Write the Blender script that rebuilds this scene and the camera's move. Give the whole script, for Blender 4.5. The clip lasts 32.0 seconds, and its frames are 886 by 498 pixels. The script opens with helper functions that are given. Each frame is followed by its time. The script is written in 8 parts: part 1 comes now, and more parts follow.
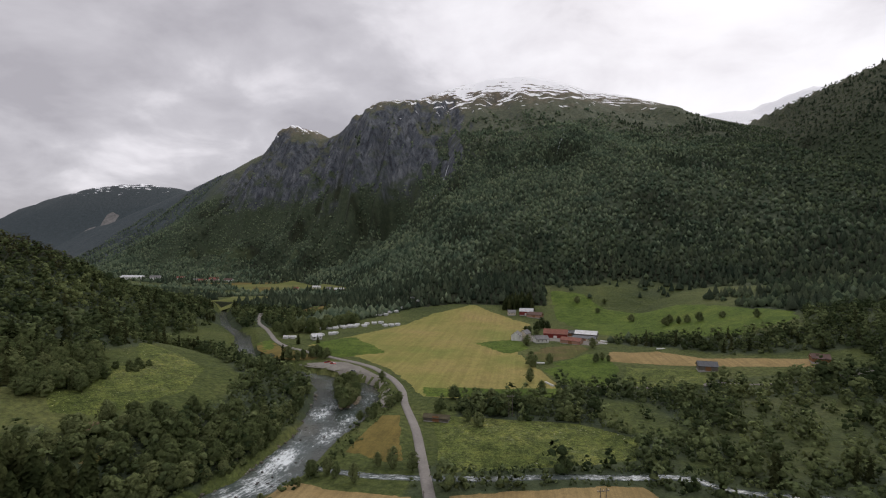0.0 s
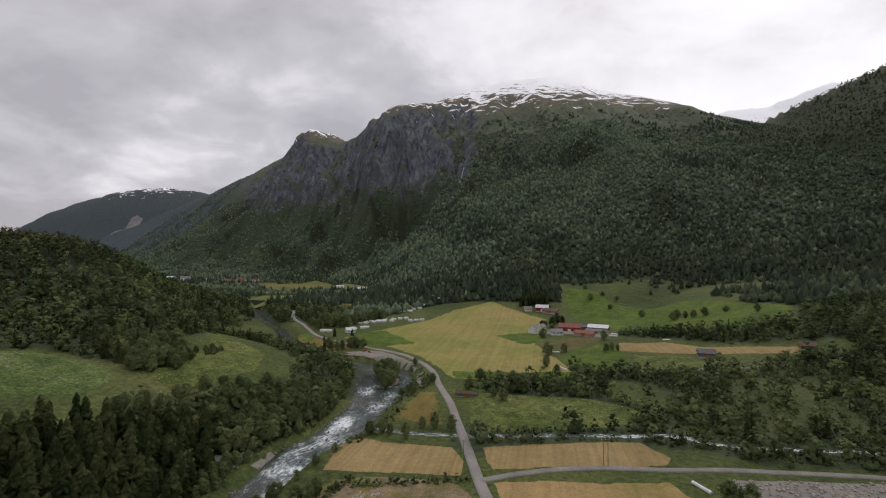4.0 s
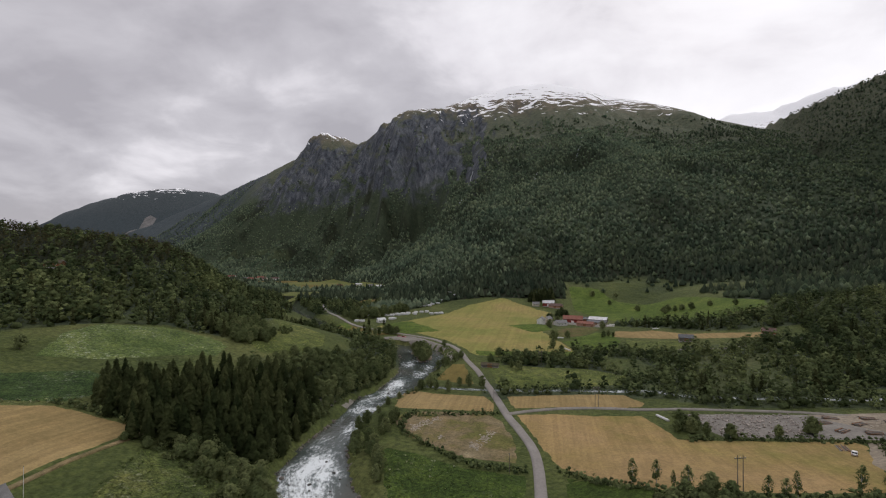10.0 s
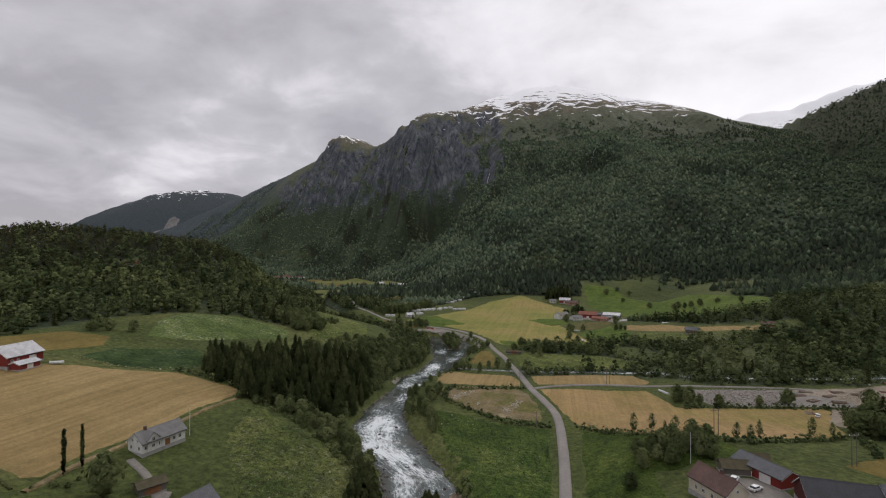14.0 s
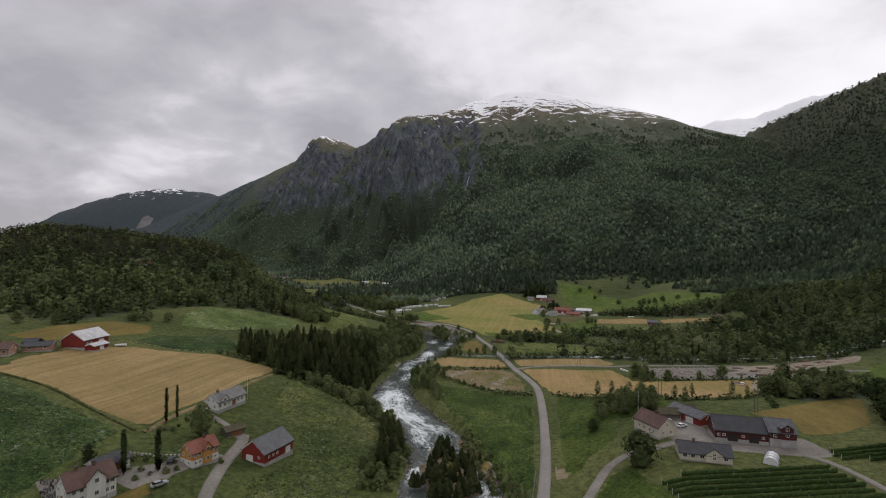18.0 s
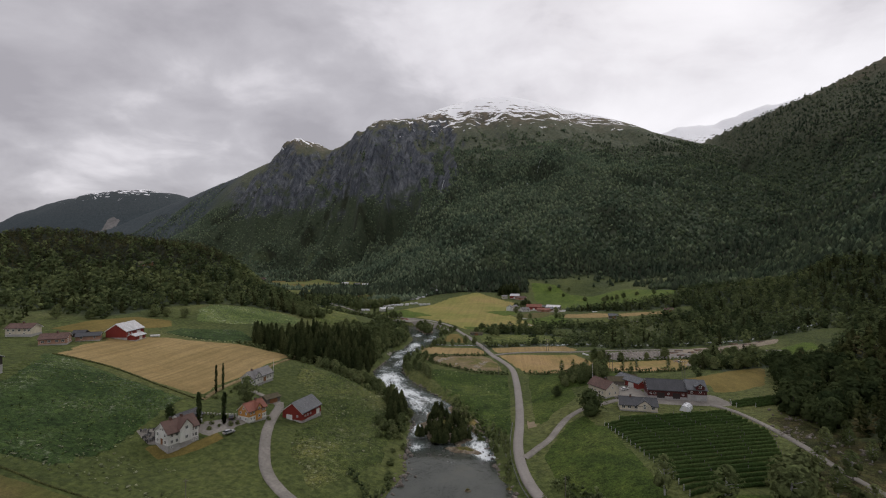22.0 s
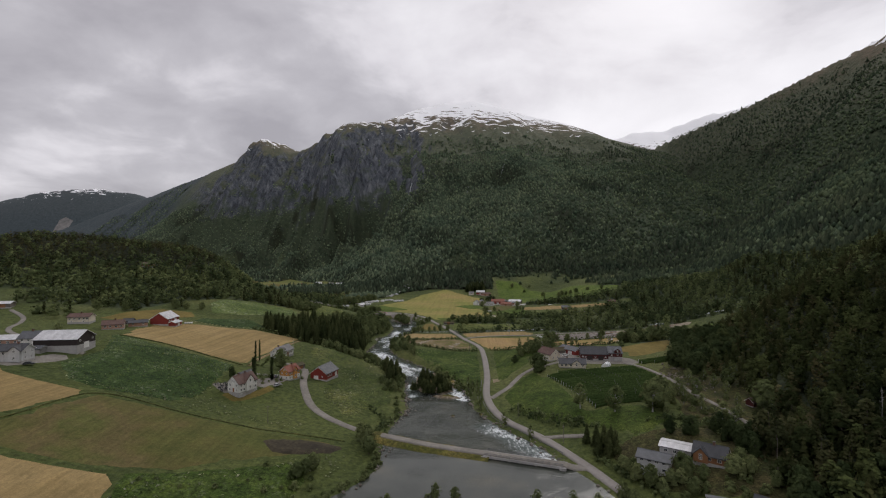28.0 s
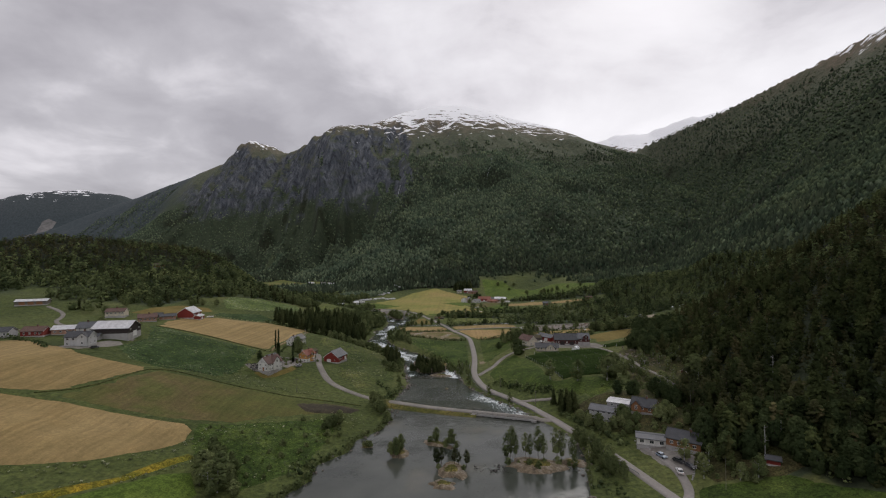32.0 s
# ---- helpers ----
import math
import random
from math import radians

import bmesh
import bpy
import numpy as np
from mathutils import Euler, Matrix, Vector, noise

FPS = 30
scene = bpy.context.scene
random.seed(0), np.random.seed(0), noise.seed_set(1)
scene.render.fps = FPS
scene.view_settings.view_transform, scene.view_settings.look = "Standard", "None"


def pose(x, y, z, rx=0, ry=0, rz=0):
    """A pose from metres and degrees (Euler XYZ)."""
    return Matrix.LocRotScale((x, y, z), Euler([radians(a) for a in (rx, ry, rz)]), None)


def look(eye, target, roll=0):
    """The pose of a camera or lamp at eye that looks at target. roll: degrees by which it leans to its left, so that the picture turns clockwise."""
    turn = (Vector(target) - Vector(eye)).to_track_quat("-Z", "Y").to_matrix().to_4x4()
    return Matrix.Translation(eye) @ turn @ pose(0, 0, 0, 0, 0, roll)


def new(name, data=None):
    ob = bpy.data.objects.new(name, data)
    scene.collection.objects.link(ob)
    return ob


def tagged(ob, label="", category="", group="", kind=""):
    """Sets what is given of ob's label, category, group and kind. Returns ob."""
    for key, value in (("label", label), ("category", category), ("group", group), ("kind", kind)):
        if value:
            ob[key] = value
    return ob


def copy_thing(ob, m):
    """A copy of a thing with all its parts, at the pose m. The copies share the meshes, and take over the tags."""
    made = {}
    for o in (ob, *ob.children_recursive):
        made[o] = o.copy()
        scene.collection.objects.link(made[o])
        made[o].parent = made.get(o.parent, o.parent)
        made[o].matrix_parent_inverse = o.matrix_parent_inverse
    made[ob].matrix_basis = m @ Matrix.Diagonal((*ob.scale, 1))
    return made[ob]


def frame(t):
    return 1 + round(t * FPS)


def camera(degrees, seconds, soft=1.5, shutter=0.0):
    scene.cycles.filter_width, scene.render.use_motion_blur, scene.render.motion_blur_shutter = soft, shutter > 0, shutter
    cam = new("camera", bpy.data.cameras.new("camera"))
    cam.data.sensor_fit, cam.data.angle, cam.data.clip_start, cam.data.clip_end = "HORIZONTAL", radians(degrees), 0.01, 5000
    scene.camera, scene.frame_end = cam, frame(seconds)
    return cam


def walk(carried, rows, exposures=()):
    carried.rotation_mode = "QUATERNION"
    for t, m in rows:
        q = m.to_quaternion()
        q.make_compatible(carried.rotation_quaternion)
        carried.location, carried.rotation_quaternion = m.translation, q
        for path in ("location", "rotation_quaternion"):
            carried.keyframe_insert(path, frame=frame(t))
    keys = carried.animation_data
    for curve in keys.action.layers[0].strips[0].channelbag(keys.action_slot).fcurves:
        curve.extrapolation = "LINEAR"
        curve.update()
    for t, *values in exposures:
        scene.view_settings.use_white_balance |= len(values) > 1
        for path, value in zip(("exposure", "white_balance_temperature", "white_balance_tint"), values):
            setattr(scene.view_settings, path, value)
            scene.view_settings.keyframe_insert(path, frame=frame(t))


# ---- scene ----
from mathutils import geometry

cam = camera(86.5, 32.0, soft=1.15)
PATH = [
    (0.0, (-0.00, 0.00, 80.96), (-16.80, 98.57, 81.97), 0.21),
    (0.5, (-0.10, -4.76, 80.97), (-18.79, 93.47, 82.11), 0.28),
    (1.0, (-0.21, -9.55, 80.98), (-20.16, 88.43, 82.27), 0.20),
    (1.5, (-0.33, -14.41, 80.98), (-21.12, 83.40, 82.43), 0.04),
    (2.0, (-0.46, -19.36, 80.99), (-21.36, 78.42, 82.39), -0.09),
    (2.5, (-0.62, -24.45, 80.99), (-21.15, 73.41, 82.29), -0.13),
    (3.0, (-0.81, -29.71, 80.99), (-20.88, 68.24, 82.23), -0.08),
    (3.5, (-1.02, -35.18, 80.99), (-20.98, 62.80, 82.11), -0.12),
    (4.0, (-1.24, -40.69, 80.98), (-20.99, 57.33, 82.03), -0.13),
    (4.5, (-1.50, -46.58, 80.95), (-21.24, 51.45, 82.00), -0.17),
    (5.0, (-1.79, -52.67, 80.92), (-21.58, 45.34, 81.99), -0.19),
    (5.5, (-2.05, -58.80, 80.91), (-21.90, 39.20, 82.00), -0.18),
    (6.0, (-2.30, -64.86, 80.90), (-22.14, 33.14, 81.99), -0.14),
    (6.5, (-2.54, -70.96, 80.90), (-22.44, 27.03, 82.02), -0.07),
    (7.0, (-2.77, -77.07, 80.90), (-22.68, 20.92, 82.03), -0.09),
    (7.5, (-2.98, -83.15, 80.90), (-22.88, 14.84, 82.07), -0.06),
    (8.0, (-3.20, -89.22, 80.90), (-23.23, 8.75, 82.00), -0.05),
    (8.5, (-3.42, -95.26, 80.90), (-23.49, 2.70, 82.07), -0.05),
    (9.0, (-3.65, -101.26, 80.91), (-23.86, -3.33, 82.08), -0.02),
    (9.5, (-3.89, -107.22, 80.91), (-24.33, -9.34, 82.08), 0.06),
    (10.0, (-4.15, -113.16, 80.92), (-24.87, -15.34, 82.07), 0.12),
    (10.5, (-4.41, -119.08, 80.93), (-25.61, -21.36, 82.11), 0.12),
    (11.0, (-4.68, -125.00, 80.94), (-26.43, -27.40, 82.15), 0.15),
    (11.5, (-4.96, -130.91, 80.95), (-27.24, -33.44, 82.20), 0.12),
    (12.0, (-5.24, -136.84, 80.96), (-28.29, -39.54, 82.16), 0.12),
    (12.5, (-5.53, -142.80, 80.96), (-29.17, -45.64, 82.11), 0.16),
    (13.0, (-5.84, -148.79, 80.97), (-29.71, -51.68, 82.05), 0.20),
    (13.5, (-6.15, -154.82, 80.97), (-30.00, -57.71, 82.04), 0.18),
    (14.0, (-6.48, -160.89, 80.97), (-30.17, -63.75, 82.08), 0.12),
    (14.5, (-6.81, -167.00, 80.96), (-29.91, -69.71, 82.10), 0.10),
    (15.0, (-7.14, -173.11, 80.96), (-29.86, -75.74, 82.13), 0.11),
    (15.5, (-7.48, -179.30, 80.95), (-29.61, -81.78, 82.17), 0.16),
    (16.0, (-7.82, -185.51, 80.95), (-29.25, -87.84, 82.21), 0.22),
    (16.5, (-8.12, -191.71, 80.95), (-28.90, -93.90, 82.23), 0.25),
    (17.0, (-8.42, -197.90, 80.96), (-28.72, -99.99, 82.21), 0.28),
    (17.5, (-8.71, -204.09, 80.98), (-28.36, -106.05, 82.21), 0.27),
    (18.0, (-8.98, -210.28, 81.01), (-27.92, -112.10, 82.24), 0.28),
    (18.5, (-9.23, -216.45, 81.05), (-27.29, -118.10, 82.39), 0.21),
    (19.0, (-9.47, -222.62, 81.10), (-26.65, -124.11, 82.56), 0.22),
    (19.5, (-9.70, -228.79, 81.12), (-26.16, -130.17, 82.54), 0.22),
    (20.0, (-9.93, -234.98, 81.13), (-25.79, -136.26, 82.50), 0.16),
    (20.5, (-10.16, -241.17, 81.13), (-25.38, -142.35, 82.54), 0.12),
    (21.0, (-10.38, -247.37, 81.13), (-25.02, -148.46, 82.60), 0.15),
    (21.5, (-10.59, -253.58, 81.12), (-24.61, -154.58, 82.56), 0.15),
    (22.0, (-10.80, -259.79, 81.12), (-24.12, -160.69, 82.66), 0.05),
    (22.5, (-11.02, -266.00, 81.12), (-23.70, -166.81, 82.66), -0.01),
    (23.0, (-11.27, -272.20, 81.11), (-23.25, -172.94, 82.72), -0.04),
    (23.5, (-11.54, -278.40, 81.09), (-23.03, -179.08, 82.65), -0.01),
    (24.0, (-11.84, -284.61, 81.07), (-22.62, -185.20, 82.62), -0.02),
    (24.5, (-12.16, -290.83, 81.04), (-22.35, -191.36, 82.59), -0.12),
    (25.0, (-12.49, -297.08, 81.02), (-22.03, -197.55, 82.58), -0.12),
    (25.5, (-12.84, -303.38, 81.01), (-21.73, -203.78, 82.50), -0.06),
    (26.0, (-13.20, -309.69, 81.00), (-21.44, -210.04, 82.49), -0.08),
    (26.5, (-13.58, -316.09, 81.01), (-21.18, -216.39, 82.51), -0.11),
    (27.0, (-13.95, -322.49, 81.01), (-20.95, -222.75, 82.55), -0.14),
    (27.5, (-14.28, -328.83, 81.02), (-20.75, -229.05, 82.57), -0.17),
    (28.0, (-14.60, -335.15, 81.01), (-20.50, -235.34, 82.59), -0.20),
    (28.5, (-14.89, -341.44, 81.01), (-20.40, -241.61, 82.60), -0.22),
    (29.0, (-15.16, -347.71, 81.01), (-20.20, -247.85, 82.64), -0.23),
    (29.5, (-15.42, -353.95, 81.00), (-20.08, -254.07, 82.58), -0.27),
    (30.0, (-15.67, -360.17, 80.99), (-20.04, -260.28, 82.60), -0.34),
    (30.5, (-15.91, -366.38, 80.99), (-19.93, -266.47, 82.64), -0.36),
    (31.0, (-16.14, -372.58, 80.98), (-19.96, -272.66, 82.58), -0.37),
    (31.5, (-16.37, -378.77, 80.98), (-19.88, -278.84, 82.58), -0.39),
    (32.0, (-16.60, -384.96, 80.97), (-19.70, -285.02, 82.61), -0.45),
]
walk(cam, [(t, look(eye, target, roll)) for t, eye, target, roll in PATH],
     exposures=[(0.0, 0.16, 6450, 12.0), (6.0, 0.14, 6450, 12.0), (13.0, 0.1, 6450, 12.0), (19.0, 0.04, 6450, 12.0), (25.0, 0.0, 6450, 12.0), (32.0, 0.0, 6450, 12.0)])

# ---------------------------------------------------------------- world and light
world = bpy.data.worlds.new("sky")
scene.world = world
world.use_nodes = True
SUN_ELEV, SUN_ROT = radians(38), radians(20)


def build_sky():
    nt = world.node_tree
    N, L = nt.nodes, nt.links
    N.clear()
    out, bg = N.new("ShaderNodeOutputWorld"), N.new("ShaderNodeBackground")
    sky = N.new("ShaderNodeTexSky")
    sky.sky_type, sky.sun_disc = "NISHITA", False
    sky.sun_elevation, sky.sun_rotation = SUN_ELEV, SUN_ROT
    dim = N.new("ShaderNodeVectorMath")
    dim.operation = "SCALE"
    dim.inputs["Scale"].default_value = 0.1
    L.new(sky.outputs[0], dim.inputs[0])
    co = N.new("ShaderNodeTexCoord")
    sep = N.new("ShaderNodeSeparateXYZ")
    L.new(co.outputs["Generated"], sep.inputs[0])

    def math(op, a, b=None, c=None, clamp=False):
        n = N.new("ShaderNodeMath")
        n.operation, n.use_clamp = op, clamp
        for i, v in enumerate((a, b, c)):
            if v is None:
                continue
            if isinstance(v, (int, float)):
                n.inputs[i].default_value = v
            else:
                L.new(v, n.inputs[i])
        return n.outputs[0]

    up = math("MAXIMUM", sep.outputs[2], 0.0)
    deck = math("ADD", up, 0.3)
    px, py = math("DIVIDE", sep.outputs[0], deck), math("DIVIDE", sep.outputs[1], deck)
    comb = N.new("ShaderNodeCombineXYZ")
    L.new(px, comb.inputs[0])
    L.new(py, comb.inputs[1])

    def cloud(scale, detail, rough, shift, dist=0.0):
        m = N.new("ShaderNodeMapping")
        m.inputs["Location"].default_value = shift
        L.new(comb.outputs[0], m.inputs[0])
        n = N.new("ShaderNodeTexNoise")
        n.inputs["Scale"].default_value, n.inputs["Detail"].default_value = scale, detail
        n.inputs["Roughness"].default_value, n.inputs["Distortion"].default_value = rough, dist
        L.new(m.outputs[0], n.inputs[0])
        return n.outputs[0]

    big, small = cloud(0.95, 4, 0.5, (3.1, 1.7, 0)), cloud(2.8, 7, 0.55, (7.3, 2.2, 4), 0.3)
    mix = math("ADD", math("MULTIPLY", big, 0.62), math("MULTIPLY", small, 0.38))
    # the cloud deck thins to the right of the valley, and stays heavy over its mouth
    side = math("MULTIPLY_ADD", px, 0.1, 0.01)
    level = math("ADD", mix, math("MINIMUM", math("MAXIMUM", side, -0.14), 0.12))
    ramp = N.new("ShaderNodeValToRGB")
    el = ramp.color_ramp.elements
    el[0].position, el[0].color = 0.33, (0.40, 0.385, 0.41, 1)
    el[1].position, el[1].color = 0.68, (0.96, 0.945, 0.965, 1)
    for p, c in ((0.43, (0.54, 0.525, 0.55)), (0.5, (0.74, 0.72, 0.745)), (0.58, (0.87, 0.855, 0.875))):
        e = ramp.color_ramp.elements.new(p)
        e.color = (*c, 1)
    L.new(level, ramp.inputs[0])
    blend = N.new("ShaderNodeMix")
    blend.data_type = "RGBA"
    blend.inputs[0].default_value = 0.95
    L.new(dim.outputs[0], blend.inputs[6])
    L.new(ramp.outputs[0], blend.inputs[7])
    L.new(blend.outputs[2], bg.inputs[0])
    bg.inputs[1].default_value = 1.0
    L.new(bg.outputs[0], out.inputs[0])


build_sky()
sun = new("sun", bpy.data.lights.new("sun", "SUN"))
sun.data.energy, sun.data.angle, sun.data.color = 0.6, radians(25), (1.0, 0.96, 0.9)
sun.matrix_world = look((math.sin(SUN_ROT) * 100, math.cos(SUN_ROT) * 100, 100 * math.tan(SUN_ELEV)), (0, 0, 0))

# ---------------------------------------------------------------- shape of the land


def smooth(a, b, x):
    s = np.clip((np.asarray(x, float) - a) / (b - a), 0, 1)
    return s * s * (3 - 2 * s)


def lattice(ix, iy, seed):
    h = (ix * 374761393 + iy * 668265263 + seed * 982451653) & 0x7FFFFFFF
    h = ((h ^ (h >> 13)) * 1274126177) & 0x7FFFFFFF
    return ((h ^ (h >> 16)) & 0xFFFF) / 65535.0


def vnoise(x, y, seed=0):
    ix, iy = np.floor(x).astype(np.int64), np.floor(y).astype(np.int64)
    u, v = x - ix, y - iy
    u, v = u * u * u * (u * (u * 6 - 15) + 10), v * v * v * (v * (v * 6 - 15) + 10)
    a, b = lattice(ix, iy, seed), lattice(ix + 1, iy, seed)
    c, d = lattice(ix, iy + 1, seed), lattice(ix + 1, iy + 1, seed)
    return (a + (b - a) * u) * (1 - v) + (c + (d - c) * u) * v - 0.5


def fbm(x, y, size, octaves=4, seed=0, gain=0.5):
    out, amp, f = 0.0, 1.0, 1.0 / size
    for k in range(octaves):
        out = out + amp * vnoise(x * f + 17.3 * k, y * f - 9.1 * k, seed + k)
        amp, f = amp * gain, f * 2.03
    return out


# river banks, as x over y
BANK_Y = [-420, -260, -232, -217, -205, -198, -192, -180, -176, -169, -160, -150, -130, -114, -85, -60, -30, 7, 30, 50, 75, 105, 140, 165, 203, 235, 252, 272, 290, 300, 308, 318, 330, 365, 416, 446, 480, 520, 700]
BANK_L = [-112, -84, -77, -69, -71, -66, -61.5, -62, -58, -53, -50, -50, -52, -52, -47, -54, -58, -72, -95, -104, -107, -107, -111, -103, -105, -114, -119, -127, -142, -155, -166, -182, -199, -245, -278, -301, -338, -372, -500]
BANK_R = [40, 30, 26, 28, 30, 32, 32.5, 33, 32, 29.5, 25, 19.5, 11, 0, -13, -15, -22, -42, -58, -72, -84, -90, -88, -79, -79, -77, -79, -83, -93, -110, -132, -160, -181, -221, -252, -275, -311, -346, -470]
WATER_Y = [-420, -146, -120, -72, -60, 0, 100, 300, 700]
WATER_Z = [1.2, 1.2, 0.5, 0.4, -0.8, -1.8, -2.4, -3.2, -5.0]
ROAD = [(54, -230), (46, -200), (40.5, -184), (34, -166), (27.5, -151), (18, -130), (11, -118.5), (3, -107), (-2, -95), (-5, -80), (-6, -60), (-4.5, -30), (-4, 0), (-4.5, 40), (-7, 78), (-14, 103), (-22, 126),
        (-35, 168), (-48, 210), (-62, 245), (-69, 267), (-79, 286), (-89, 300), (-101, 315), (-114, 326), (-129, 335), (-153, 348), (-176, 362), (-194, 373), (-211, 387), (-229, 407), (-245, 430), (-269, 462), (-304, 506), (-345, 580)]
FARM_ROAD = [(28, -155), (20, -153.8), (10, -151), (0, -148), (-11, -144.5), (-23, -141), (-35, -136.8), (-48, -131), (-61, -125), (-72, -121), (-83, -115), (-94, -104), (-103, -88), (-109, -74), (-113, -62), (-116, -51), (-119, -45)]
SIDE_STREAM = [(300, 214), (240, 192), (214, 178), (188, 163), (155, 160), (119, 165), (72, 170), (55, 179), (21, 176), (-14, 168), (-41, 164), (-60, 164), (-84, 168)]


def catmull(points, step=3.0):
    p = [np.array(q, float) for q in points]
    p = [2 * p[0] - p[1], *p, 2 * p[-1] - p[-2]]
    out = []
    for a, b, c, d in zip(p, p[1:], p[2:], p[3:]):
        n = max(2, int(np.linalg.norm(c - b) / step))
        for k in range(n):
            t = k / n
            out.append(0.5 * (2 * b + (c - a) * t + (2 * a - 5 * b + 4 * c - d) * t * t + (3 * b - a - 3 * c + d) * t ** 3))
    return np.array([*out, p[-2]])


def near_line(x, y, line):
    """Distance from points to a polyline."""
    best = np.full(np.shape(x), 1e9)
    for (ax, ay), (bx, by) in zip(line[:-1], line[1:]):
        dx, dy = bx - ax, by - ay
        s = np.clip(((x - ax) * dx + (y - ay) * dy) / (dx * dx + dy * dy + 1e-9), 0, 1)
        best = np.minimum(best, np.hypot(x - ax - s * dx, y - ay - s * dy))
    return best


def curve(v, xs, ys, soft):
    """A table read with rounded corners: averaged over a few shifted readings."""
    return sum(w * np.interp(v + k * soft, xs, ys) for k, w in ((-1, 0.15), (-0.5, 0.22), (0, 0.26), (0.5, 0.22), (1, 0.15)))


def hill_rise(x, y):
    """Wooded hill behind the west farms: a steep shoulder to the valley, falling away gently behind."""
    c, s = math.cos(0.29), math.sin(0.29)
    u = (x + 495) * c + (y - 311) * s
    v = (y - 311) * c - (x + 495) * s
    u, v = np.where(u > 0, u / 160, u / 216), np.where(v > 0, v / 196, v / 150)
    return 67.3 * np.exp(-np.abs(u) ** 5.0 - np.abs(v) ** 1.52)


def land(x, y):
    """Height of the ground."""
    x, y = np.asarray(x, float), np.asarray(y, float)
    bl, br = np.interp(y, BANK_Y, BANK_L), np.interp(y, BANK_Y, BANK_R)
    zw = np.interp(y, WATER_Y, WATER_Z)
    # west side of the river: farm terrace that climbs to a plateau
    d = np.maximum(bl - x, 0)
    la = np.interp(d, [0, 12, 55, 83, 115, 175, 220, 350, 600, 3000], [0, 2, 9, 14.5, 21.5, 32.5, 35, 37, 46, 70])
    lb = np.interp(d, [0, 12, 30, 54, 100, 150, 220, 350, 600, 3000], [0, 2, 9, 15.5, 24, 33, 40, 46, 52, 70])
    k = smooth(-40, 40, y) * (1 - smooth(220, 330, y))
    west = (la + (lb - la) * k) * (1 - 0.9 * smooth(250, 430, y))
    # east side
    e = np.maximum(x - br, 0)
    xr = np.interp(y, [p[1] for p in ROAD], [p[0] for p in ROAD])
    r = x - xr
    ea = np.interp(r, [-5, 4, 12, 30, 45, 100, 150, 400], [1.6, 1.9, 3.5, 8.5, 11, 12, 17, 40])
    eb = np.interp(x, [-60, 40, 80, 130, 200, 300, 500], [0.8, 1.0, 3.0, 7, 13, 26, 40])
    k = smooth(30, 105, y)
    k0 = smooth(-235, -185, y)
    ea = 1.7 + (ea - 1.7) * (0.45 + 0.55 * k0)
    flat = np.interp(y, [100, 330, 520, 560, 630, 700, 800, 1100], [0, 0, 0, 3, 13, 34, 44, 44])
    fl = flat * smooth(-330, -120, x) + np.interp(y, [600, 1100, 3000], [0, 8, 20]) * (1 - smooth(-330, -120, x))
    eb = eb + 17 * smooth(230, 420, y) * smooth(80, 225, x)
    eb = np.maximum(eb * (1 - 0.55 * smooth(380, 520, y) * (1 - smooth(90, 200, x))), fl + 0.3)
    east = (ea + (eb - ea) * k) * smooth(0, 5, e) * 1.0
    z = np.where(x < 0.5 * (bl + br), west, east)
    z = z + hill_rise(x, y)
    z = z + 5 * np.exp(-(((x + 235) / 55) ** 2 + ((y - 120) / 45) ** 2))
    z = z - 3.5 * np.exp(-((x + 130) / 20) ** 2 - ((y + 108) / 16) ** 2)
    # long mountain that closes the valley
    MX = [-3900, -3400, -3080, -2600, -2200, -2000, -1650, -1300, -1090, -930, -800, -675, -520, -300, 25, 210, 490, 755, 989, 1500, 3000]
    crest = curve(x, MX, [215, 344, 468, 593, 650, 690, 748, 832, 762, 792, 790, 784, 795, 950, 978, 932, 832, 712, 600, 540, 500], 40)
    yc = curve(x, MX, [3560, 3466, 3450, 3350, 3120, 3050, 2850, 2667, 2570, 2520, 2330, 2060, 2080, 2420, 2500, 2500, 2480, 2390, 2260, 2350, 2400], 60)
    yb = curve(x, MX, [2900, 2700, 2550, 2300, 2050, 1900, 1600, 1320, 1240, 1210, 1190, 1160, 1080, 900, 740, 710, 660, 630, 600, 560, 500], 160)
    v = (y - yb) / (yc - yb)
    vs = np.clip(v, 0, 1)
    soft = np.where(vs < 0.6, vs ** 1.15, 0.556 + 0.444 * (1 - (1 - np.clip((vs - 0.6) / 0.4, 0, 1)) ** 1.2))
    crag = smooth(-1750, -1300, x) * (1 - smooth(-520, -180, x))
    wall = 0.42 * vs ** 1.25 + 0.58 * smooth(0.36, 0.9, vs)
    prof = soft * (1 - crag) + wall * crag
    back = np.clip(1 - (v - 1) * 0.35, 0.2, 1)
    gul = fbm(x + 0.15 * y, y * 0.35, 230, 5, 11)
    relief = (gul * (80 + 110 * crag) + np.abs(fbm(x + 0.2 * y, y * 0.3, 120, 4, 31)) * -230 * crag + fbm(x, y * 0.12, 85, 3, 35) * 100 * crag) * smooth(0.02, 0.4, vs) * (1 - 0.85 * smooth(0.72, 0.97, vs))
    main = (np.maximum(crest - 15, 0) * prof * np.where(v > 1, back, 1) + relief) * (v > 0)
    # steep wooded side on the east
    RY = [-900, -450, -200, 0, 200, 500, 1000, 1263, 1423, 1666, 2247, 3000]
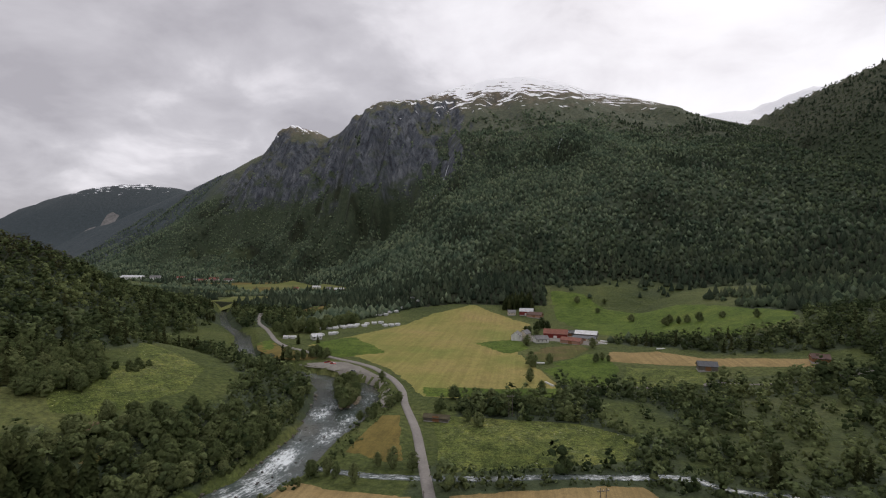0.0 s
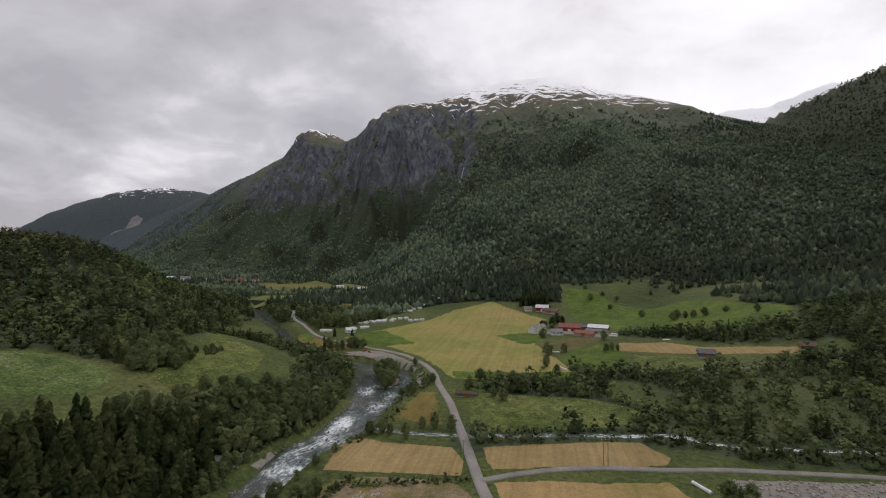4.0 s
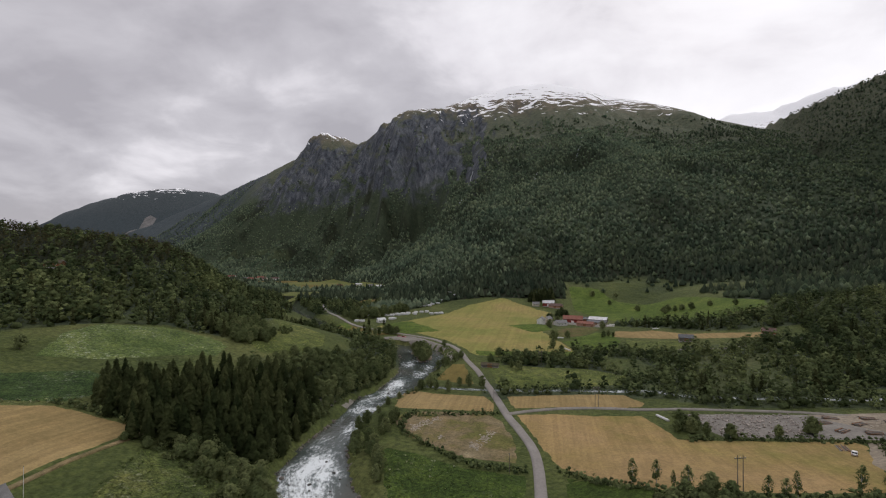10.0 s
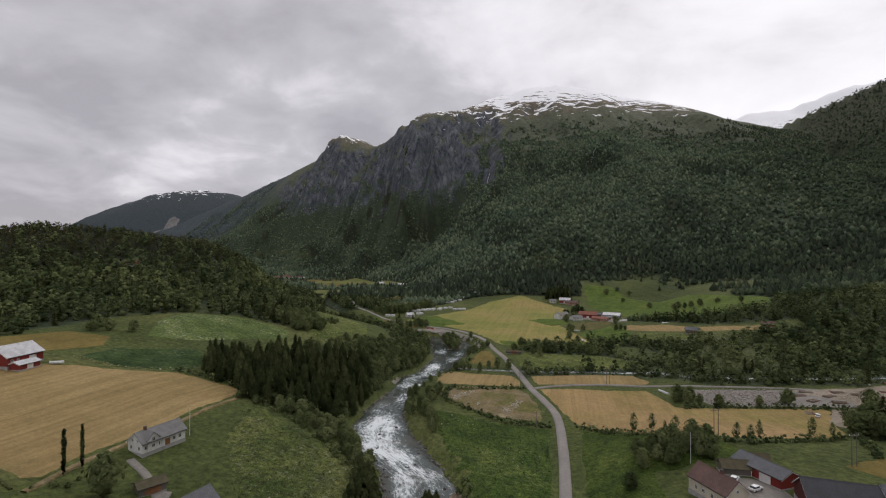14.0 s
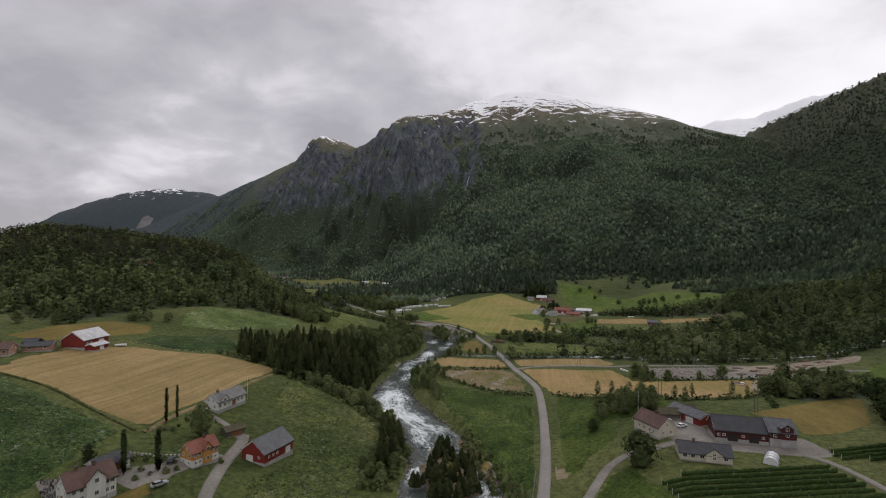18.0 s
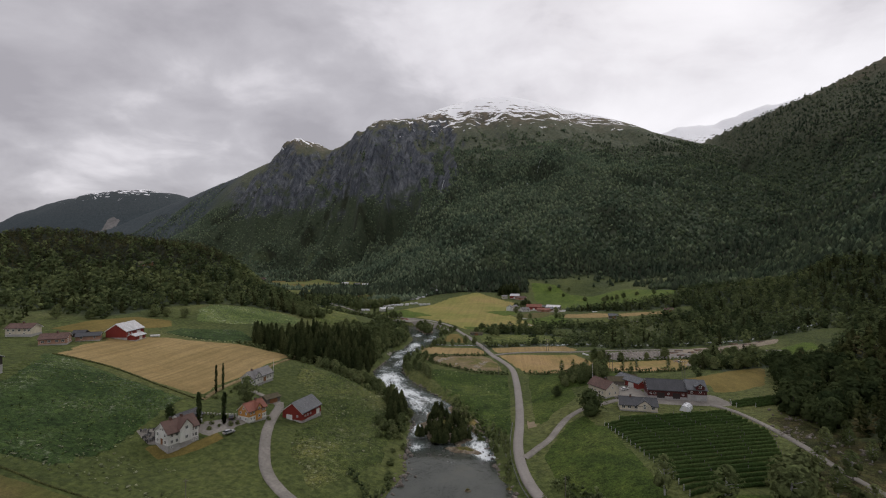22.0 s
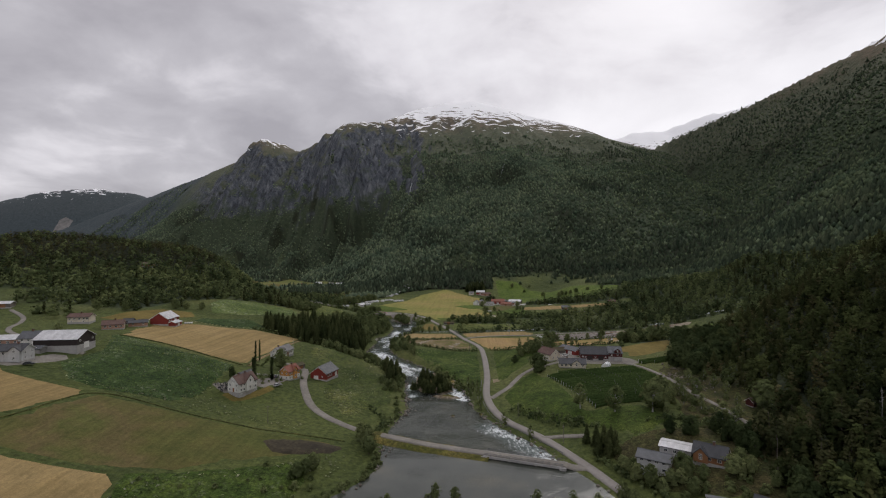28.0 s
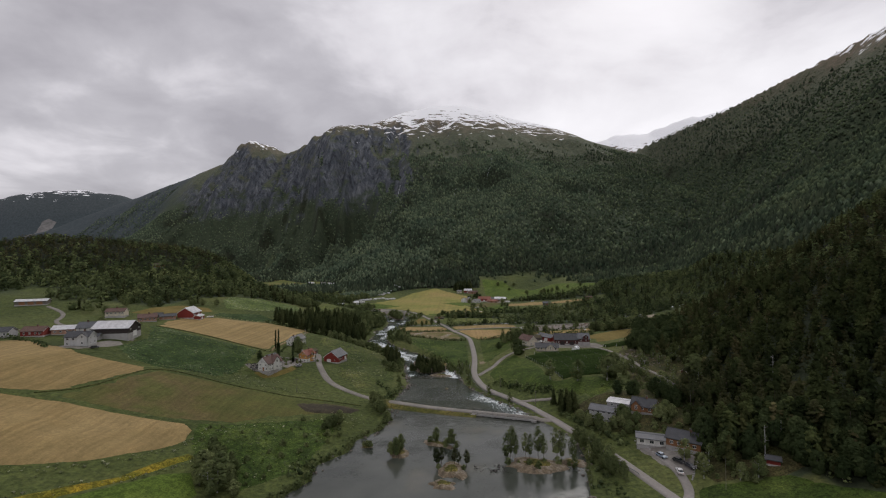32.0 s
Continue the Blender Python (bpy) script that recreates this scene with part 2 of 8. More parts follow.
    xh = np.interp(y, [-900, -450, -200, -100, -50, 0, 50, 100, 200, 350, 500, 1000, 1263, 1423, 1666, 2247, 3000], [72, 76, 90, 116, 128, 142, 170, 225, 295, 345, 375, 480, 600, 650, 700, 800, 840])
    xc = np.interp(y, RY, [1750, 1750, 1750, 1750, 1740, 1700, 1560, 1442, 1298, 1126, 995, 960])
    zc = np.interp(y, RY, [1120, 1110, 1100, 1090, 1070, 1020, 885, 800, 722, 640, 622, 400])
    w = (x - xh) / (xc - xh)
    ws = np.clip(w, 0, 1)
    right = (zc * (0.82 * ws ** 1.12 + 0.18 * smooth(0, 1, ws)) * np.clip(1 - (w - 1) * 0.4, 0.2, 1) +
             fbm(x * 0.5, y, 170, 5, 51) * 55 * smooth(0.05, 0.35, ws) * (1 - smooth(0.6, 0.9, ws))) * (w > 0)
    z = z + np.maximum(main, right)
    # snowfield ranges far behind
    snowy = np.interp(x, [700, 1000, 1335, 1600, 1950, 2300, 3200], [960, 1060, 1130, 1110, 1215, 1285, 1230]) - 0.5 * np.abs(y - 3770 + 0.37 * (x - 1335)) + fbm(x, y, 300, 4, 71) * 45
    z = np.where((y > 2600) & (x > 700), np.maximum(z, snowy), z)
    ridge = curve(x, [-6200, -5643, -5190, -4917, -4445, -4168, -3856, -3544, -3203, -2884, -2300], [60, 147, 400, 535, 662, 724, 756, 742, 687, 606, 300], 60)
    z = np.maximum(z, (ridge + fbm(x, y, 240, 4, 91) * 40) * np.exp(-((y - 4000) / 520) ** 2) * (x < -2000))
    # water beds
    inside = np.minimum(x - bl, br - x)
    z = np.where((inside > 0) & (y < 660), zw - 1.6 * smooth(0, 6, inside) - 0.15, np.where(y < 660, np.maximum(z, zw + 0.25 * smooth(0, 2, -inside)), z))
    return z



def ground_height(x, y):
    """Ground with its small unevenness."""
    x, y = np.asarray(x, float), np.asarray(y, float)
    return land(x, y) + fbm(x, y, 38, 3, 5) * 0.9 * smooth(0, 30, np.abs(x + 20) * 0 + 30)


# ---------------------------------------------------------------- materials
def nodes(name):
    m = bpy.data.materials.new(name)
    m.use_nodes = True
    nt = m.node_tree
    return m, nt, nt.nodes["Principled BSDF"]


def set_spec(b, rough, spec=0.3, metal=0.0):
    b.inputs["Roughness"].default_value = rough
    b.inputs["Specular IOR Level"].default_value = spec
    b.inputs["Metallic"].default_value = metal


def noise_node(nt, scale, detail=4.0, rough=0.55, coords="Object", stretch=None, turn=0.0):
    N, L = nt.nodes, nt.links
    tc = N.new("ShaderNodeTexCoord")
    n = N.new("ShaderNodeTexNoise")
    n.inputs["Scale"].default_value, n.inputs["Detail"].default_value, n.inputs["Roughness"].default_value = scale, detail, rough
    src = tc.outputs[coords]
    if stretch or turn:
        mp = N.new("ShaderNodeMapping")
        mp.inputs["Rotation"].default_value[2] = turn
        if stretch:
            mp.inputs["Scale"].default_value = stretch
        L.new(src, mp.inputs[0])
        src = mp.outputs[0]
    L.new(src, n.inputs[0])
    return n.outputs[0]


def ramp_node(nt, fac, stops):
    r = nt.nodes.new("ShaderNodeValToRGB")
    el = r.color_ramp.elements
    el[0].position, el[0].color = stops[0][0], (*stops[0][1], 1)
    el[1].position, el[1].color = stops[-1][0], (*stops[-1][1], 1)
    for p, c in stops[1:-1]:
        el.new(p).color = (*c, 1)
    nt.links.new(fac, r.inputs[0])
    return r.outputs[0]


def mix_node(nt, fac, a, b, mode="MIX"):
    m = nt.nodes.new("ShaderNodeMix")
    m.data_type, m.blend_type = "RGBA", mode
    for i, v in ((0, fac), (6, a), (7, b)):
        if isinstance(v, (int, float)):
            m.inputs[i].default_value = v
        elif isinstance(v, tuple):
            m.inputs[i].default_value = (*v, 1)
        else:
            nt.links.new(v, m.inputs[i])
    return m.outputs[2]


def math_node(nt, op, a, b=None, clamp=False):
    n = nt.nodes.new("ShaderNodeMath")
    n.operation, n.use_clamp = op, clamp
    for i, v in enumerate((a, b)):
        if v is None:
            continue
        if isinstance(v, (int, float)):
            n.inputs[i].default_value = v
        else:
            nt.links.new(v, n.inputs[i])
    return n.outputs[0]


def bump_node(nt, b, height, strength, distance):
    bp = nt.nodes.new("ShaderNodeBump")
    bp.inputs["Strength"].default_value, bp.inputs["Distance"].default_value = strength, distance
    nt.links.new(height, bp.inputs["Height"])
    nt.links.new(bp.outputs[0], b.inputs["Normal"])


def surface(name, stops, scale=0.05, fine=0.8, amount=0.35, rough=0.9, bump=0.3, dist=0.3, spec=0.2, coords="Object", stretch=None, turn=0.0, metal=0.0):
    """Two scales of variation: a ramp over broad noise, times fine grain."""
    m, nt, b = nodes(name)
    broad = noise_node(nt, scale, 5, 0.6, coords, stretch, turn)
    grain = noise_node(nt, fine, 4, 0.6, coords)
    col = ramp_node(nt, broad, stops)
    g = ramp_node(nt, grain, [(0.3, (1 - amount,) * 3), (0.7, (1 + amount * 0.6,) * 3)])
    nt.links.new(mix_node(nt, 1.0, col, g, "MULTIPLY"), b.inputs["Base Color"])
    set_spec(b, rough, spec, metal)
    if bump:
        bump_node(nt, b, grain, bump, dist)
    return m


def meadow(name, stops, flowers=0.0, scale=0.03, stripes=None, tint=(0.42, 0.43, 0.32), rough_grass=1.0):
    """Grass: broad patches, tufts, flower heads in drifts, mowing lines."""
    m, nt, b = nodes(name)
    k = rough_grass
    green = stops[0][1][1] > stops[0][1][0]
    stops = [(p, (c[0] * 1.04, c[1] * 1.02, c[2] * 0.84) if green else (c[0] * 1.08, c[1] * 0.98, c[2] * 0.94)) for p, c in stops]
    col = ramp_node(nt, noise_node(nt, scale, 6, 0.62), stops)
    drift = noise_node(nt, 0.13, 5, 0.65)
    col = mix_node(nt, 1.0, col, ramp_node(nt, drift, [(0.3, (1 - 0.42 * k, 1 - 0.38 * k, 1 - 0.36 * k)), (0.5, (1, 1, 1)), (0.7, (1 + 0.5 * k, 1 + 0.36 * k, 1 + 0.3 * k))]), "MULTIPLY")
    tuft = noise_node(nt, 0.62, 5, 0.72)
    col = mix_node(nt, 1.0, col, ramp_node(nt, tuft, [(0.36, (1 - 0.48 * k,) * 3), (0.5, (1, 1, 1)), (0.64, (1 + 0.56 * k, 1 + 0.5 * k, 1 + 0.44 * k))]), "MULTIPLY")
    blade = noise_node(nt, 1.9, 4, 0.7)
    col = mix_node(nt, 1.0, col, ramp_node(nt, blade, [(0.38, (1 - 0.42 * k,) * 3), (0.62, (1 + 0.46 * k,) * 3)]), "MULTIPLY")
    if stripes:
        turn, width, dark = stripes
        line = noise_node(nt, 1.0 / width, 4, 0.6, "Object", (1.0, 0.02, 1.0), turn)
        col = mix_node(nt, 1.0, col, ramp_node(nt, line, [(0.36, (1 - dark,) * 3), (0.64, (1 + dark * 0.8,) * 3)]), "MULTIPLY")
    if flowers:
        where = noise_node(nt, 0.03, 4, 0.6)
        head = noise_node(nt, 0.5, 6, 0.78)
        f = math_node(nt, "MULTIPLY", ramp_node(nt, where, [(0.42, (0, 0, 0)), (0.62, (1, 1, 1))]), ramp_node(nt, head, [(0.54, (0, 0, 0)), (0.66, (1, 1, 1))]))
        col = mix_node(nt, math_node(nt, "MULTIPLY", f, flowers), col, tint)
    nt.links.new(col, b.inputs["Base Color"])
    set_spec(b, 0.95, 0.12)
    bump_node(nt, b, tuft, 0.5 * k, 0.5)
    return m


GREEN = meadow("meadow_grass", [(0.3, (0.052, 0.086, 0.017)), (0.5, (0.074, 0.114, 0.024)), (0.7, (0.104, 0.14, 0.034))], 0.0, 0.03, None, (0.42, 0.43, 0.32), 0.7)
KNOLL = meadow("knoll_grass", [(0.3, (0.056, 0.088, 0.03)), (0.5, (0.08, 0.115, 0.041)), (0.7, (0.112, 0.145, 0.06))], 1.0, 0.03, None, (0.38, 0.4, 0.3), 0.9)
DARKGREEN = meadow("clover_meadow", [(0.3, (0.058, 0.078, 0.024)), (0.5, (0.088, 0.112, 0.036)), (0.7, (0.13, 0.145, 0.052))], 0.3)
LAWN = meadow("lawn_grass", [(0.3, (0.028, 0.05, 0.012)), (0.5, (0.043, 0.068, 0.016)), (0.7, (0.066, 0.09, 0.025))], 0.0, 0.04, None, (0.42, 0.43, 0.32), 0.85)
PALE = meadow("pale_far_field", [(0.3, (0.1, 0.118, 0.04)), (0.5, (0.135, 0.148, 0.055)), (0.7, (0.18, 0.175, 0.08))], 0, 0.012, None, (0, 0, 0), 0.25)
SCRUB = meadow("scrubby_ground", [(0.3, (0.024, 0.03, 0.013)), (0.45, (0.042, 0.047, 0.02)), (0.6, (0.06, 0.055, 0.03)), (0.75, (0.085, 0.095, 0.036))], 0, 0.09)
LUSH = meadow("lush_pond_meadow", [(0.3, (0.026, 0.047, 0.012)), (0.5, (0.042, 0.07, 0.017)), (0.7, (0.066, 0.092, 0.026))], 0.25)
SLOPE = meadow("dry_slope_meadow", [(0.3, (0.034, 0.052, 0.018)), (0.5, (0.057, 0.077, 0.027)), (0.7, (0.1, 0.11, 0.045))], 0.75, 0.03, None, (0.3, 0.31, 0.2))
FLOWERY = meadow("cow_parsley_meadow", [(0.3, (0.023, 0.044, 0.016)), (0.5, (0.037, 0.064, 0.023)), (0.7, (0.062, 0.088, 0.035))], 0.85, 0.03, None, (0.36, 0.38, 0.29))
HAY = meadow("cut_hay_field", [(0.3, (0.21, 0.17, 0.075)), (0.5, (0.256, 0.206, 0.096)), (0.72, (0.305, 0.248, 0.124))], 0, 0.018, (0.35, 2.2, 0.16), (0, 0, 0), 0.22)
HAYGREEN = meadow("regrowing_hay_field", [(0.36, (0.2, 0.19, 0.062)), (0.48, (0.272, 0.214, 0.094)), (0.68, (0.33, 0.246, 0.132))], 0, 0.014, (-0.5, 2.4, 0.12), (0, 0, 0), 0.25)
FARHAY = meadow("yellowing_hay_field", [(0.36, (0.185, 0.198, 0.066)), (0.5, (0.24, 0.218, 0.085)), (0.7, (0.29, 0.225, 0.11))], 0, 0.012, (-0.5, 3.0, 0.1), (0, 0, 0), 0.25)
OLIVE = meadow("grazed_field", [(0.3, (0.1, 0.09, 0.028)), (0.5, (0.145, 0.125, 0.04)), (0.7, (0.175, 0.15, 0.05))], 0, 0.03, (1.2, 2.2, 0.1), (0, 0, 0), 0.3)
SOIL = meadow("half_bare_field", [(0.3, (0.066, 0.08, 0.029)), (0.42, (0.086, 0.097, 0.035)), (0.5, (0.098, 0.095, 0.039)), (0.56, (0.122, 0.1, 0.053)), (0.64, (0.09, 0.098, 0.037)), (0.76, (0.14, 0.116, 0.066))], 0, 0.016, (1.3, 1.8, 0.12), (0, 0, 0), 0.32)
YELLOW = meadow("buttercup_strip", [(0.3, (0.08, 0.095, 0.02)), (0.5, (0.13, 0.125, 0.02)), (0.7, (0.23, 0.175, 0.025))], 0.0, 0.09)
PIT = meadow("dug_ground", [(0.3, (0.09, 0.1, 0.036)), (0.42, (0.13, 0.125, 0.052)), (0.5, (0.17, 0.138, 0.09)), (0.62, (0.22, 0.182, 0.13)), (0.75, (0.33, 0.29, 0.225))], 0, 0.05, None, (0, 0, 0), 0.5)
ASPHALT = surface("worn_asphalt", [(0.3, (0.225, 0.207, 0.19)), (0.7, (0.295, 0.272, 0.25))], 0.08, 1.2, 0.15, 0.85, 0.1, 0.05)
GRAVEL = surface("gravel_track", [(0.3, (0.185, 0.17, 0.15)), (0.7, (0.275, 0.255, 0.225))], 0.12, 0.9, 0.22, 0.95, 0.2, 0.08)
ROCK = surface("river_rock", [(0.3, (0.11, 0.095, 0.08)), (0.55, (0.2, 0.175, 0.15)), (0.75, (0.3, 0.28, 0.26))], 0.25, 1.3, 0.4, 0.85, 0.8, 0.4)


SAND = surface("yard_sand", [(0.3, (0.2, 0.165, 0.12)), (0.7, (0.33, 0.28, 0.215))], 0.08, 0.7, 0.35, 0.95, 0.3, 0.2)
VERGE_TRACK = meadow("worn_grass_track", [(0.3, (0.13, 0.12, 0.06)), (0.5, (0.19, 0.165, 0.09)), (0.7, (0.25, 0.22, 0.14))], 0, 0.1, None, (0, 0, 0), 0.5)


def ground_material():
    """Woodland floor, heath, bare rock on steep ground and old snow high up; haze blue painted on the far range."""
    m, nt, b = nodes("valley_ground")
    N, L = nt.nodes, nt.links
    geo = N.new("ShaderNodeNewGeometry")
    pos, nor = N.new("ShaderNodeSeparateXYZ"), N.new("ShaderNodeSeparateXYZ")
    L.new(geo.outputs["Position"], pos.inputs[0])
    L.new(geo.outputs["Normal"], nor.inputs[0])
    broad = noise_node(nt, 0.012, 6, 0.62)
    mid = noise_node(nt, 0.06, 6, 0.65)
    fine = noise_node(nt, 0.4, 5, 0.7)
    grass = ramp_node(nt, broad, [(0.3, (0.052, 0.07, 0.022)), (0.5, (0.082, 0.102, 0.031)), (0.7, (0.125, 0.134, 0.048))])
    wood = ramp_node(nt, mid, [(0.3, (0.034, 0.047, 0.027)), (0.5, (0.054, 0.071, 0.041)), (0.7, (0.08, 0.098, 0.056))])
    alp = ramp_node(nt, mid, [(0.3, (0.062, 0.077, 0.052)), (0.5, (0.096, 0.108, 0.071)), (0.7, (0.138, 0.138, 0.09))])
    heath = ramp_node(nt, mid, [(0.3, (0.1, 0.098, 0.064)), (0.5, (0.15, 0.125, 0.088)), (0.7, (0.2, 0.152, 0.118))])
    rock = ramp_node(nt, noise_node(nt, 0.022, 9, 0.74, "Object", (1.3, 1.3, 0.3)), [(0.3, (0.034, 0.039, 0.048)), (0.46, (0.072, 0.08, 0.094)), (0.58, (0.122, 0.131, 0.145)), (0.72, (0.215, 0.22, 0.226))])
    crack = ramp_node(nt, noise_node(nt, 0.075, 7, 0.7, "Object", (1.0, 0.8, 0.16)), [(0.36, (0.42, 0.42, 0.44)), (0.5, (1, 1, 1)), (0.66, (1.45, 1.43, 1.4))])
    rock = mix_node(nt, 1.0, rock, crack, "MULTIPLY")
    ledge = noise_node(nt, 0.011, 8, 0.68, "Object", (1.0, 0.6, 1.5))
    z, up = pos.outputs[2], nor.outputs[2]

    def band(v, lo, hi):
        mr = N.new("ShaderNodeMapRange")
        mr.interpolation_type = "SMOOTHSTEP"
        mr.inputs[1].default_value, mr.inputs[2].default_value = lo, hi
        L.new(v, mr.inputs[0])
        return mr.outputs[0]

    jit = math_node(nt, "MULTIPLY", math_node(nt, "SUBTRACT", broad, 0.5), 260.0)
    zj = math_node(nt, "ADD", z, jit)
    att = N.new("ShaderNodeAttribute")
    att.attribute_name = "cover"
    tufts = ramp_node(nt, noise_node(nt, 0.5, 5, 0.7), [(0.36, (0.62, 0.64, 0.62)), (0.5, (1, 1, 1)), (0.64, (1.36, 1.3, 1.25))])
    grass = mix_node(nt, 1.0, grass, tufts, "MULTIPLY")
    col = mix_node(nt, math_node(nt, "MAXIMUM", att.outputs["Fac"], band(z, 60, 110)), grass, wood)
    conifer_share = N.new("ShaderNodeAttribute")
    conifer_share.attribute_name = "conifer_cover"
    # ground turns much darker where conifers stand
    col = mix_node(nt, band(conifer_share.outputs["Fac"], 0.3, 0.7), col, ramp_node(nt, mid, [(0.3, (0.016, 0.021, 0.011)), (0.7, (0.036, 0.042, 0.022))]))
    col = mix_node(nt, band(zj, 400, 560), col, alp)
    col = mix_node(nt, band(zj, 640, 820), col, heath)
    # blue distance haze put into the colour of the far-left range
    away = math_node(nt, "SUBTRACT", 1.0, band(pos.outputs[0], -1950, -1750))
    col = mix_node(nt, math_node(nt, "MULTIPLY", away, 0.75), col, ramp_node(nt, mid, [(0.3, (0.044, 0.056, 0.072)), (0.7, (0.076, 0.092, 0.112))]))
    steep = math_node(nt, "ADD", up, math_node(nt, "MULTIPLY", math_node(nt, "SUBTRACT", mid, 0.5), 0.35))
    cliff = math_node(nt, "MULTIPLY", math_node(nt, "SUBTRACT", 1.0, band(pos.outputs[0], -200, 40)), band(pos.outputs[0], -1900, -1600))
    bare = math_node(nt, "MULTIPLY", math_node(nt, "MULTIPLY", math_node(nt, "SUBTRACT", 1.0, band(steep, 0.6, 0.78)), band(math_node(nt, "ADD", z, math_node(nt, "MULTIPLY", math_node(nt, "SUBTRACT", broad, 0.5), 500.0)), 270, 400)), cliff)
    bare = math_node(nt, "MULTIPLY", bare, ramp_node(nt, ledge, [(0.35, (0, 0, 0)), (0.47, (1, 1, 1))]))
    col = mix_node(nt, bare, col, rock)
    patch_n = noise_node(nt, 0.026, 7, 0.62, "Object", (0.5, 1.3, 1.0))
    sj = math_node(nt, "ADD", z, math_node(nt, "MULTIPLY", math_node(nt, "SUBTRACT", patch_n, 0.5), 800.0))
    sj = math_node(nt, "ADD", sj, math_node(nt, "MULTIPLY", band(pos.outputs[0], 1150, 1400), 45.0))
    sj = math_node(nt, "ADD", sj, math_node(nt, "MULTIPLY", math_node(nt, "MULTIPLY", band(pos.outputs[1], 2600, 2800), band(pos.outputs[0], 500, 700)), 40.0))
    sj = math_node(nt, "ADD", sj, math_node(nt, "MULTIPLY", band(math_node(nt, "MULTIPLY", pos.outputs[0], -1.0), 800, 1000), 120.0))
    sj = math_node(nt, "ADD", sj, math_node(nt, "MULTIPLY", band(math_node(nt, "MULTIPLY", pos.outputs[0], -1.0), 3000, 3500), 105.0))
    dome = band(math_node(nt, "ABSOLUTE", math_node(nt, "ADD", pos.outputs[0], -60.0)), 1000, 620)
    sj = math_node(nt, "ADD", sj, math_node(nt, "MULTIPLY", dome, 150.0))
    ridge = math_node(nt, "MULTIPLY", band(pos.outputs[0], 1150, 1400), math_node(nt, "SUBTRACT", 1.0, band(pos.outputs[1], 1300, 1700)))
    sj = math_node(nt, "ADD", sj, math_node(nt, "MULTIPLY", ridge, 95.0))
    snow = band(sj, 950, 965)
    col = mix_node(nt, 1.0, col, ramp_node(nt, fine, [(0.3, (0.7, 0.7, 0.7)), (0.7, (1.2, 1.2, 1.2))]), "MULTIPLY")
    col = mix_node(nt, snow, col, (0.93, 0.935, 0.95))
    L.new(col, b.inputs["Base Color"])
    set_spec(b, 0.95, 0.15)
    bump_node(nt, b, mid, 0.8, 5.0)
    return m


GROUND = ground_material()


def water_material():
    """Clear cold river: dark bed, ripples, and foam where it drops."""
    m, nt, b = nodes("river_water")
    N, L = nt.nodes, nt.links
    geo = N.new("ShaderNodeNewGeometry")
    pos = N.new("ShaderNodeSeparateXYZ")
    L.new(geo.outputs["Position"], pos.inputs[0])
    att = N.new("ShaderNodeAttribute")
    att.attribute_name = "foam"
    deep = ramp_node(nt, noise_node(nt, 0.04, 4, 0.5), [(0.3, (0.03, 0.036, 0.028)), (0.55, (0.058, 0.064, 0.052)), (0.75, (0.1, 0.094, 0.07))])
    flow = N.new("ShaderNodeAttribute")
    flow.attribute_name = "flow"

    def along(scale, detail, rough, stretch):
        mp, n = N.new("ShaderNodeMapping"), N.new("ShaderNodeTexNoise")
        mp.inputs["Scale"].default_value = stretch
        n.inputs["Scale"].default_value, n.inputs["Detail"].default_value, n.inputs["Roughness"].default_value = scale, detail, rough
        L.new(flow.outputs["Vector"], mp.inputs[0])
        L.new(mp.outputs[0], n.inputs[0])
        return n.outputs[0]

    streak = math_node(nt, "ADD", math_node(nt, "MULTIPLY", along(0.75, 8, 0.75, (1.0, 0.42, 1.0)), 0.62), math_node(nt, "MULTIPLY", noise_node(nt, 0.07, 4, 0.6), 0.38))
    fo = math_node(nt, "ADD", att.outputs["Fac"], math_node(nt, "MULTIPLY", math_node(nt, "SUBTRACT", streak, 0.5), 4.2))
    fmask = ramp_node(nt, fo, [(0.35, (0, 0, 0)), (0.62, (0.22, 0.22, 0.22)), (1.1, (1, 1, 1))])
    tint = mix_node(nt, math_node(nt, "MULTIPLY", att.outputs["Fac"], 0.6), deep, (0.14, 0.19, 0.19))
    L.new(mix_node(nt, fmask, tint, (0.78, 0.82, 0.83)), b.inputs["Base Color"])
    L.new(ramp_node(nt, fmask, [(0.0, (0.05, 0.05, 0.05)), (1.0, (0.85, 0.85, 0.85))]), b.inputs["Roughness"])
    b.inputs["IOR"].default_value = 1.33
    rip = math_node(nt, "ADD", noise_node(nt, 0.5, 5, 0.62), math_node(nt, "MULTIPLY", along(0.16, 4, 0.6, (1.0, 0.5, 1.0)), 1.6))
    calm = ramp_node(nt, math_node(nt, "ADD", math_node(nt, "ADD", math_node(nt, "MULTIPLY", att.outputs["Fac"], 0.5), 0.9), math_node(nt, "MULTIPLY", math_node(nt, "SUBTRACT", noise_node(nt, 0.05, 3, 0.6), 0.5), 2.0)), [(0.1, (0.22, 0.22, 0.22)), (0.6, (1, 1, 1))])
    bump_node(nt, b, math_node(nt, "MULTIPLY", math_node(nt, "SUBTRACT", rip, 1.3), calm), 0.42, 0.4)
    return m


WATER = water_material()


# ---------------------------------------------------------------- mesh helpers
def mesh_object(name, verts, faces, material, parent=None, label="", shade=False):
    me = bpy.data.meshes.new(name)
    me.from_pydata([tuple(v) for v in verts], [], faces)
    me.materials.append(material)
    if shade:
        me.polygons.foreach_set("use_smooth", [True] * len(me.polygons))
    me.update()
    ob = new(name, me)
    if parent:
        ob.parent = parent
    if label:
        ob["label"] = label
    return ob


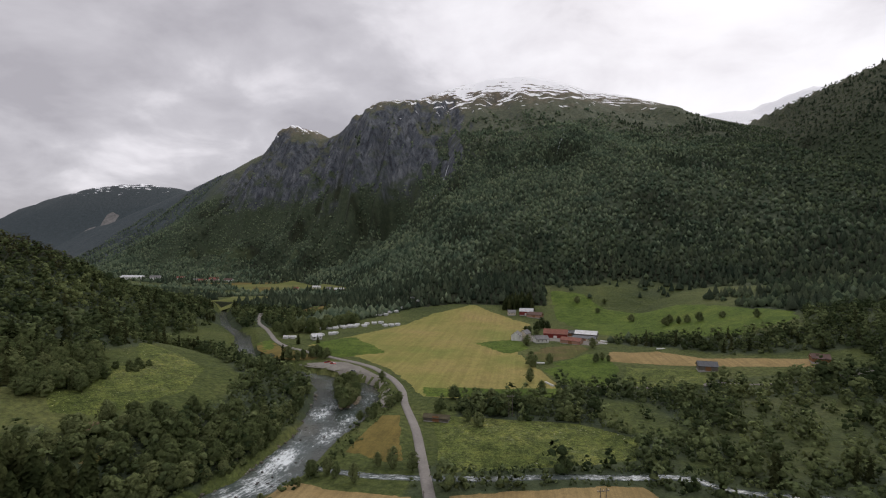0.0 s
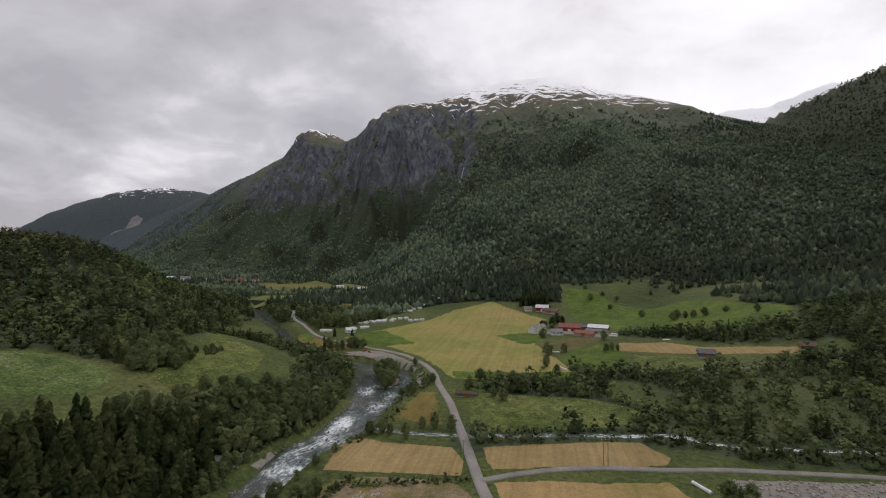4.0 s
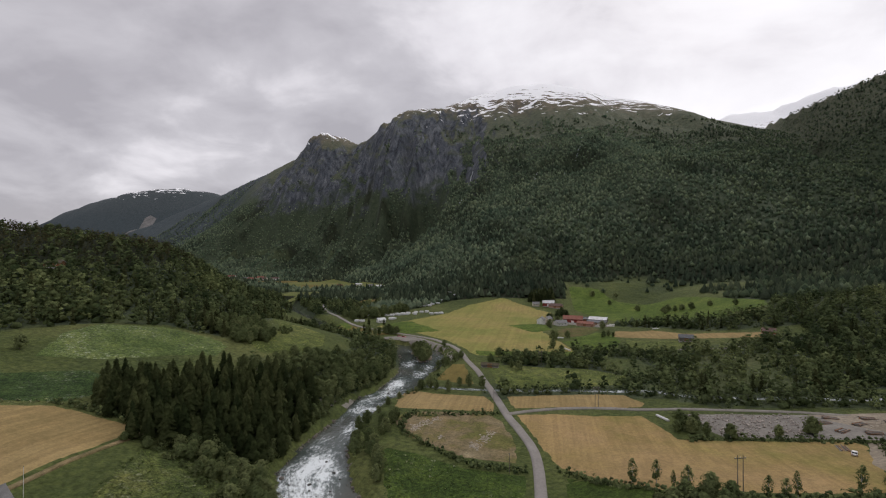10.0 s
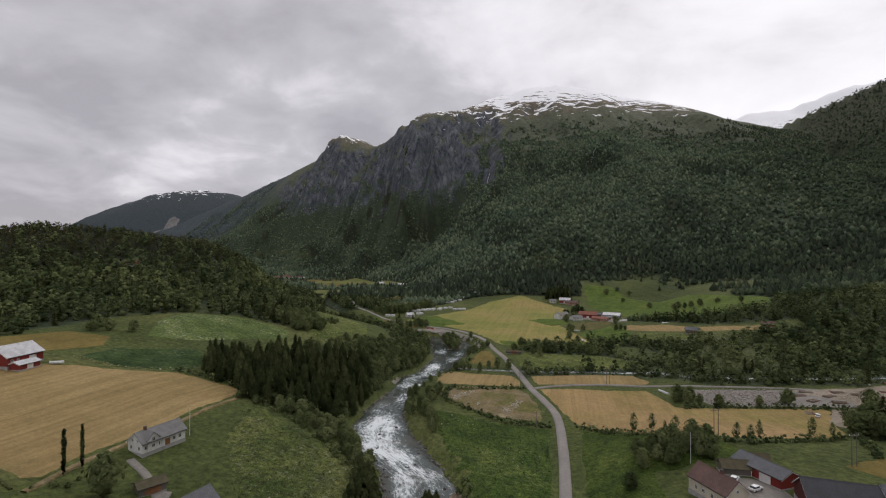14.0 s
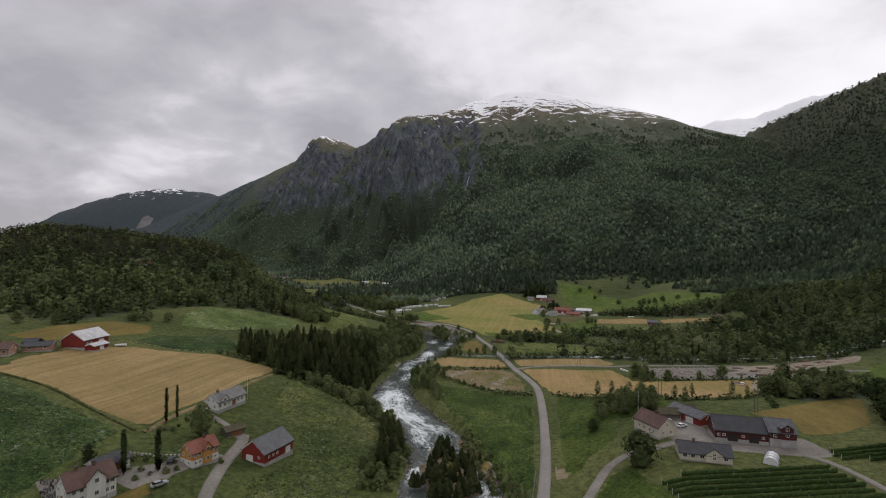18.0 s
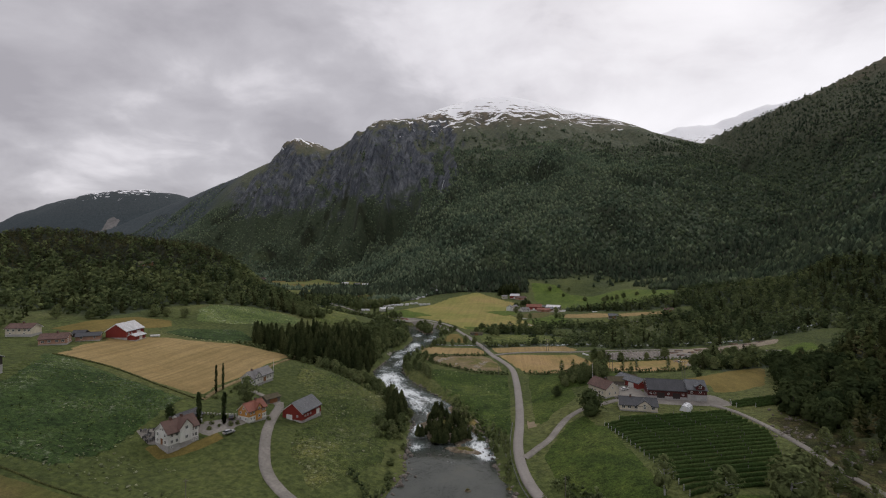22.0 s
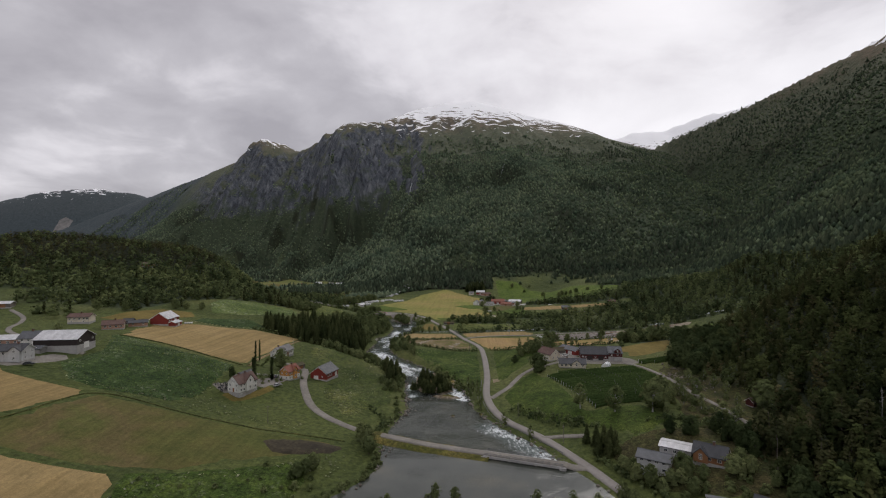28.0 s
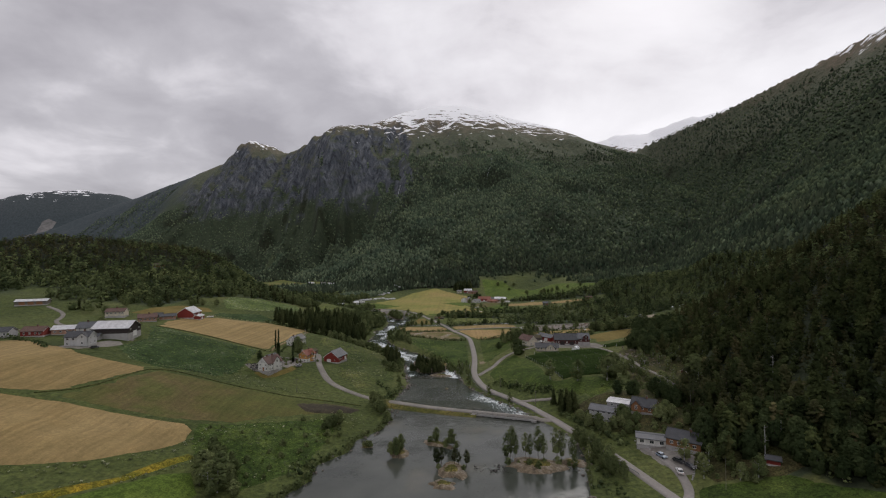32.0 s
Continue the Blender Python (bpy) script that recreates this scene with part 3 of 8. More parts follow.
def array_mesh(name, verts, quads, material, sides=4, shade=True):
    me = bpy.data.meshes.new(name)
    n, k = len(verts), len(quads)
    me.vertices.add(n)
    me.vertices.foreach_set("co", np.asarray(verts, np.float32).ravel())
    me.loops.add(k * sides)
    me.loops.foreach_set("vertex_index", np.asarray(quads, np.int32).ravel())
    me.polygons.add(k)
    me.polygons.foreach_set("loop_start", np.arange(k, dtype=np.int32) * sides)
    me.polygons.foreach_set("loop_total", np.full(k, sides, np.int32))
    if shade:
        me.polygons.foreach_set("use_smooth", np.ones(k, bool))
    me.materials.append(material)
    me.update(calc_edges=True)
    return new(name, me)


def give(me, name, kind, values):
    a = me.attributes.new(name, kind, "POINT")
    a.data.foreach_set("vector" if kind == "FLOAT_VECTOR" else "value", np.asarray(values, np.float32).ravel())


def grid_faces(nx, ny):
    i = np.arange(nx * ny).reshape(ny, nx)
    return np.stack([i[:-1, :-1], i[:-1, 1:], i[1:, 1:], i[1:, :-1]], -1).reshape(-1, 4)


def steps(*parts):
    out = []
    for a, b, s in parts:
        out += list(np.arange(a, b, s))
    return np.array([*out, parts[-1][1]], float)


def inside_outline(x, y, ring):
    c = np.zeros(np.shape(x), bool)
    for (ax, ay), (bx, by) in zip(ring, np.roll(ring, -1, 0)):
        cross = (ay > y) != (by > y)
        c ^= cross & (x < (bx - ax) * (y - ay) / (by - ay + 1e-12) + ax)
    return c


def hill_foot(y):
    return np.interp(y, [-900, -450, -215, -185, -150, -100, -60, 0, 36, 60, 100, 165, 200, 350, 500, 1000, 1263, 1423, 1666, 2247, 3000], [62, 66, 77, 86, 118, 128, 126, 134, 150, 175, 228, 262, 285, 330, 360, 480, 600, 650, 700, 800, 840])


def wooded(x, y):
    """How likely a tree stands at a place, 0 to 1, outside the farmed land."""
    z = land(x, y)
    n = fbm(x, y, 60, 3, 201)
    n2 = fbm(x, y, 22, 3, 207)
    foot = hill_foot(y)
    east = smooth(-8, 14, x - foot + n * 34) * (1 - smooth(640, 800, z + n * 120))
    east = east * np.where((y < 20) & (x < foot + 70), np.clip(0.95 + n2 * 0.9, 0.3, 1), 1)
    east = east * ~((y < -226) & (x < 100 + n2 * 6))
    north = smooth(-30, 60, y - np.interp(x, [-3400, -2600, -1300, -690, -300, 25, 490, 989], [2600, 2200, 1250, 930, 800, 705, 640, 590]) + n * 60) * (1 - smooth(430, 660, z + n * 200)) * (x < 1100)
    track = 0.72 + 0.28 * smooth(-0.3, -0.1, fbm(x + 0.15 * y, y * 0.22, 110, 3, 221))
    north = north * np.where(y > 850, track, 1)
    hill = smooth(3.5, 12, hill_rise(x, y) + n * 9) * (x < -255)
    vale = 0.9 * smooth(0.0, 0.12, n + 0.08) * ((y > 600) & (x < -95) & (x > -1000) & (y < 1300))
    vale = np.maximum(vale, 0.95 * ((y > 470) & (y < 760) & (x < np.interp(y, [470, 520, 600, 640, 760], [-215, -205, -150, -75, -60])) & (x > -420)))
    vale = np.maximum(vale, 0.95 * ((y > 630) & (y < 760) & (x > -120) & (x < 30)))
    mid = ((y > 180) & (y < 305) & (x > -34) & (x < 340)) * np.clip(1.0 + n2 * 1.6, 0, 1) * np.maximum(smooth(-0.2, -0.02, n + 0.08), 0.45 * smooth(45, 85, x))
    rough = ((x > 205) & (x < 420) & (y > 290) & (y < 600)) * np.clip(0.6 + n * 2.2, 0, 0.95)
    belt = inside_outline(x, y, np.array([(74, 438), (92, 455), (150, 402), (190, 385), (230, 400), (250, 330), (190, 335), (140, 352), (112, 396)])) * 0.9
    stream = (near_line(x, y, np.array(SIDE_STREAM)) < 13 + n2 * 10) * 0.75 * (x > -40)
    gap = inside_outline(x, y, np.array([(120, 100), (160, 108), (178, 60), (160, 15), (140, 8), (104, 52)])) * np.clip(0.55 + n2 * 3, 0, 1)
    bankl = inside_outline(x, y, np.array([(-181, 141), (-150, 150), (-155, 160), (-138, 190), (-150, 240), (-215, 290), (-270, 320), (-220, 400), (-165, 310), (-118, 275), (-108, 225), (-106, 170), (-113, 140), (-118, 100), (-135, 105)])) * np.clip(0.9 + n2, 0, 1)
    west = ((x < -286) & (y < 150) & (x > -480)) * np.clip(0.75 + n * 2.0, 0, 0.95) * smooth(10, 45, y)
    west = np.maximum(west, inside_outline(x, y, np.array([(-300, 50), (-266, 118), (-243, 152), (-207, 160), (-226, 178), (-226, 250), (-262, 330), (-340, 320), (-430, 150)])) * np.clip(0.92 + n2, 0, 1))
    return np.maximum.reduce([east, north, hill, vale, mid, belt, stream, gap, bankl, west, rough])


def conifer(x, y):
    """Share of spruce and pine at a place."""
    n = fbm(x, y, 130, 3, 301)
    base = np.clip(0.17 + n * 1.3, 0, 0.85)
    foot = np.clip(1 - np.abs(y - np.interp(x, [-1300, -690, -300, 25, 490, 989], [1330, 1000, 860, 760, 690, 640]) - 10) / 110, 0, 1) * 0.75
    lower = np.clip(1 - np.abs(x - hill_foot(y) - 40) / 70, 0, 1) * 0.35 * (y > 150)
    base = np.where((x < -255) & (y < 620), np.clip(0.06 + n * 0.9, 0, 0.6), base)
    hill = (0.24 + 0.5 * smooth(58, 84, land(x, y))) * (x < -255) * (y < 620) + 0.5 * ((x > 60) & (y < 30))
    vale = 0.85 * ((y > 600) & (x < 40) & (x > -600) & (y < 780))
    leafy = (x > -60) & (x < hill_foot(y) + 30) & (y > 30) & (y < 600)
    base, foot, lower = (np.where(leafy, np.clip(0.05 + 0.25 * n, 0, 0.2), v) for v in (base, foot, lower))
    return np.clip(np.maximum.reduce([base, foot, lower, hill, vale]), 0, 0.95)


def build_ground():
    xs = steps((-6200, -2000, 55), (-2000, -1500, 25), (-1500, -700, 14), (-700, -320, 9), (-320, -160, 4), (-160, 130, 3), (130, 330, 5), (330, 700, 8), (700, 1300, 14), (1300, 2200, 30), (2200, 4700, 120))
    ys = steps((-900, -420, 30), (-420, -260, 8), (-260, 320, 3.5), (320, 700, 6), (700, 2100, 13), (2100, 2800, 20), (2800, 4700, 50))
    gx, gy = np.meshgrid(xs, ys)
    z = ground_height(gx, gy)
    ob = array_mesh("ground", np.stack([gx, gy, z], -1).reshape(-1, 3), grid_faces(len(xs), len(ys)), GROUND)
    a = ob.data.attributes.new("cover", "FLOAT", "POINT")
    a.data.foreach_set("value", wooded(gx.ravel(), gy.ravel()).astype(np.float32))
    a = ob.data.attributes.new("conifer_cover", "FLOAT", "POINT")
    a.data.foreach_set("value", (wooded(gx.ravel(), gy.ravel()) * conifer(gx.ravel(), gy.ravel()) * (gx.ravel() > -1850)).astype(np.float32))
    tagged(ob, "green valley floor rising into wooded and snow-topped mountains", "ground", kind="structure")


def patch(name, outline, material, label, category="field", step=5.0, lift=0.22, wobble=1.2):
    """A field: an outline with a slightly uneven edge, draped over the ground."""
    ring = []
    pts = [np.array(p, float) for p in outline]
    for a, b in zip(pts, pts[1:] + pts[:1]):
        n = max(1, int(np.linalg.norm(b - a) / step))
        for k in range(n):
            p = a + (b - a) * k / n
            w = wobble if k else 0
            ring.append((p[0] + w * float(fbm(p[0], p[1], 14, 2, 3)), p[1] + w * float(fbm(p[0], p[1], 14, 2, 4))))
    n = len(ring)
    r = np.array(ring)
    gx, gy = np.meshgrid(np.arange(r[:, 0].min(), r[:, 0].max(), step), np.arange(r[:, 1].min(), r[:, 1].max(), step))
    gx, gy = gx.ravel() + 0.37, gy.ravel() + 0.41
    keep = inside_outline(gx, gy, r)
    gx, gy = gx[keep], gy[keep]
    far = near_line(gx, gy, np.vstack([r, r[:1]])) > step * 0.35
    allp = ring + list(zip(gx[far], gy[far]))
    v, _, f, *_ = geometry.delaunay_2d_cdt([Vector((p[0], p[1])) for p in allp], [(i, (i + 1) % n) for i in range(n)], [], 1, 1e-4)
    co = np.array([(p.x, p.y) for p in v])
    rim = near_line(co[:, 0], co[:, 1], np.vstack([r, r[:1]])) < 0.05
    z = ground_height(co[:, 0], co[:, 1]) + np.where(rim, -0.06, lift)
    ob = mesh_object(name, np.c_[co, z], [tuple(q) for q in f], material, shade=True)
    return tagged(ob, label, category, kind="structure")


def ribbon(name, points, width, material, label, category, lift=0.3, level=None, crown=0.08, step=3.0, thick=0.0):
    line = catmull(points, step)
    tan = np.gradient(line, axis=0)
    tan /= np.linalg.norm(tan, axis=1)[:, None] + 1e-9
    nor = np.stack([-tan[:, 1], tan[:, 0]], 1)
    cols = np.array([-0.5, -0.46, -0.2, 0.0, 0.2, 0.46, 0.5])
    verts = []
    mid = ground_height(line[:, 0], line[:, 1])
    for c in cols:
        p = line + nor * c * (width if np.isscalar(width) else np.asarray(width)[:, None])
        z = (0.5 * mid + 0.5 * ground_height(p[:, 0], p[:, 1]) if level is None else level(p[:, 0], p[:, 1])) + lift + crown * (1 - (2 * c) ** 2)
        if abs(c) == 0.5:
            z = z - lift - 0.2 - thick
        verts.append(np.c_[p, z])
    v = np.stack(verts, 1).reshape(-1, 3)
    ob = array_mesh(name, v, grid_faces(len(cols), len(line)), material)
    return tagged(ob, label, category, kind="structure")


# ---------------------------------------------------------------- large structure
build_ground()


def build_water():
    ys = np.arange(-420, 640, 2.0)
    u = np.linspace(0, 1, 33)
    gl, gr = np.interp(ys, BANK_Y, BANK_L) - 0.8, np.interp(ys, BANK_Y, BANK_R) + 0.8
    x = gl[:, None] + (gr - gl)[:, None] * u[None]
    y = np.repeat(ys[:, None], len(u), 1)
    z = np.interp(y, WATER_Y, WATER_Z)
    foam = np.interp(y, [-420, -150, -143, -138, -110, -100, -78, -62, -40, -10, 20, 60, 75, 120, 135, 175, 200, 260, 290, 330, 640],
                     [-1.6, -1.4, 0.5, 0.75, 0.1, -0.3, -0.25, 0.12, 0.32, 0.52, 0.68, 0.7, 0.55, 0.4, 0.46, 0.36, 0.4, 0.26, 0.08, 0.0, -0.1])
    wide = (gr - gl)[:, None]
    mid = np.abs(2 * u[None] - 1)
    swift = smooth(-80, -40, y)
    foam = foam + swift * (-0.1 - 0.6 * mid ** 3 + 0.8 * fbm(u[None] * wide, y * 0.35, 9, 3, 18) + 0.5 * fbm(u[None] * wide, y, 40, 2, 19))
    for cx, cy, rx, ry, f in ((-20, -60, 4, 6, 1.2), (-18, -68, 4.5, 4, 1.5), (-23, -50, 4, 9, 0.8), (-54, -40, 3.5, 13, 1.1), (-49, -60, 4, 6, 0.9), (-30, -76, 9, 3, 0.3), (-5, -206, 8, 4, 1.8), (-49.5, -182, 3, 2.5, 2.0), (-33, -182, 5, 2, 1.7), (-36, -188, 2.5, 3, 1.6)):
        foam = foam + f * np.exp(-((x - cx) / rx) ** 2 - ((y - cy) / ry) ** 2)
    lower = (y < -100) & (y > -150)
    foam = np.where(lower, np.interp(np.interp(y, BANK_Y, BANK_R) - x, [0, 3, 9, 16, 30], [0.5, 0.75, 0.4, -0.1, -0.35]) * smooth(-100, -112, y) - 0.3 * (1 - smooth(-100, -112, y)), foam)
    z = z + np.clip(foam, 0, 1) * fbm(x, y, 3.2, 3, 8) * 0.7
    ob = array_mesh("river", np.stack([x, y, z], -1).reshape(-1, 3), grid_faces(len(u), len(ys)), WATER)
    a = ob.data.attributes.new("foam", "FLOAT", "POINT")
    a.data.foreach_set("value", foam.ravel().astype(np.float32))
    give(ob.data, "flow", "FLOAT_VECTOR", np.stack([u[None] * wide + 0 * y, y, 0 * y], -1))
    tagged(ob, "grey-green river with white rapids and a calm pond", "water", kind="structure")
    s = ribbon("stream", SIDE_STREAM, 4.2, WATER, "shallow stony side stream with white water", "water", lift=0.12, step=2.0)
    a = s.data.attributes.new("foam", "FLOAT", "POINT")
    a.data.foreach_set("value", np.full(len(s.data.vertices), 0.42, np.float32))
    give(s.data, "flow", "FLOAT_VECTOR", [(v.co.y, v.co.x, 0) for v in s.data.vertices])


build_water()
ribbon("road", ROAD, 4.3, ASPHALT, "grey asphalt country road along the river", "road")


def over_water(x, y):
    """Level of the farm road: on the ground, or on its causeway and bridge."""
    return np.maximum(ground_height(x, y), np.where((y < -122) & (x > -62) & (x < 22), 2.3 * smooth(-62, -52, x), -9.0))


ribbon("farm_road", FARM_ROAD, 4.2, GRAVEL, "light gravel farm road with a bend", "road", level=over_water)

# ---------------------------------------------------------------- fields, yards and tracks
FIELDS = {}


def field(name, outline, material, label, **kw):
    FIELDS[len(FIELDS)] = np.array(outline, float)
    return patch(name, outline, material, label, **kw)


field("hay_field", [(-56, 259), (-20, 261), (26, 285), (16, 320), (-4, 395), (-3, 465), (10, 540), (-41, 599), (-66, 633), (-113, 576), (-155, 463), (-186, 384), (-124, 346), (-90, 314), (-68, 278)],
      FARHAY, "broad yellow-tan cut hay field", step=7)
field("green_strip", [(-187, 398), (-160, 436), (-103, 364), (-140, 346), (-164, 360)], GREEN, "fresh green corner of the hay field", lift=0.4)
field("green_strip", [(-45, 420), (-5, 458), (6, 410), (-13, 376)], GREEN, "fresh green corner beside the farmyard", lift=0.4)
field("green_strip", [(-55, 260), (-62, 279), (26, 292), (17, 270), (-20, 263)], GREEN, "bright green mown strip by the road", lift=0.4)
field("ploughed_field", [(1, 380), (20, 418), (48, 431), (55, 410), (36, 374), (15, 357)], SOIL, "dark bare soil field below the farm", lift=0.4)
field("pasture", [(12, 333), (63, 382), (66, 340), (54, 296), (30, 291)], GREEN, "green pasture with a fence path")
field("pasture", [(70, 346), (112, 328), (110, 299), (97, 291), (57, 296)], DARKGREEN, "dull green rough pasture")
field("hay_field", [(68, 401), (102, 389), (124, 352), (181, 322), (171, 309), (124, 330), (62, 364)], HAY, "long tan strip of cut hay")
field("pasture", [(36, 687), (82, 672), (103, 618), (179, 590), (227, 444), (216, 412), (165, 391), (95, 460), (66, 500), (37, 572)], GREEN, "sloping green pasture under the woods", step=8)
field("meadow", [(-47, 231), (-18, 233), (27, 231), (52, 216), (44, 193), (0, 178), (-30, 169), (-37, 201)], DARKGREEN, "rough green meadow with bushes")
field("hay_field", [(-80, 121), (-88, 158), (-67, 153), (-36, 153), (-29, 140), (-28, 128)], HAY, "tan strip of hay beside the river")
field("hay_field", [(-72, 181), (-70, 226), (-60, 229), (-44, 174)], OLIVE, "small olive field beside the road")
field("gravel_pit", [(-76, 108), (-72, 117), (-58, 122), (-31, 126), (-23, 116), (-14, 86), (-14, 68), (-34, 69), (-62, 86)], PIT, "bare stony ground of a dug-up field", lift=0.3)
field("meadow", [(-72, 74), (-55, 71), (-35, 62), (-10, 60), (-8, 8), (-8, -45), (-15, -55), (-33, -14), (-40, 3)], LUSH, "deep green meadow between river and road")
field("hay_field", [(-18, 126), (44, 138), (54, 108), (122, 108), (103, 54), (36, 37), (2, 66), (-4, 82), (-11, 106)], HAYGREEN, "big tan hay field with green middle")
field("hay_field", [(-25, 154), (-3, 162), (29, 172), (41, 173), (50, 158), (46, 150), (14, 142), (-19, 134)], HAY, "narrow tan hay field by the stream")
field("lawn", [(3, 59), (24, 47), (54, 36), (59, 22), (30, 9), (13, 7), (2, 12)], LAWN, "green grass below the hedge", lift=0.3)
field("stone_yard", [(61, 141), (115, 141), (155, 141), (136, 107), (101, 110), (72, 110)], GRAVEL, "grey rubble yard with heaps of stone")
field("timber_yard", [(112, 141), (150, 141), (180, 150), (211, 159), (198, 141), (160, 126), (132, 84), (112, 62), (107, 80), (122, 106), (138, 108)], SAND, "dusty yard strewn with timber and scrap", lift=0.4)
field("grazed_field", [(84, 22), (96, 29), (114, 36), (138, 42), (138, 34), (122, 4), (103, -5), (94, -2), (96, 9)], OLIVE, "yellow-green grazed field")
field("pasture", [(156, 84), (182, 118), (224, 144), (214, 110), (180, 70), (160, 52)], GREEN, "green field at the edge of the woods")
field("lawn", [(2, 46), (28, 46), (27, -8), (13, -24), (2, -50)], LAWN, "short green grass above the road")
field("lawn", [(3, -72), (16, -42), (25, -36), (33, -56), (36, -86), (40, -112), (66, -108), (72, -130), (52, -140), (34, -122), (13, -108), (6, -92)], LAWN, "green grass round the berry rows")
field("bare_patch", [(-0.8, -17), (2, -24), (4.5, -34), (5.5, -46), (4, -55), (1, -61), (-1.2, -58), (-1.4, -36)], surface("trodden_earth", [(0.3, (0.17, 0.135, 0.08)), (0.7, (0.27, 0.22, 0.145))], 0.1, 1.0, 0.3), "worn sandy patch beside the road", lift=0.5)
field("hay_field", [(-231, -55), (-238, -32), (-238, -16), (-229, 0), (-209, 13), (-187, 34), (-152, 40), (-150, 12), (-151, -20), (-152, -42), (-148, -62), (-174, -59), (-198, -53), (-214, -53)],
      HAY, "large tan hay field above the houses")
field("grazed_field", [(-284, -10), (-282, 17), (-274, 47), (-251, 54), (-240, 40), (-243, 8), (-260, -11)], OLIVE, "yellow-green strip above the farm")
field("meadow", [(-241, -52), (-220, -55), (-178, -64), (-151, -67), (-146, -100), (-143, -133), (-164, -135), (-177, -138), (-196, -134), (-216, -115), (-214, -92), (-228, -68)], FLOWERY, "dark green meadow with white flower heads")
field("meadow", [(-241, 66), (-258, 91), (-263, 119), (-241, 147), (-212, 153), (-194, 146), (-187, 126), (-217, 83)], KNOLL, "smooth green hay meadow on a knoll")
field("meadow", [(-229, 16), (-236, 41), (-210, 74), (-188, 54), (-188, 38), (-207, 20)], FLOWERY, "rough flowering strip below the knoll")
field("meadow", [(-246, 266), (-206, 256), (-174, 238), (-158, 201), (-162, 160), (-178, 152), (-200, 166), (-219, 170), (-200, 218)], DARKGREEN, "sloping meadow above the river wood")
field("meadow", [(-141, 30), (-114, 44), (-86, 24), (-62, -50), (-58, -83), (-74, -112), (-92, -92), (-98, -70), (-92, -45), (-108, -30), (-128, -8)], SLOPE, "rough sloping meadow with tall weeds")
field("hay_field", [(-279, -124), (-269, -118), (-216, -140), (-176, -142), (-183, -169), (-196, -188), (-215, -194), (-260, -190), (-300, -160)], HAY, "tan cut field with mowing lines")
field("fallow_field", [(-173, -143), (-138, -142), (-104, -142), (-68, -142), (-72, -152), (-85, -160), (-104, -172), (-118, -181), (-130, -186), (-149, -188.5), (-162, -190), (-190, -191), (-181, -171)], SOIL, "brown half-bare field with green patches")
field("wet_patch", [(-99, -151), (-90, -146), (-78, -143), (-66, -144), (-70, -152), (-80, -157), (-90, -160)], surface("wet_dark_earth", [(0.3, (0.03, 0.026, 0.018)), (0.7, (0.075, 0.062, 0.038))], 0.15, 0.9, 0.4), "dark wet corner of the brown field", lift=0.6, step=2.0)
field("mown_strip", [(-140, -252), (-136, -246), (-127, -234), (-119, -226), (-110, -222), (-102, -233), (-106, -252)], GREEN, "smooth mown grass strip below the flower strip", lift=0.5, step=2.5)
field("lawn", [(62, -224), (66, -222), (85, -222), (94, -224), (101, -236), (108, -246), (112, -262), (60, -262), (57, -236)], LAWN, "dark green lawn below the houses", lift=0.3)
field("hay_field", [(-215, -197), (-194, -194), (-161, -193), (-149, -192), (-131, -190), (-126, -194), (-124.5, -201), (-130, -212), (-143, -226), (-163, -237), (-190, -243), (-230, -230)], HAY, "tan cut field with curved mowing lines", lift=0.5, step=3.0, wobble=0.5)
field("clearing", [(112, -162), (122, -160), (132, -165), (137, -176), (126, -183), (112, -175)], SCRUB, "brown clearing with brushwood on the wooded slope", category="clearing", lift=0.3)
field("meadow", [(-128, -188), (-76, -161), (-71, -174), (-76, -208), (-90, -228), (-117, -212)], LUSH, "lush green meadow beside the pond")
field("buttercup_meadow", [(-158, -262), (-146, -247), (-139, -240), (-130, -231), (-125, -221), (-118, -210), (-114, -213), (-121, -224), (-128, -234), (-137, -245), (-148, -262)], YELLOW, "strip of grass full of yellow flowers", category="meadow", lift=0.55, step=2.0, wobble=0.6)
field("far_field", [(-860, 1070), (-700, 1030), (-612, 1165), (-716, 1125)], OLIVE, "distant pale yellow-green field", step=20, lift=1.2)
field("far_field", [(-700, 1026), (-570, 890), (-378, 884), (-338, 940), (-480, 1060), (-600, 1160)], PALE, "distant pale green fields on the valley floor", step=20, lift=1.0)
field("far_field", [(-640, 1000), (-560, 905), (-470, 900), (-560, 1010)], OLIVE, "distant cut strip on the valley floor", step=20, lift=1.4)
field("far_field", [(-472, 617), (-416, 637), (-440, 774), (-514, 776)], PALE, "distant pale meadow by the river", step=20, lift=1.0)
field("far_field", [(-302, 573), (-266, 600), (-280, 650), (-308, 666)], OLIVE, "small clearing behind the camp site", step=12, lift=1.0)
field("far_clearing", [(-3700, 3400), (-3400, 3190), (-3480, 3420), (-3500, 3600), (-3640, 3640), (-3600, 3480)], surface("bare_far_slope", [(0.3, (0.13, 0.125, 0.12)), (0.7, (0.22, 0.21, 0.2))], 0.01, 0.05, 0.3), "pale bare strip on the distant mountain side", category="clearing", step=40, lift=7.0)
field("gravel_bank", [(-160, 319), (-140, 331), (-127, 331), (-114, 321), (-91, 296), (-83, 284), (-74, 262), (-67, 240), (-74, 236), (-80, 262), (-90, 285), (-106, 297), (-130, 308), (-150, 315)], GRAVEL, "gravel shore beside the road", lift=0.7)
field("river_field", [(-229, 402), (-238, 392), (-221, 366), (-196, 343), (-181, 332), (-162, 330), (-150, 338), (-170, 353), (-192, 367), (-208, 380)], OLIVE, "yellow-green field between river and road")
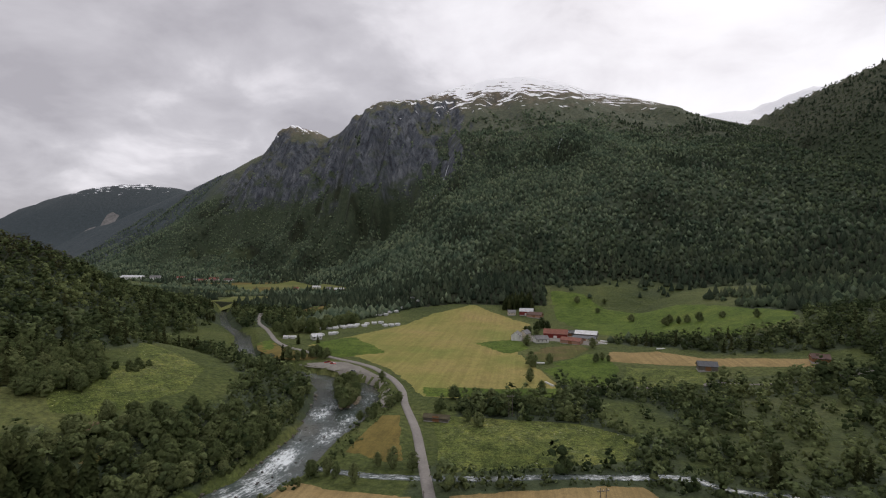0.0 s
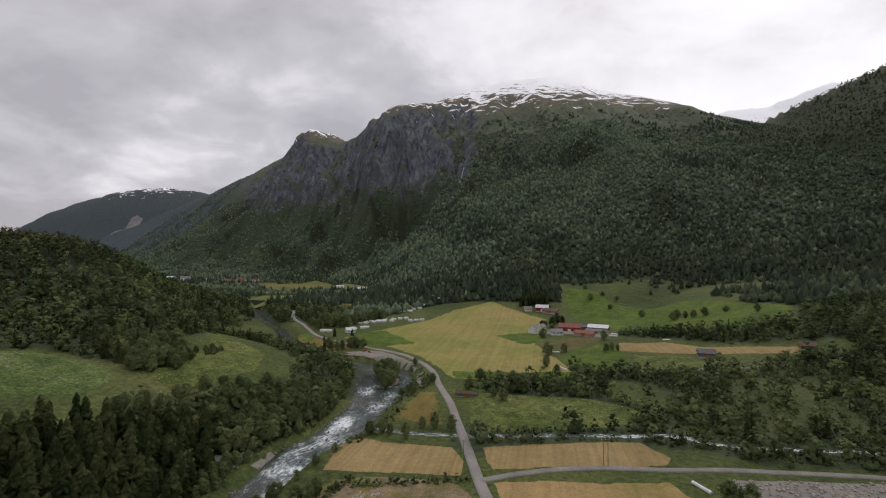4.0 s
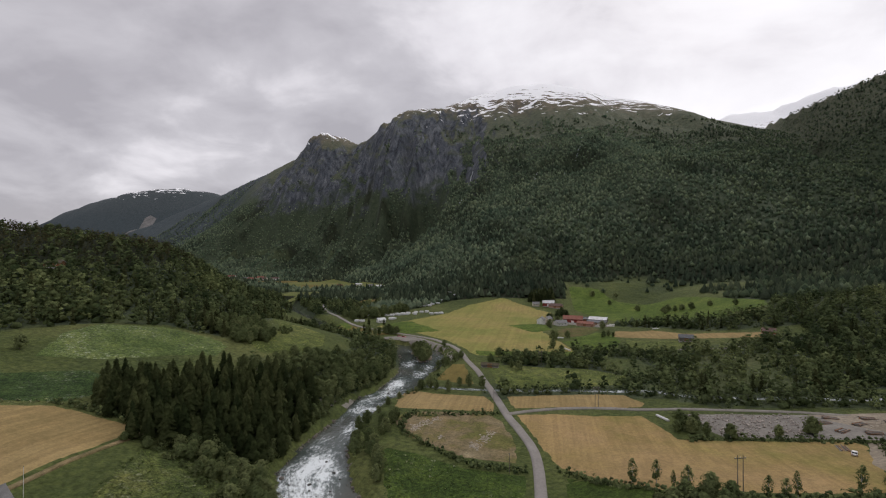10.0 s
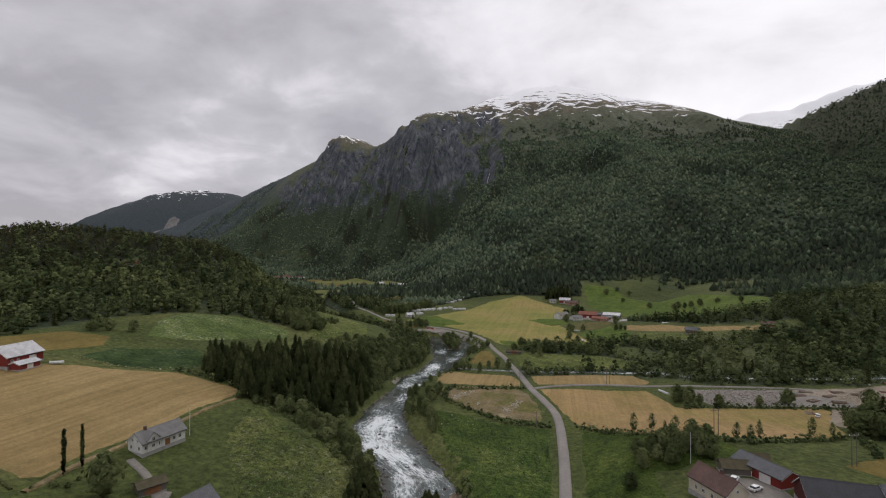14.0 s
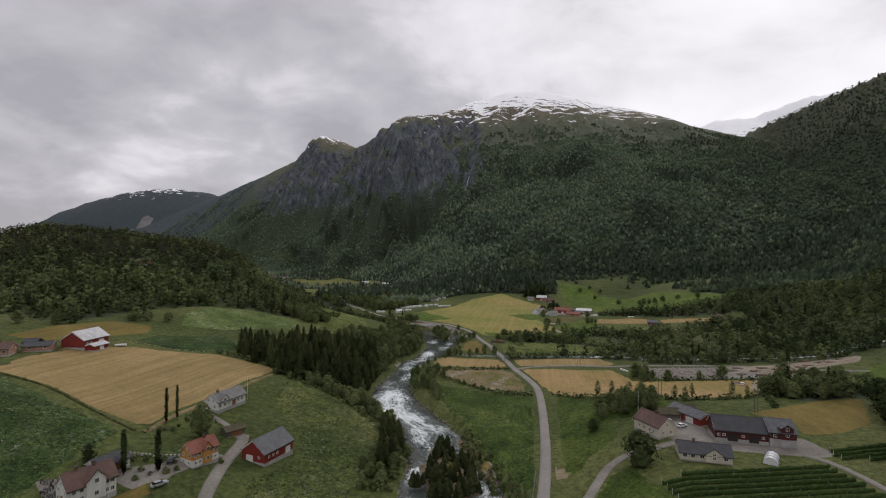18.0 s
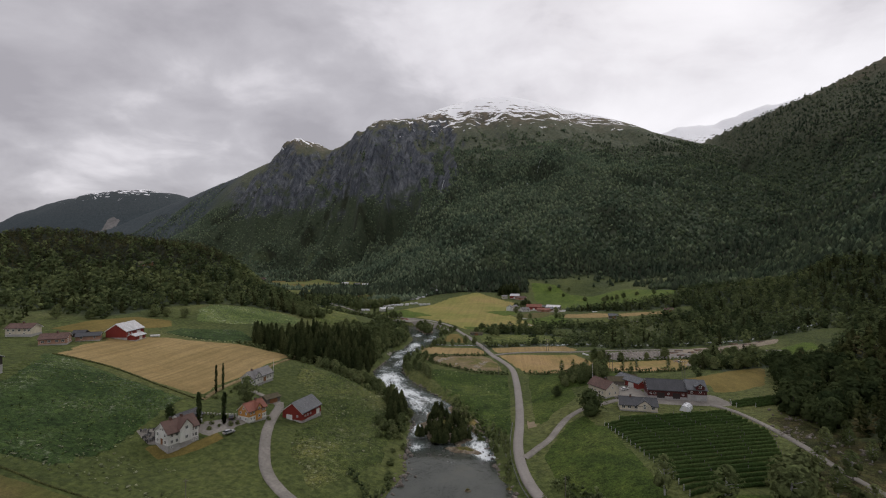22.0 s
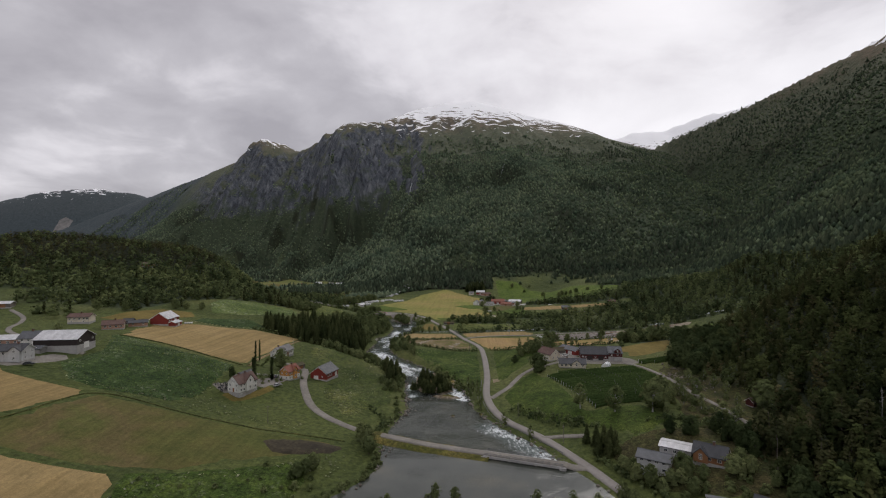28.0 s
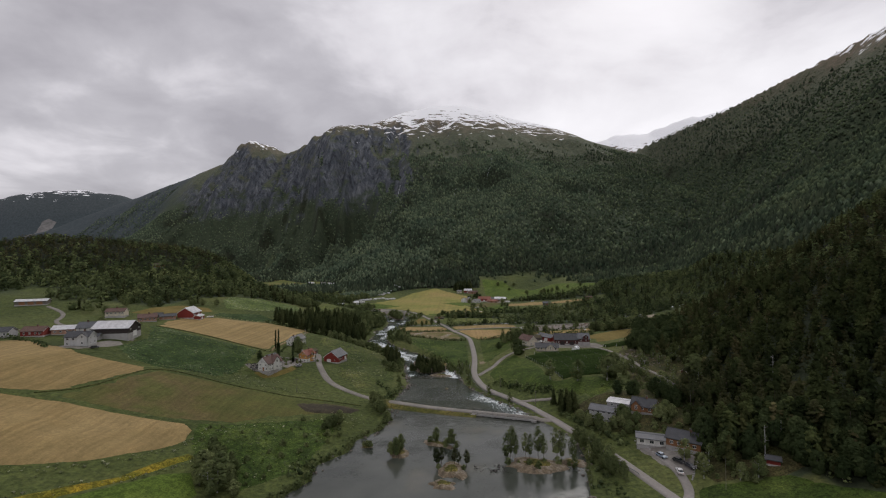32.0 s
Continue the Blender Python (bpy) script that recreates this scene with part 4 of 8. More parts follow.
field("green_strip", [(-229, 402), (-238, 392), (-221, 368), (-204, 352), (-206, 374), (-216, 388)], GREEN, "bright green end of the river field", lift=0.4)
field("green_strip", [(16, 354), (37, 373), (55, 400), (57, 373), (52, 356), (27, 347)], GREEN, "green pasture corner below the soil field", lift=0.4)
field("gravel_bank", [(-124, 120), (-113, 138), (-107, 138), (-106, 121), (-116, 114)], GRAVEL, "pale sand and gravel beach", lift=0.3)
field("bare_bank", [(-166, 152), (-160, 158), (-157, 152), (-162, 147)], PIT, "brown landslip scar on the wooded bank", lift=0.5)
field("bare_bank", [(-149, 140), (-144, 145), (-141, 139), (-146, 134)], PIT, "brown landslip scar on the wooded bank", lift=0.5)
field("courtyard", [(-148, -101), (-139, -105), (-136, -103), (-138, -92), (-129, -80), (-120, -62), (-114, -62), (-118, -84), (-122, -92), (-121, -98), (-126, -92), (-134, -90), (-142, -95)], GRAVEL,
      "gravel courtyard between the houses", lift=0.35)
field("lawn", [(-140.5, -105.5), (-131, -109.5), (-124, -101.5), (-118, -91), (-122.4, -88.4), (-127.4, -97), (-131.2, -103.6), (-137, -102.6)], OLIVE, "short olive lawn in front of the white house", lift=0.5, step=2.0)
field("farmyard", [(44, -22), (52, -22), (62, -24), (88, -26), (96, -22), (92, -8), (88, -6), (60, -10), (58, 4), (44, 6), (40, -8)], GRAVEL, "gravel farmyard between barn and houses", lift=0.35)
field("farmyard", [(-218, -88), (-212, -98), (-216, -116), (-224, -134), (-236, -136), (-240, -122), (-226, -108), (-214, -104)], GRAVEL, "stony yard in front of the big barn", lift=0.35)
field("farmyard", [(-6, 440), (28, 446), (58, 425), (74, 440), (64, 470), (20, 482), (0, 470)], GRAVEL, "gravel yard between farm buildings", lift=0.5)
field("house_yard", [(54, -188), (60, -186), (66, -192), (72, -206), (66, -216), (60, -214), (57, -200)], GRAVEL, "paved yard with parked cars", lift=0.3)

patch("scrub_ground", [(38, -150), (44, -141), (60, -136), (80, -134), (100, -148), (98, -184), (80, -196), (62, -183), (46, -174)], SCRUB, "dark scrubby ground round the cabins", "scrub", lift=0.15)
patch("scrub_ground", [(96, -44), (106, -36), (112, -60), (126, -80), (130, -120), (120, -150), (102, -148), (82, -134), (76, -124), (84, -96), (94, -70)], SCRUB, "brown-green scrub slope with stones", "scrub", lift=0.15)
patch("scrub_ground", [(66, -206), (76, -200), (98, -188), (134, -190), (142, -224), (100, -224), (70, -222)], SCRUB, "dark ground under the trees by the houses", "scrub", lift=0.15)
ribbon("track", [(-4, -72), (1, -65), (7, -57), (12, -46), (17, -36), (24, -29), (36, -24), (48, -18), (60, -20)], 3.4, GRAVEL, "light gravel drive up to the farm", "track")
ribbon("track", [(84, -24), (90, -32), (94, -50), (96, -72), (96, -92), (98, -116), (99, -140)], 2.6, GRAVEL, "narrow track beside the berry rows", "track")
ribbon("track", [(-22, 126), (14, 142), (48, 147), (76, 147), (116, 144), (150, 130), (190, 118)], 3.4, GRAVEL, "gravel track across the hay fields", "track")
ribbon("track", [(15.5, -126), (24, -127.5), (34, -131)], 2.8, GRAVEL, "short gravel lane off the road", "track")
ribbon("track", [(-116, -50), (-124, -44), (-131, -40), (-136, -38), (-141, -36)], 2.6, GRAVEL, "curved drive to the long white house", "track")
ribbon("track", [(-216, -100), (-240, -100), (-256, -86), (-300, -60), (-330, -20), (-360, 0)], 3.0, GRAVEL, "gravel lane behind the farm houses", "track")
ribbon("track", [(-146, -64), (-149.5, -42), (-148.5, -20), (-147.5, 10), (-149.5, 38)], 2.0, VERGE_TRACK, "pale worn grass track beside the hay field", "track", lift=0.36)
ribbon("driveway", [(55, -232), (60, -224), (62, -212), (60, -200), (57, -192)], 3.2, ASPHALT, "asphalt driveway to the houses", "track")
ribbon("path", [(30, 291), (54, 296), (97, 291), (110, 299), (140, 290), (200, 300)], 2.4, GRAVEL, "pale gravel path through the pastures", "track")


# ---------------------------------------------------------------- solid helpers
def part(name, data, material, parent, label=""):
    """One mesh under a thing: data is (verts, faces) or a ready mesh."""
    if isinstance(data, tuple):
        ob = mesh_object(name, data[0], data[1], material)
    else:
        ob = new(name, data)
    ob.parent = parent
    if label:
        ob["label"] = label
    return ob


def boxes(*items):
    """Verts and faces of boxes given as (x0, x1, y0, y1, z0, z1)."""
    v, f = [], []
    for x0, x1, y0, y1, z0, z1 in items:
        n = len(v)
        v += [(x0, y0, z0), (x1, y0, z0), (x1, y1, z0), (x0, y1, z0), (x0, y0, z1), (x1, y0, z1), (x1, y1, z1), (x0, y1, z1)]
        f += [tuple(n + i for i in q) for q in ((3, 2, 1, 0), (4, 5, 6, 7), (0, 1, 5, 4), (1, 2, 6, 5), (2, 3, 7, 6), (3, 0, 4, 7))]
    return v, f


def prism(profile, x0, x1):
    """A profile of (y, z), counter-clockwise seen from +x, drawn out along x."""
    n = len(profile)
    v = [(x0, *p) for p in profile] + [(x1, *p) for p in profile]
    f = [tuple(range(n - 1, -1, -1)), tuple(range(n, 2 * n))] + [(i, (i + 1) % n, n + (i + 1) % n, n + i) for i in range(n)]
    return v, f


def tube(points, r0, r1=None, sides=6):
    r1 = r0 if r1 is None else r1
    pts = [Vector(p) for p in points]
    v, f = [], []
    for k, p in enumerate(pts):
        d = (pts[min(k + 1, len(pts) - 1)] - pts[max(k - 1, 0)]).normalized()
        a = d.orthogonal().normalized()
        b = d.cross(a)
        r = r0 + (r1 - r0) * k / (len(pts) - 1)
        for s in range(sides):
            t = 2 * math.pi * s / sides
            v.append(tuple(p + r * (math.cos(t) * a + math.sin(t) * b)))
    for k in range(len(pts) - 1):
        for s in range(sides):
            f.append((k * sides + s, k * sides + (s + 1) % sides, (k + 1) * sides + (s + 1) % sides, (k + 1) * sides + s))
    f.append(tuple(range(sides - 1, -1, -1)))
    f.append(tuple((len(pts) - 1) * sides + s for s in range(sides)))
    return v, f


def thing(name, x, y, turn, label, category, group="", z=None, sink=0.0):
    ob = new(name)
    ob.empty_display_size = 0.5
    z = float(ground_height(x, y)) if z is None else z
    ob.matrix_world = pose(x, y, z - sink, 0, 0, turn)
    return tagged(ob, label, category, group)


def siding(name, c, vertical=False, dirt=0.25):
    """Painted boards: fine joints as relief, weather streaks in the paint."""
    m, nt, b = nodes(name)
    lo = tuple(v * (1 - dirt) for v in c)
    col = ramp_node(nt, noise_node(nt, 0.5, 5, 0.65, "Object", (1.0, 1.0, 0.25)), [(0.3, lo), (0.6, c)])
    g = ramp_node(nt, noise_node(nt, 6.0, 3, 0.6), [(0.3, (0.88,) * 3), (0.7, (1.08,) * 3)])
    nt.links.new(mix_node(nt, 1.0, col, g, "MULTIPLY"), b.inputs["Base Color"])
    set_spec(b, 0.65, 0.35)
    wv = nt.nodes.new("ShaderNodeTexWave")
    wv.bands_direction = "X" if vertical else "Z"
    wv.inputs["Scale"].default_value, wv.inputs["Distortion"].default_value = 2.2, 0.3
    tc = nt.nodes.new("ShaderNodeTexCoord")
    nt.links.new(tc.outputs["Object"], wv.inputs[0])
    bump_node(nt, b, wv.outputs[0], 0.5, 0.03)
    return m


def roofing(name, c, ribs=False, rough=0.7, metal=0.0):
    m, nt, b = nodes(name)
    lo = tuple(v * 0.7 for v in c)
    col = ramp_node(nt, noise_node(nt, 0.45, 6, 0.65), [(0.3, lo), (0.55, c), (0.75, tuple(v * 1.2 for v in c))])
    g = ramp_node(nt, noise_node(nt, 4.0, 3, 0.6), [(0.3, (0.82,) * 3), (0.7, (1.12,) * 3)])
    nt.links.new(mix_node(nt, 1.0, col, g, "MULTIPLY"), b.inputs["Base Color"])
    set_spec(b, rough, 0.4, metal)
    wv = nt.nodes.new("ShaderNodeTexWave")
    wv.bands_direction = "X" if ribs else "Y"
    wv.inputs["Scale"].default_value, wv.inputs["Distortion"].default_value = 1.4, 0.2
    tc = nt.nodes.new("ShaderNodeTexCoord")
    nt.links.new(tc.outputs["Object"], wv.inputs[0])
    bump_node(nt, b, wv.outputs[0], 0.6, 0.06)
    return m


WHITE = siding("white_boards", (0.72, 0.71, 0.68))
CREAM = siding("cream_boards", (0.62, 0.56, 0.45))
ORANGE = siding("ochre_boards", (0.55, 0.27, 0.07))
DARKRED = siding("dark_red_boards", (0.085, 0.018, 0.016), True)
RED = siding("barn_red_boards", (0.21, 0.028, 0.02), True)
BLACK = siding("tarred_boards", (0.035, 0.026, 0.024), True)
BROWN = siding("oiled_timber", (0.27, 0.125, 0.055))
GREYWOOD = siding("weathered_boards", (0.16, 0.14, 0.12), True)
PINK = siding("brick_red_render", (0.42, 0.24, 0.17))
GREYWALL = siding("pale_grey_boards", (0.5, 0.5, 0.5))
CONCRETE = surface("concrete", [(0.3, (0.3, 0.29, 0.28)), (0.7, (0.42, 0.41, 0.4))], 0.3, 2.0, 0.15, 0.85, 0.2, 0.05)
TILE_BROWN = roofing("brown_roof_tiles", (0.13, 0.075, 0.06))
TILE_RED = roofing("red_roof_tiles", (0.24, 0.085, 0.055))
SLATE = roofing("grey_slate", (0.2, 0.195, 0.19))
METAL_DARK = roofing("dark_metal_roof", (0.05, 0.052, 0.058), True, 0.5)
METAL_GREY = roofing("grey_metal_roof", (0.1, 0.105, 0.115), True, 0.5)
METAL_WHITE = roofing("white_metal_roof", (0.62, 0.62, 0.63), True, 0.5)
TURF = roofing("mossy_turf_roof", (0.1, 0.085, 0.05), False, 0.95)
TRIM = siding("white_trim", (0.75, 0.74, 0.72))
m_glass, nt_, b_ = nodes("window_glass")
b_.inputs["Base Color"].default_value = (0.03, 0.035, 0.04, 1)
set_spec(b_, 0.08, 0.6)
GLASS = m_glass
BRICK = surface("sooty_brick", [(0.3, (0.12, 0.07, 0.055)), (0.7, (0.2, 0.12, 0.09))], 0.8, 4.0, 0.3)
IRON = surface("dark_iron", [(0.3, (0.04, 0.04, 0.042)), (0.7, (0.07, 0.07, 0.07))], 1.0, 6.0, 0.2, 0.6, 0, 0)
WINDOW_CACHE = {}


def window(parent, face, u, z, w, h, half_l, half_w):
    """A window or door leaf on one wall: frame, and panes as its own part."""
    key = (w, h)
    if key not in WINDOW_CACHE:
        t, d = 0.12, 0.1
        fv = boxes((-w / 2, w / 2, -d, 0, 0, t), (-w / 2, w / 2, -d, 0, h - t, h), (-w / 2, -w / 2 + t, -d, 0, t, h - t), (w / 2 - t, w / 2, -d, 0, t, h - t), (-0.04, 0.04, -d, 0, t, h - t))
        gv = boxes((-w / 2 + t, w / 2 - t, -0.05, -0.02, t, h - t))
        pair = []
        for nm, dat, mat in (("window_frame", fv, TRIM), ("pane", gv, GLASS)):
            me = bpy.data.meshes.new(nm)
            me.from_pydata(dat[0], [], dat[1])
            me.materials.append(mat)
            pair.append(me)
        WINDOW_CACHE[key] = pair
    fr, gl = WINDOW_CACHE[key]
    ob = new("window", fr)
    ob.parent = parent
    turn = {"S": 0, "N": 180, "E": 90, "W": -90}[face]
    at = {"S": (u, -half_w - 0.02), "N": (-u, half_w + 0.02), "E": (half_l + 0.02, u), "W": (-half_l - 0.02, -u)}[face]
    ob.matrix_basis = pose(at[0], at[1], z, 0, 0, turn)
    g = new("pane", gl)
    g.parent = ob
    return ob


def gable_profile(w, base, eave, ridge):
    return [(-w, base), (w, base), (w, eave), (0, ridge), (-w, eave)]


def roof_slabs(l, w, eave, ridge, over=0.5, thick=0.18, x0=None, x1=None):
    x0, x1 = (-l - over if x0 is None else x0), (l + over if x1 is None else x1)
    s = (ridge - eave) / w
    y, z = w + over, eave - s * over
    n = math.hypot(1, s)
    t = thick * n
    prof = [(-y, z), (0, ridge), (y, z), (y, z + t), (0, ridge + t), (-y, z + t)]
    return prism(prof[::-1][::-1], x0, x1)


def house(name, x, y, turn, size, eave, ridge, walls, roof, label, category="house", base=0.7, base_mat=None, wins=(), doors=(), chimney=None, cross=None, lower=None, group="", sink=0.6, over=0.5, dz=0.0):
    """A gabled building, ridge along its own x. wins and doors: (wall, along, sill, width, height)."""
    L, W = size[0] / 2, size[1] / 2
    ob = thing(name, x, y, turn, label, category, group, sink=-dz)
    part("foundation", boxes((-L - 0.06, L + 0.06, -W - 0.06, W + 0.06, -2.5, base)), base_mat or CONCRETE, ob)
    part("wall", prism(gable_profile(W, base, eave, ridge), -L, L), walls, ob)
    if lower:
        part("lower_wall", boxes((-L - 0.05, L + 0.05, -W - 0.05, W + 0.05, base, lower[0])), lower[1], ob)
    part("roof", roof_slabs(L, W, eave, ridge, over), roof, ob)
    s = (ridge - eave) / W
    trim = []
    for sx in (-L - over, L + over - 0.12):
        v, f = prism([(-W - over, eave - s * over - 0.22), (0, ridge - 0.22), (W + over, eave - s * over - 0.22), (W + over, eave - s * over), (0, ridge), (-W - over, eave - s * over)], sx, sx + 0.12)
        part("bargeboard", (v, f), TRIM if walls not in (BLACK, GREYWOOD) else walls, ob)
    part("ridge_cap", prism([(-0.25, ridge + 0.1), (0.25, ridge + 0.1), (0, ridge + 0.34)], -L - over, L + over), roof, ob)
    part("gutter", boxes((-L - over, L + over, -W - over - 0.12, -W - over, eave - s * over - 0.05, eave - s * over + 0.08)), IRON, ob)
    for i, w_ in enumerate(wins):
        window(ob, *w_, L + (0.05 if lower and w_[2] < lower[0] else 0), W + (0.05 if lower and w_[2] < lower[0] else 0))
    for face, u, z0, dw, dh in doors:
        at = {"S": (u, -W - 0.05, 0), "N": (-u, W + 0.05, 180), "E": (L + 0.05, u, 90), "W": (-L - 0.05, -u, -90)}[face]
        d = part("door", boxes((-dw / 2, dw / 2, -0.08, 0.02, 0, dh)), TRIM if walls in (RED, BLACK) else BLACK if walls is DARKRED else BROWN, ob)
        d.matrix_basis = pose(at[0], at[1], z0, 0, 0, at[2])
    if chimney:
        for cx in chimney:
            c = part("chimney", boxes((cx - 0.4, cx + 0.4, -0.35, 0.35, ridge - 0.8, ridge + 1.1)), BRICK, ob)
            part("chimney_cap", boxes((cx - 0.5, cx + 0.5, -0.45, 0.45, ridge + 1.1, ridge + 1.22)), IRON, c)
    if cross:
        cx, cw, out, ce, cr, faces = cross
        for sgn in faces:
            side = part("cross_gable", prism([(-cw, base), (cw, base), (cw, ce), (0, cr), (-cw, ce)], 0, W + out), walls, ob)
            side.matrix_basis = pose(cx, 0, 0, 0, 0, 90 * sgn)
            rf = part("cross_roof", roof_slabs(0, cw, ce, cr, 0.4, 0.18, 0, W + out + 0.4), roof, ob)
            rf.matrix_basis = pose(cx, 0, 0.02, 0, 0, 90 * sgn)
            for zz in (base + 1.0, ce - 0.9):
                if zz + 1.2 < cr - 0.6:
                    wn = window(ob, "S", 0, zz, 1.1, 1.3, L, W)
                    wn.matrix_basis = pose(cx, sgn * (W + out + 0.02), zz, 0, 0, 0 if sgn < 0 else 180)
    return ob


def row(face, us, z, w=1.0, h=1.3):
    return [(face, u, z, w, h) for u in us]

# ---------------------------------------------------------------- west side houses
house("farmhouse", -132.0, -98.6, 68, (11.5, 8), 5.7, 9.0, WHITE, TILE_BROWN, "white wooden house with brown tiled roof and grey base", base=1.3, chimney=[-2.6, 1.5],
      wins=row("S", [-4.4, -2.6, 3.4, 4.8], 1.8) + row("S", [-4.4, -2.6, 3.4, 4.8], 4.1) + row("W", [-2.2, 2.2], 4.1) + row("W", [-2.4, 2.4], 1.8) + row("W", [-0.7, 0.7], 6.1, 0.8, 1.0) + row("E", [-2.2, 0, 2.2], 4.1) + row("S", [-4.4, 3.4, 4.8], 0.3, 0.8, 0.7),
      doors=[("W", 0.2, 1.3, 1.1, 2.1)], cross=(0.6, 2.3, 0.8, 6.6, 9.2, (-1,)))
house("garage", -136, -88, 75, (9, 6.5), 2.8, 4.6, WHITE, METAL_DARK, "white garage with dark roof behind the house", "garage", base=0.3, doors=[("S", -2, 0.1, 2.6, 2.2), ("S", 1.6, 0.1, 2.6, 2.2)], wins=row("W", [0], 1.2))
house("cottage", -118.2, -70.6, 70, (9.0, 6.4), 4.9, 7.5, ORANGE, TILE_RED, "ochre wooden house with red tiles and white lower floor", base=0.3, lower=(2.4, WHITE), chimney=[1.5],
      wins=row("S", [-3.4, -1.9, 2.4, 3.6], 3.2, 0.9, 1.1) + row("S", [-3.4, -1.9, 0.5, 2.2, 3.5], 1.0, 0.8, 1.0) + row("W", [-1.6, 1.6], 3.2, 0.9, 1.1) + row("W", [0], 5.2, 0.8, 0.9) + row("W", [-1.6, 1.6], 1.0, 0.9, 1.0), cross=(0.5, 1.5, 0.4, 5.2, 7.1, (-1,)))
house("red_barn", -103.2, -54.2, 78, (14, 10.5), 4.2, 8.0, RED, METAL_GREY, "red wooden barn with grey metal roof", "barn", base=0.8, doors=[("W", -1.6, 0.4, 3.0, 2.4), ("S", 4.4, 0.6, 2.4, 2.4)], wins=row("S", [-5, -3, -1], 2.0, 0.9, 0.9) + row("W", [2.6], 2.0, 0.9, 0.9))
house("long_house", -141.3, -25, 80, (15.5, 7.4), 3.9, 6.8, WHITE, SLATE, "long white farmhouse with grey slate roof", base=0.6, chimney=[-4.5], wins=row("S", [-6.6, -2.2, 3.4, 5.6], 1.5, 1.1, 1.3) + row("W", [-2, 2], 1.4) + row("W", [-1.2, 1.2], 3.9, 0.9, 1.0),
      doors=[("S", 1.0, 0.6, 1.8, 2.2)], cross=(-4.2, 2.0, 0.2, 4.6, 6.5, (-1,)))
house("carport", -123, -46, 60, (7, 5.5), 2.4, 3.4, GREYWOOD, TURF, "weathered open shed with mossy roof", "shed", base=0.2, doors=[("S", 0, 0.1, 4.0, 2.0)])
house("white_roof_barn", -236, -6, 98, (16, 12), 4.2, 8.2, RED, METAL_WHITE, "dark red barn with white metal roof", "barn", base=0.5, doors=[("S", 3, 0.4, 3.2, 2.8), ("E", 0, 0.4, 3.0, 3.0)], wins=row("S", [-6, -3.5], 1.6))
house("lean_to", -227.3, -7.5, 98, (9, 5), 2.6, 3.6, RED, METAL_WHITE, "low red annexe with white roof", "shed", base=0.4, doors=[("S", 0, 0.2, 2.6, 2.2)])
house("low_shed", -243.5, -23, 35, (11, 7), 2.6, 4.0, PINK, METAL_DARK, "low shed with dark roof beside the barn", "shed", base=0.3, wins=row("S", [-3, 3], 1.2))
house("black_shed", -254, -18, 20, (6, 5), 2.4, 3.6, BLACK, METAL_DARK, "small black shed beside the barn", "shed", base=0.2)
house("brick_house", -250.5, -36.5, 32, (12, 9), 3.2, 5.4, PINK, TILE_BROWN, "brick-red bungalow with brown roof", base=0.5, chimney=[1], wins=row("S", [-4.2, -1.5, 1.8, 4.4], 1.3, 1.4, 1.2) + row("E", [-2, 2], 1.3))
house("bungalow", -281, -27, 15, (13, 8.5), 4.4, 6.4, CREAM, TILE_BROWN, "cream house with brown roof and balcony", base=1.0, chimney=[0], wins=row("S", [-5, -2.4, 0.6, 3.4, 5.4], 2.6, 1.3, 1.2) + row("S", [-4, 3], 1.1, 1.0, 0.8))
house("big_barn", -229.5, -97, 9, (21, 15), 5.8, 9.4, BLACK, METAL_WHITE, "large black barn with white metal roof and concrete base", "barn", base=2.6, doors=[("S", -8.5, 0.1, 4.0, 2.4), ("E", 0, 0.2, 4.0, 3.2)], dz=0.4, wins=row("E", [-5, 5], 4.2, 1.2, 1.0))
house("lean_to", -236, -107.5, 9, (8, 5), 2.4, 3.4, CONCRETE, METAL_GREY, "low concrete annexe in front of the big barn", "shed", base=0.2, doors=[("S", 0, 0.1, 3.0, 2.0)])
house("villa", -229.5, -125, 12, (12, 8.5), 5.4, 7.8, GREYWALL, METAL_DARK, "pale grey two-storey house with dark roof and balcony", base=0.4, chimney=[2], wins=row("S", [-4.4, -1.6, 1.6, 4.4], 3.6, 1.4, 1.3) + row("S", [-4.4, 1.6, 4.4], 1.1, 1.4, 1.2) + row("E", [-2, 2], 3.6) + row("E", [-2, 2], 1.1), cross=(3.2, 2.4, 0.8, 5.4, 7.4, (-1,)))
house("white_house", -247, -95, 15, (13, 9), 5.0, 8.0, WHITE, METAL_GREY, "white house with grey roof behind the barn", base=0.6, chimney=[-2], wins=row("S", [-4.6, -1.6, 1.6, 4.6], 3.4) + row("S", [-4.6, 1.6, 4.6], 1.2) + row("E", [-2, 2], 3.4))
house("bungalow", -261, -97, 18, (14, 8), 3.4, 5.2, PINK, METAL_WHITE, "low pinkish house with pale roof", base=0.5, wins=row("S", [-5, -2, 1.5, 4.8], 1.4, 1.3, 1.2))
house("red_house", -273, -106, 12, (12, 8), 3.4, 5.6, RED, TILE_BROWN, "red wooden house with brown roof", base=0.6, chimney=[1], wins=row("S", [-4, -1, 2, 4.4], 1.5, 1.2, 1.2))
house("grey_house", -288, -113, 10, (13, 8), 3.6, 5.6, GREYWALL, METAL_DARK, "pale grey house with dark roof", base=0.6, wins=row("S", [-4.6, -1.6, 1.6, 4.6], 1.5, 1.3, 1.2))
house("long_shed", -376, 3, 22, (22, 8), 3.0, 4.4, GREYWOOD, METAL_WHITE, "long open shed with patched white roof", "shed", base=0.3, doors=[("S", -6, 0.1, 4, 2.4), ("S", 0, 0.1, 4, 2.4), ("S", 6, 0.1, 4, 2.4)])
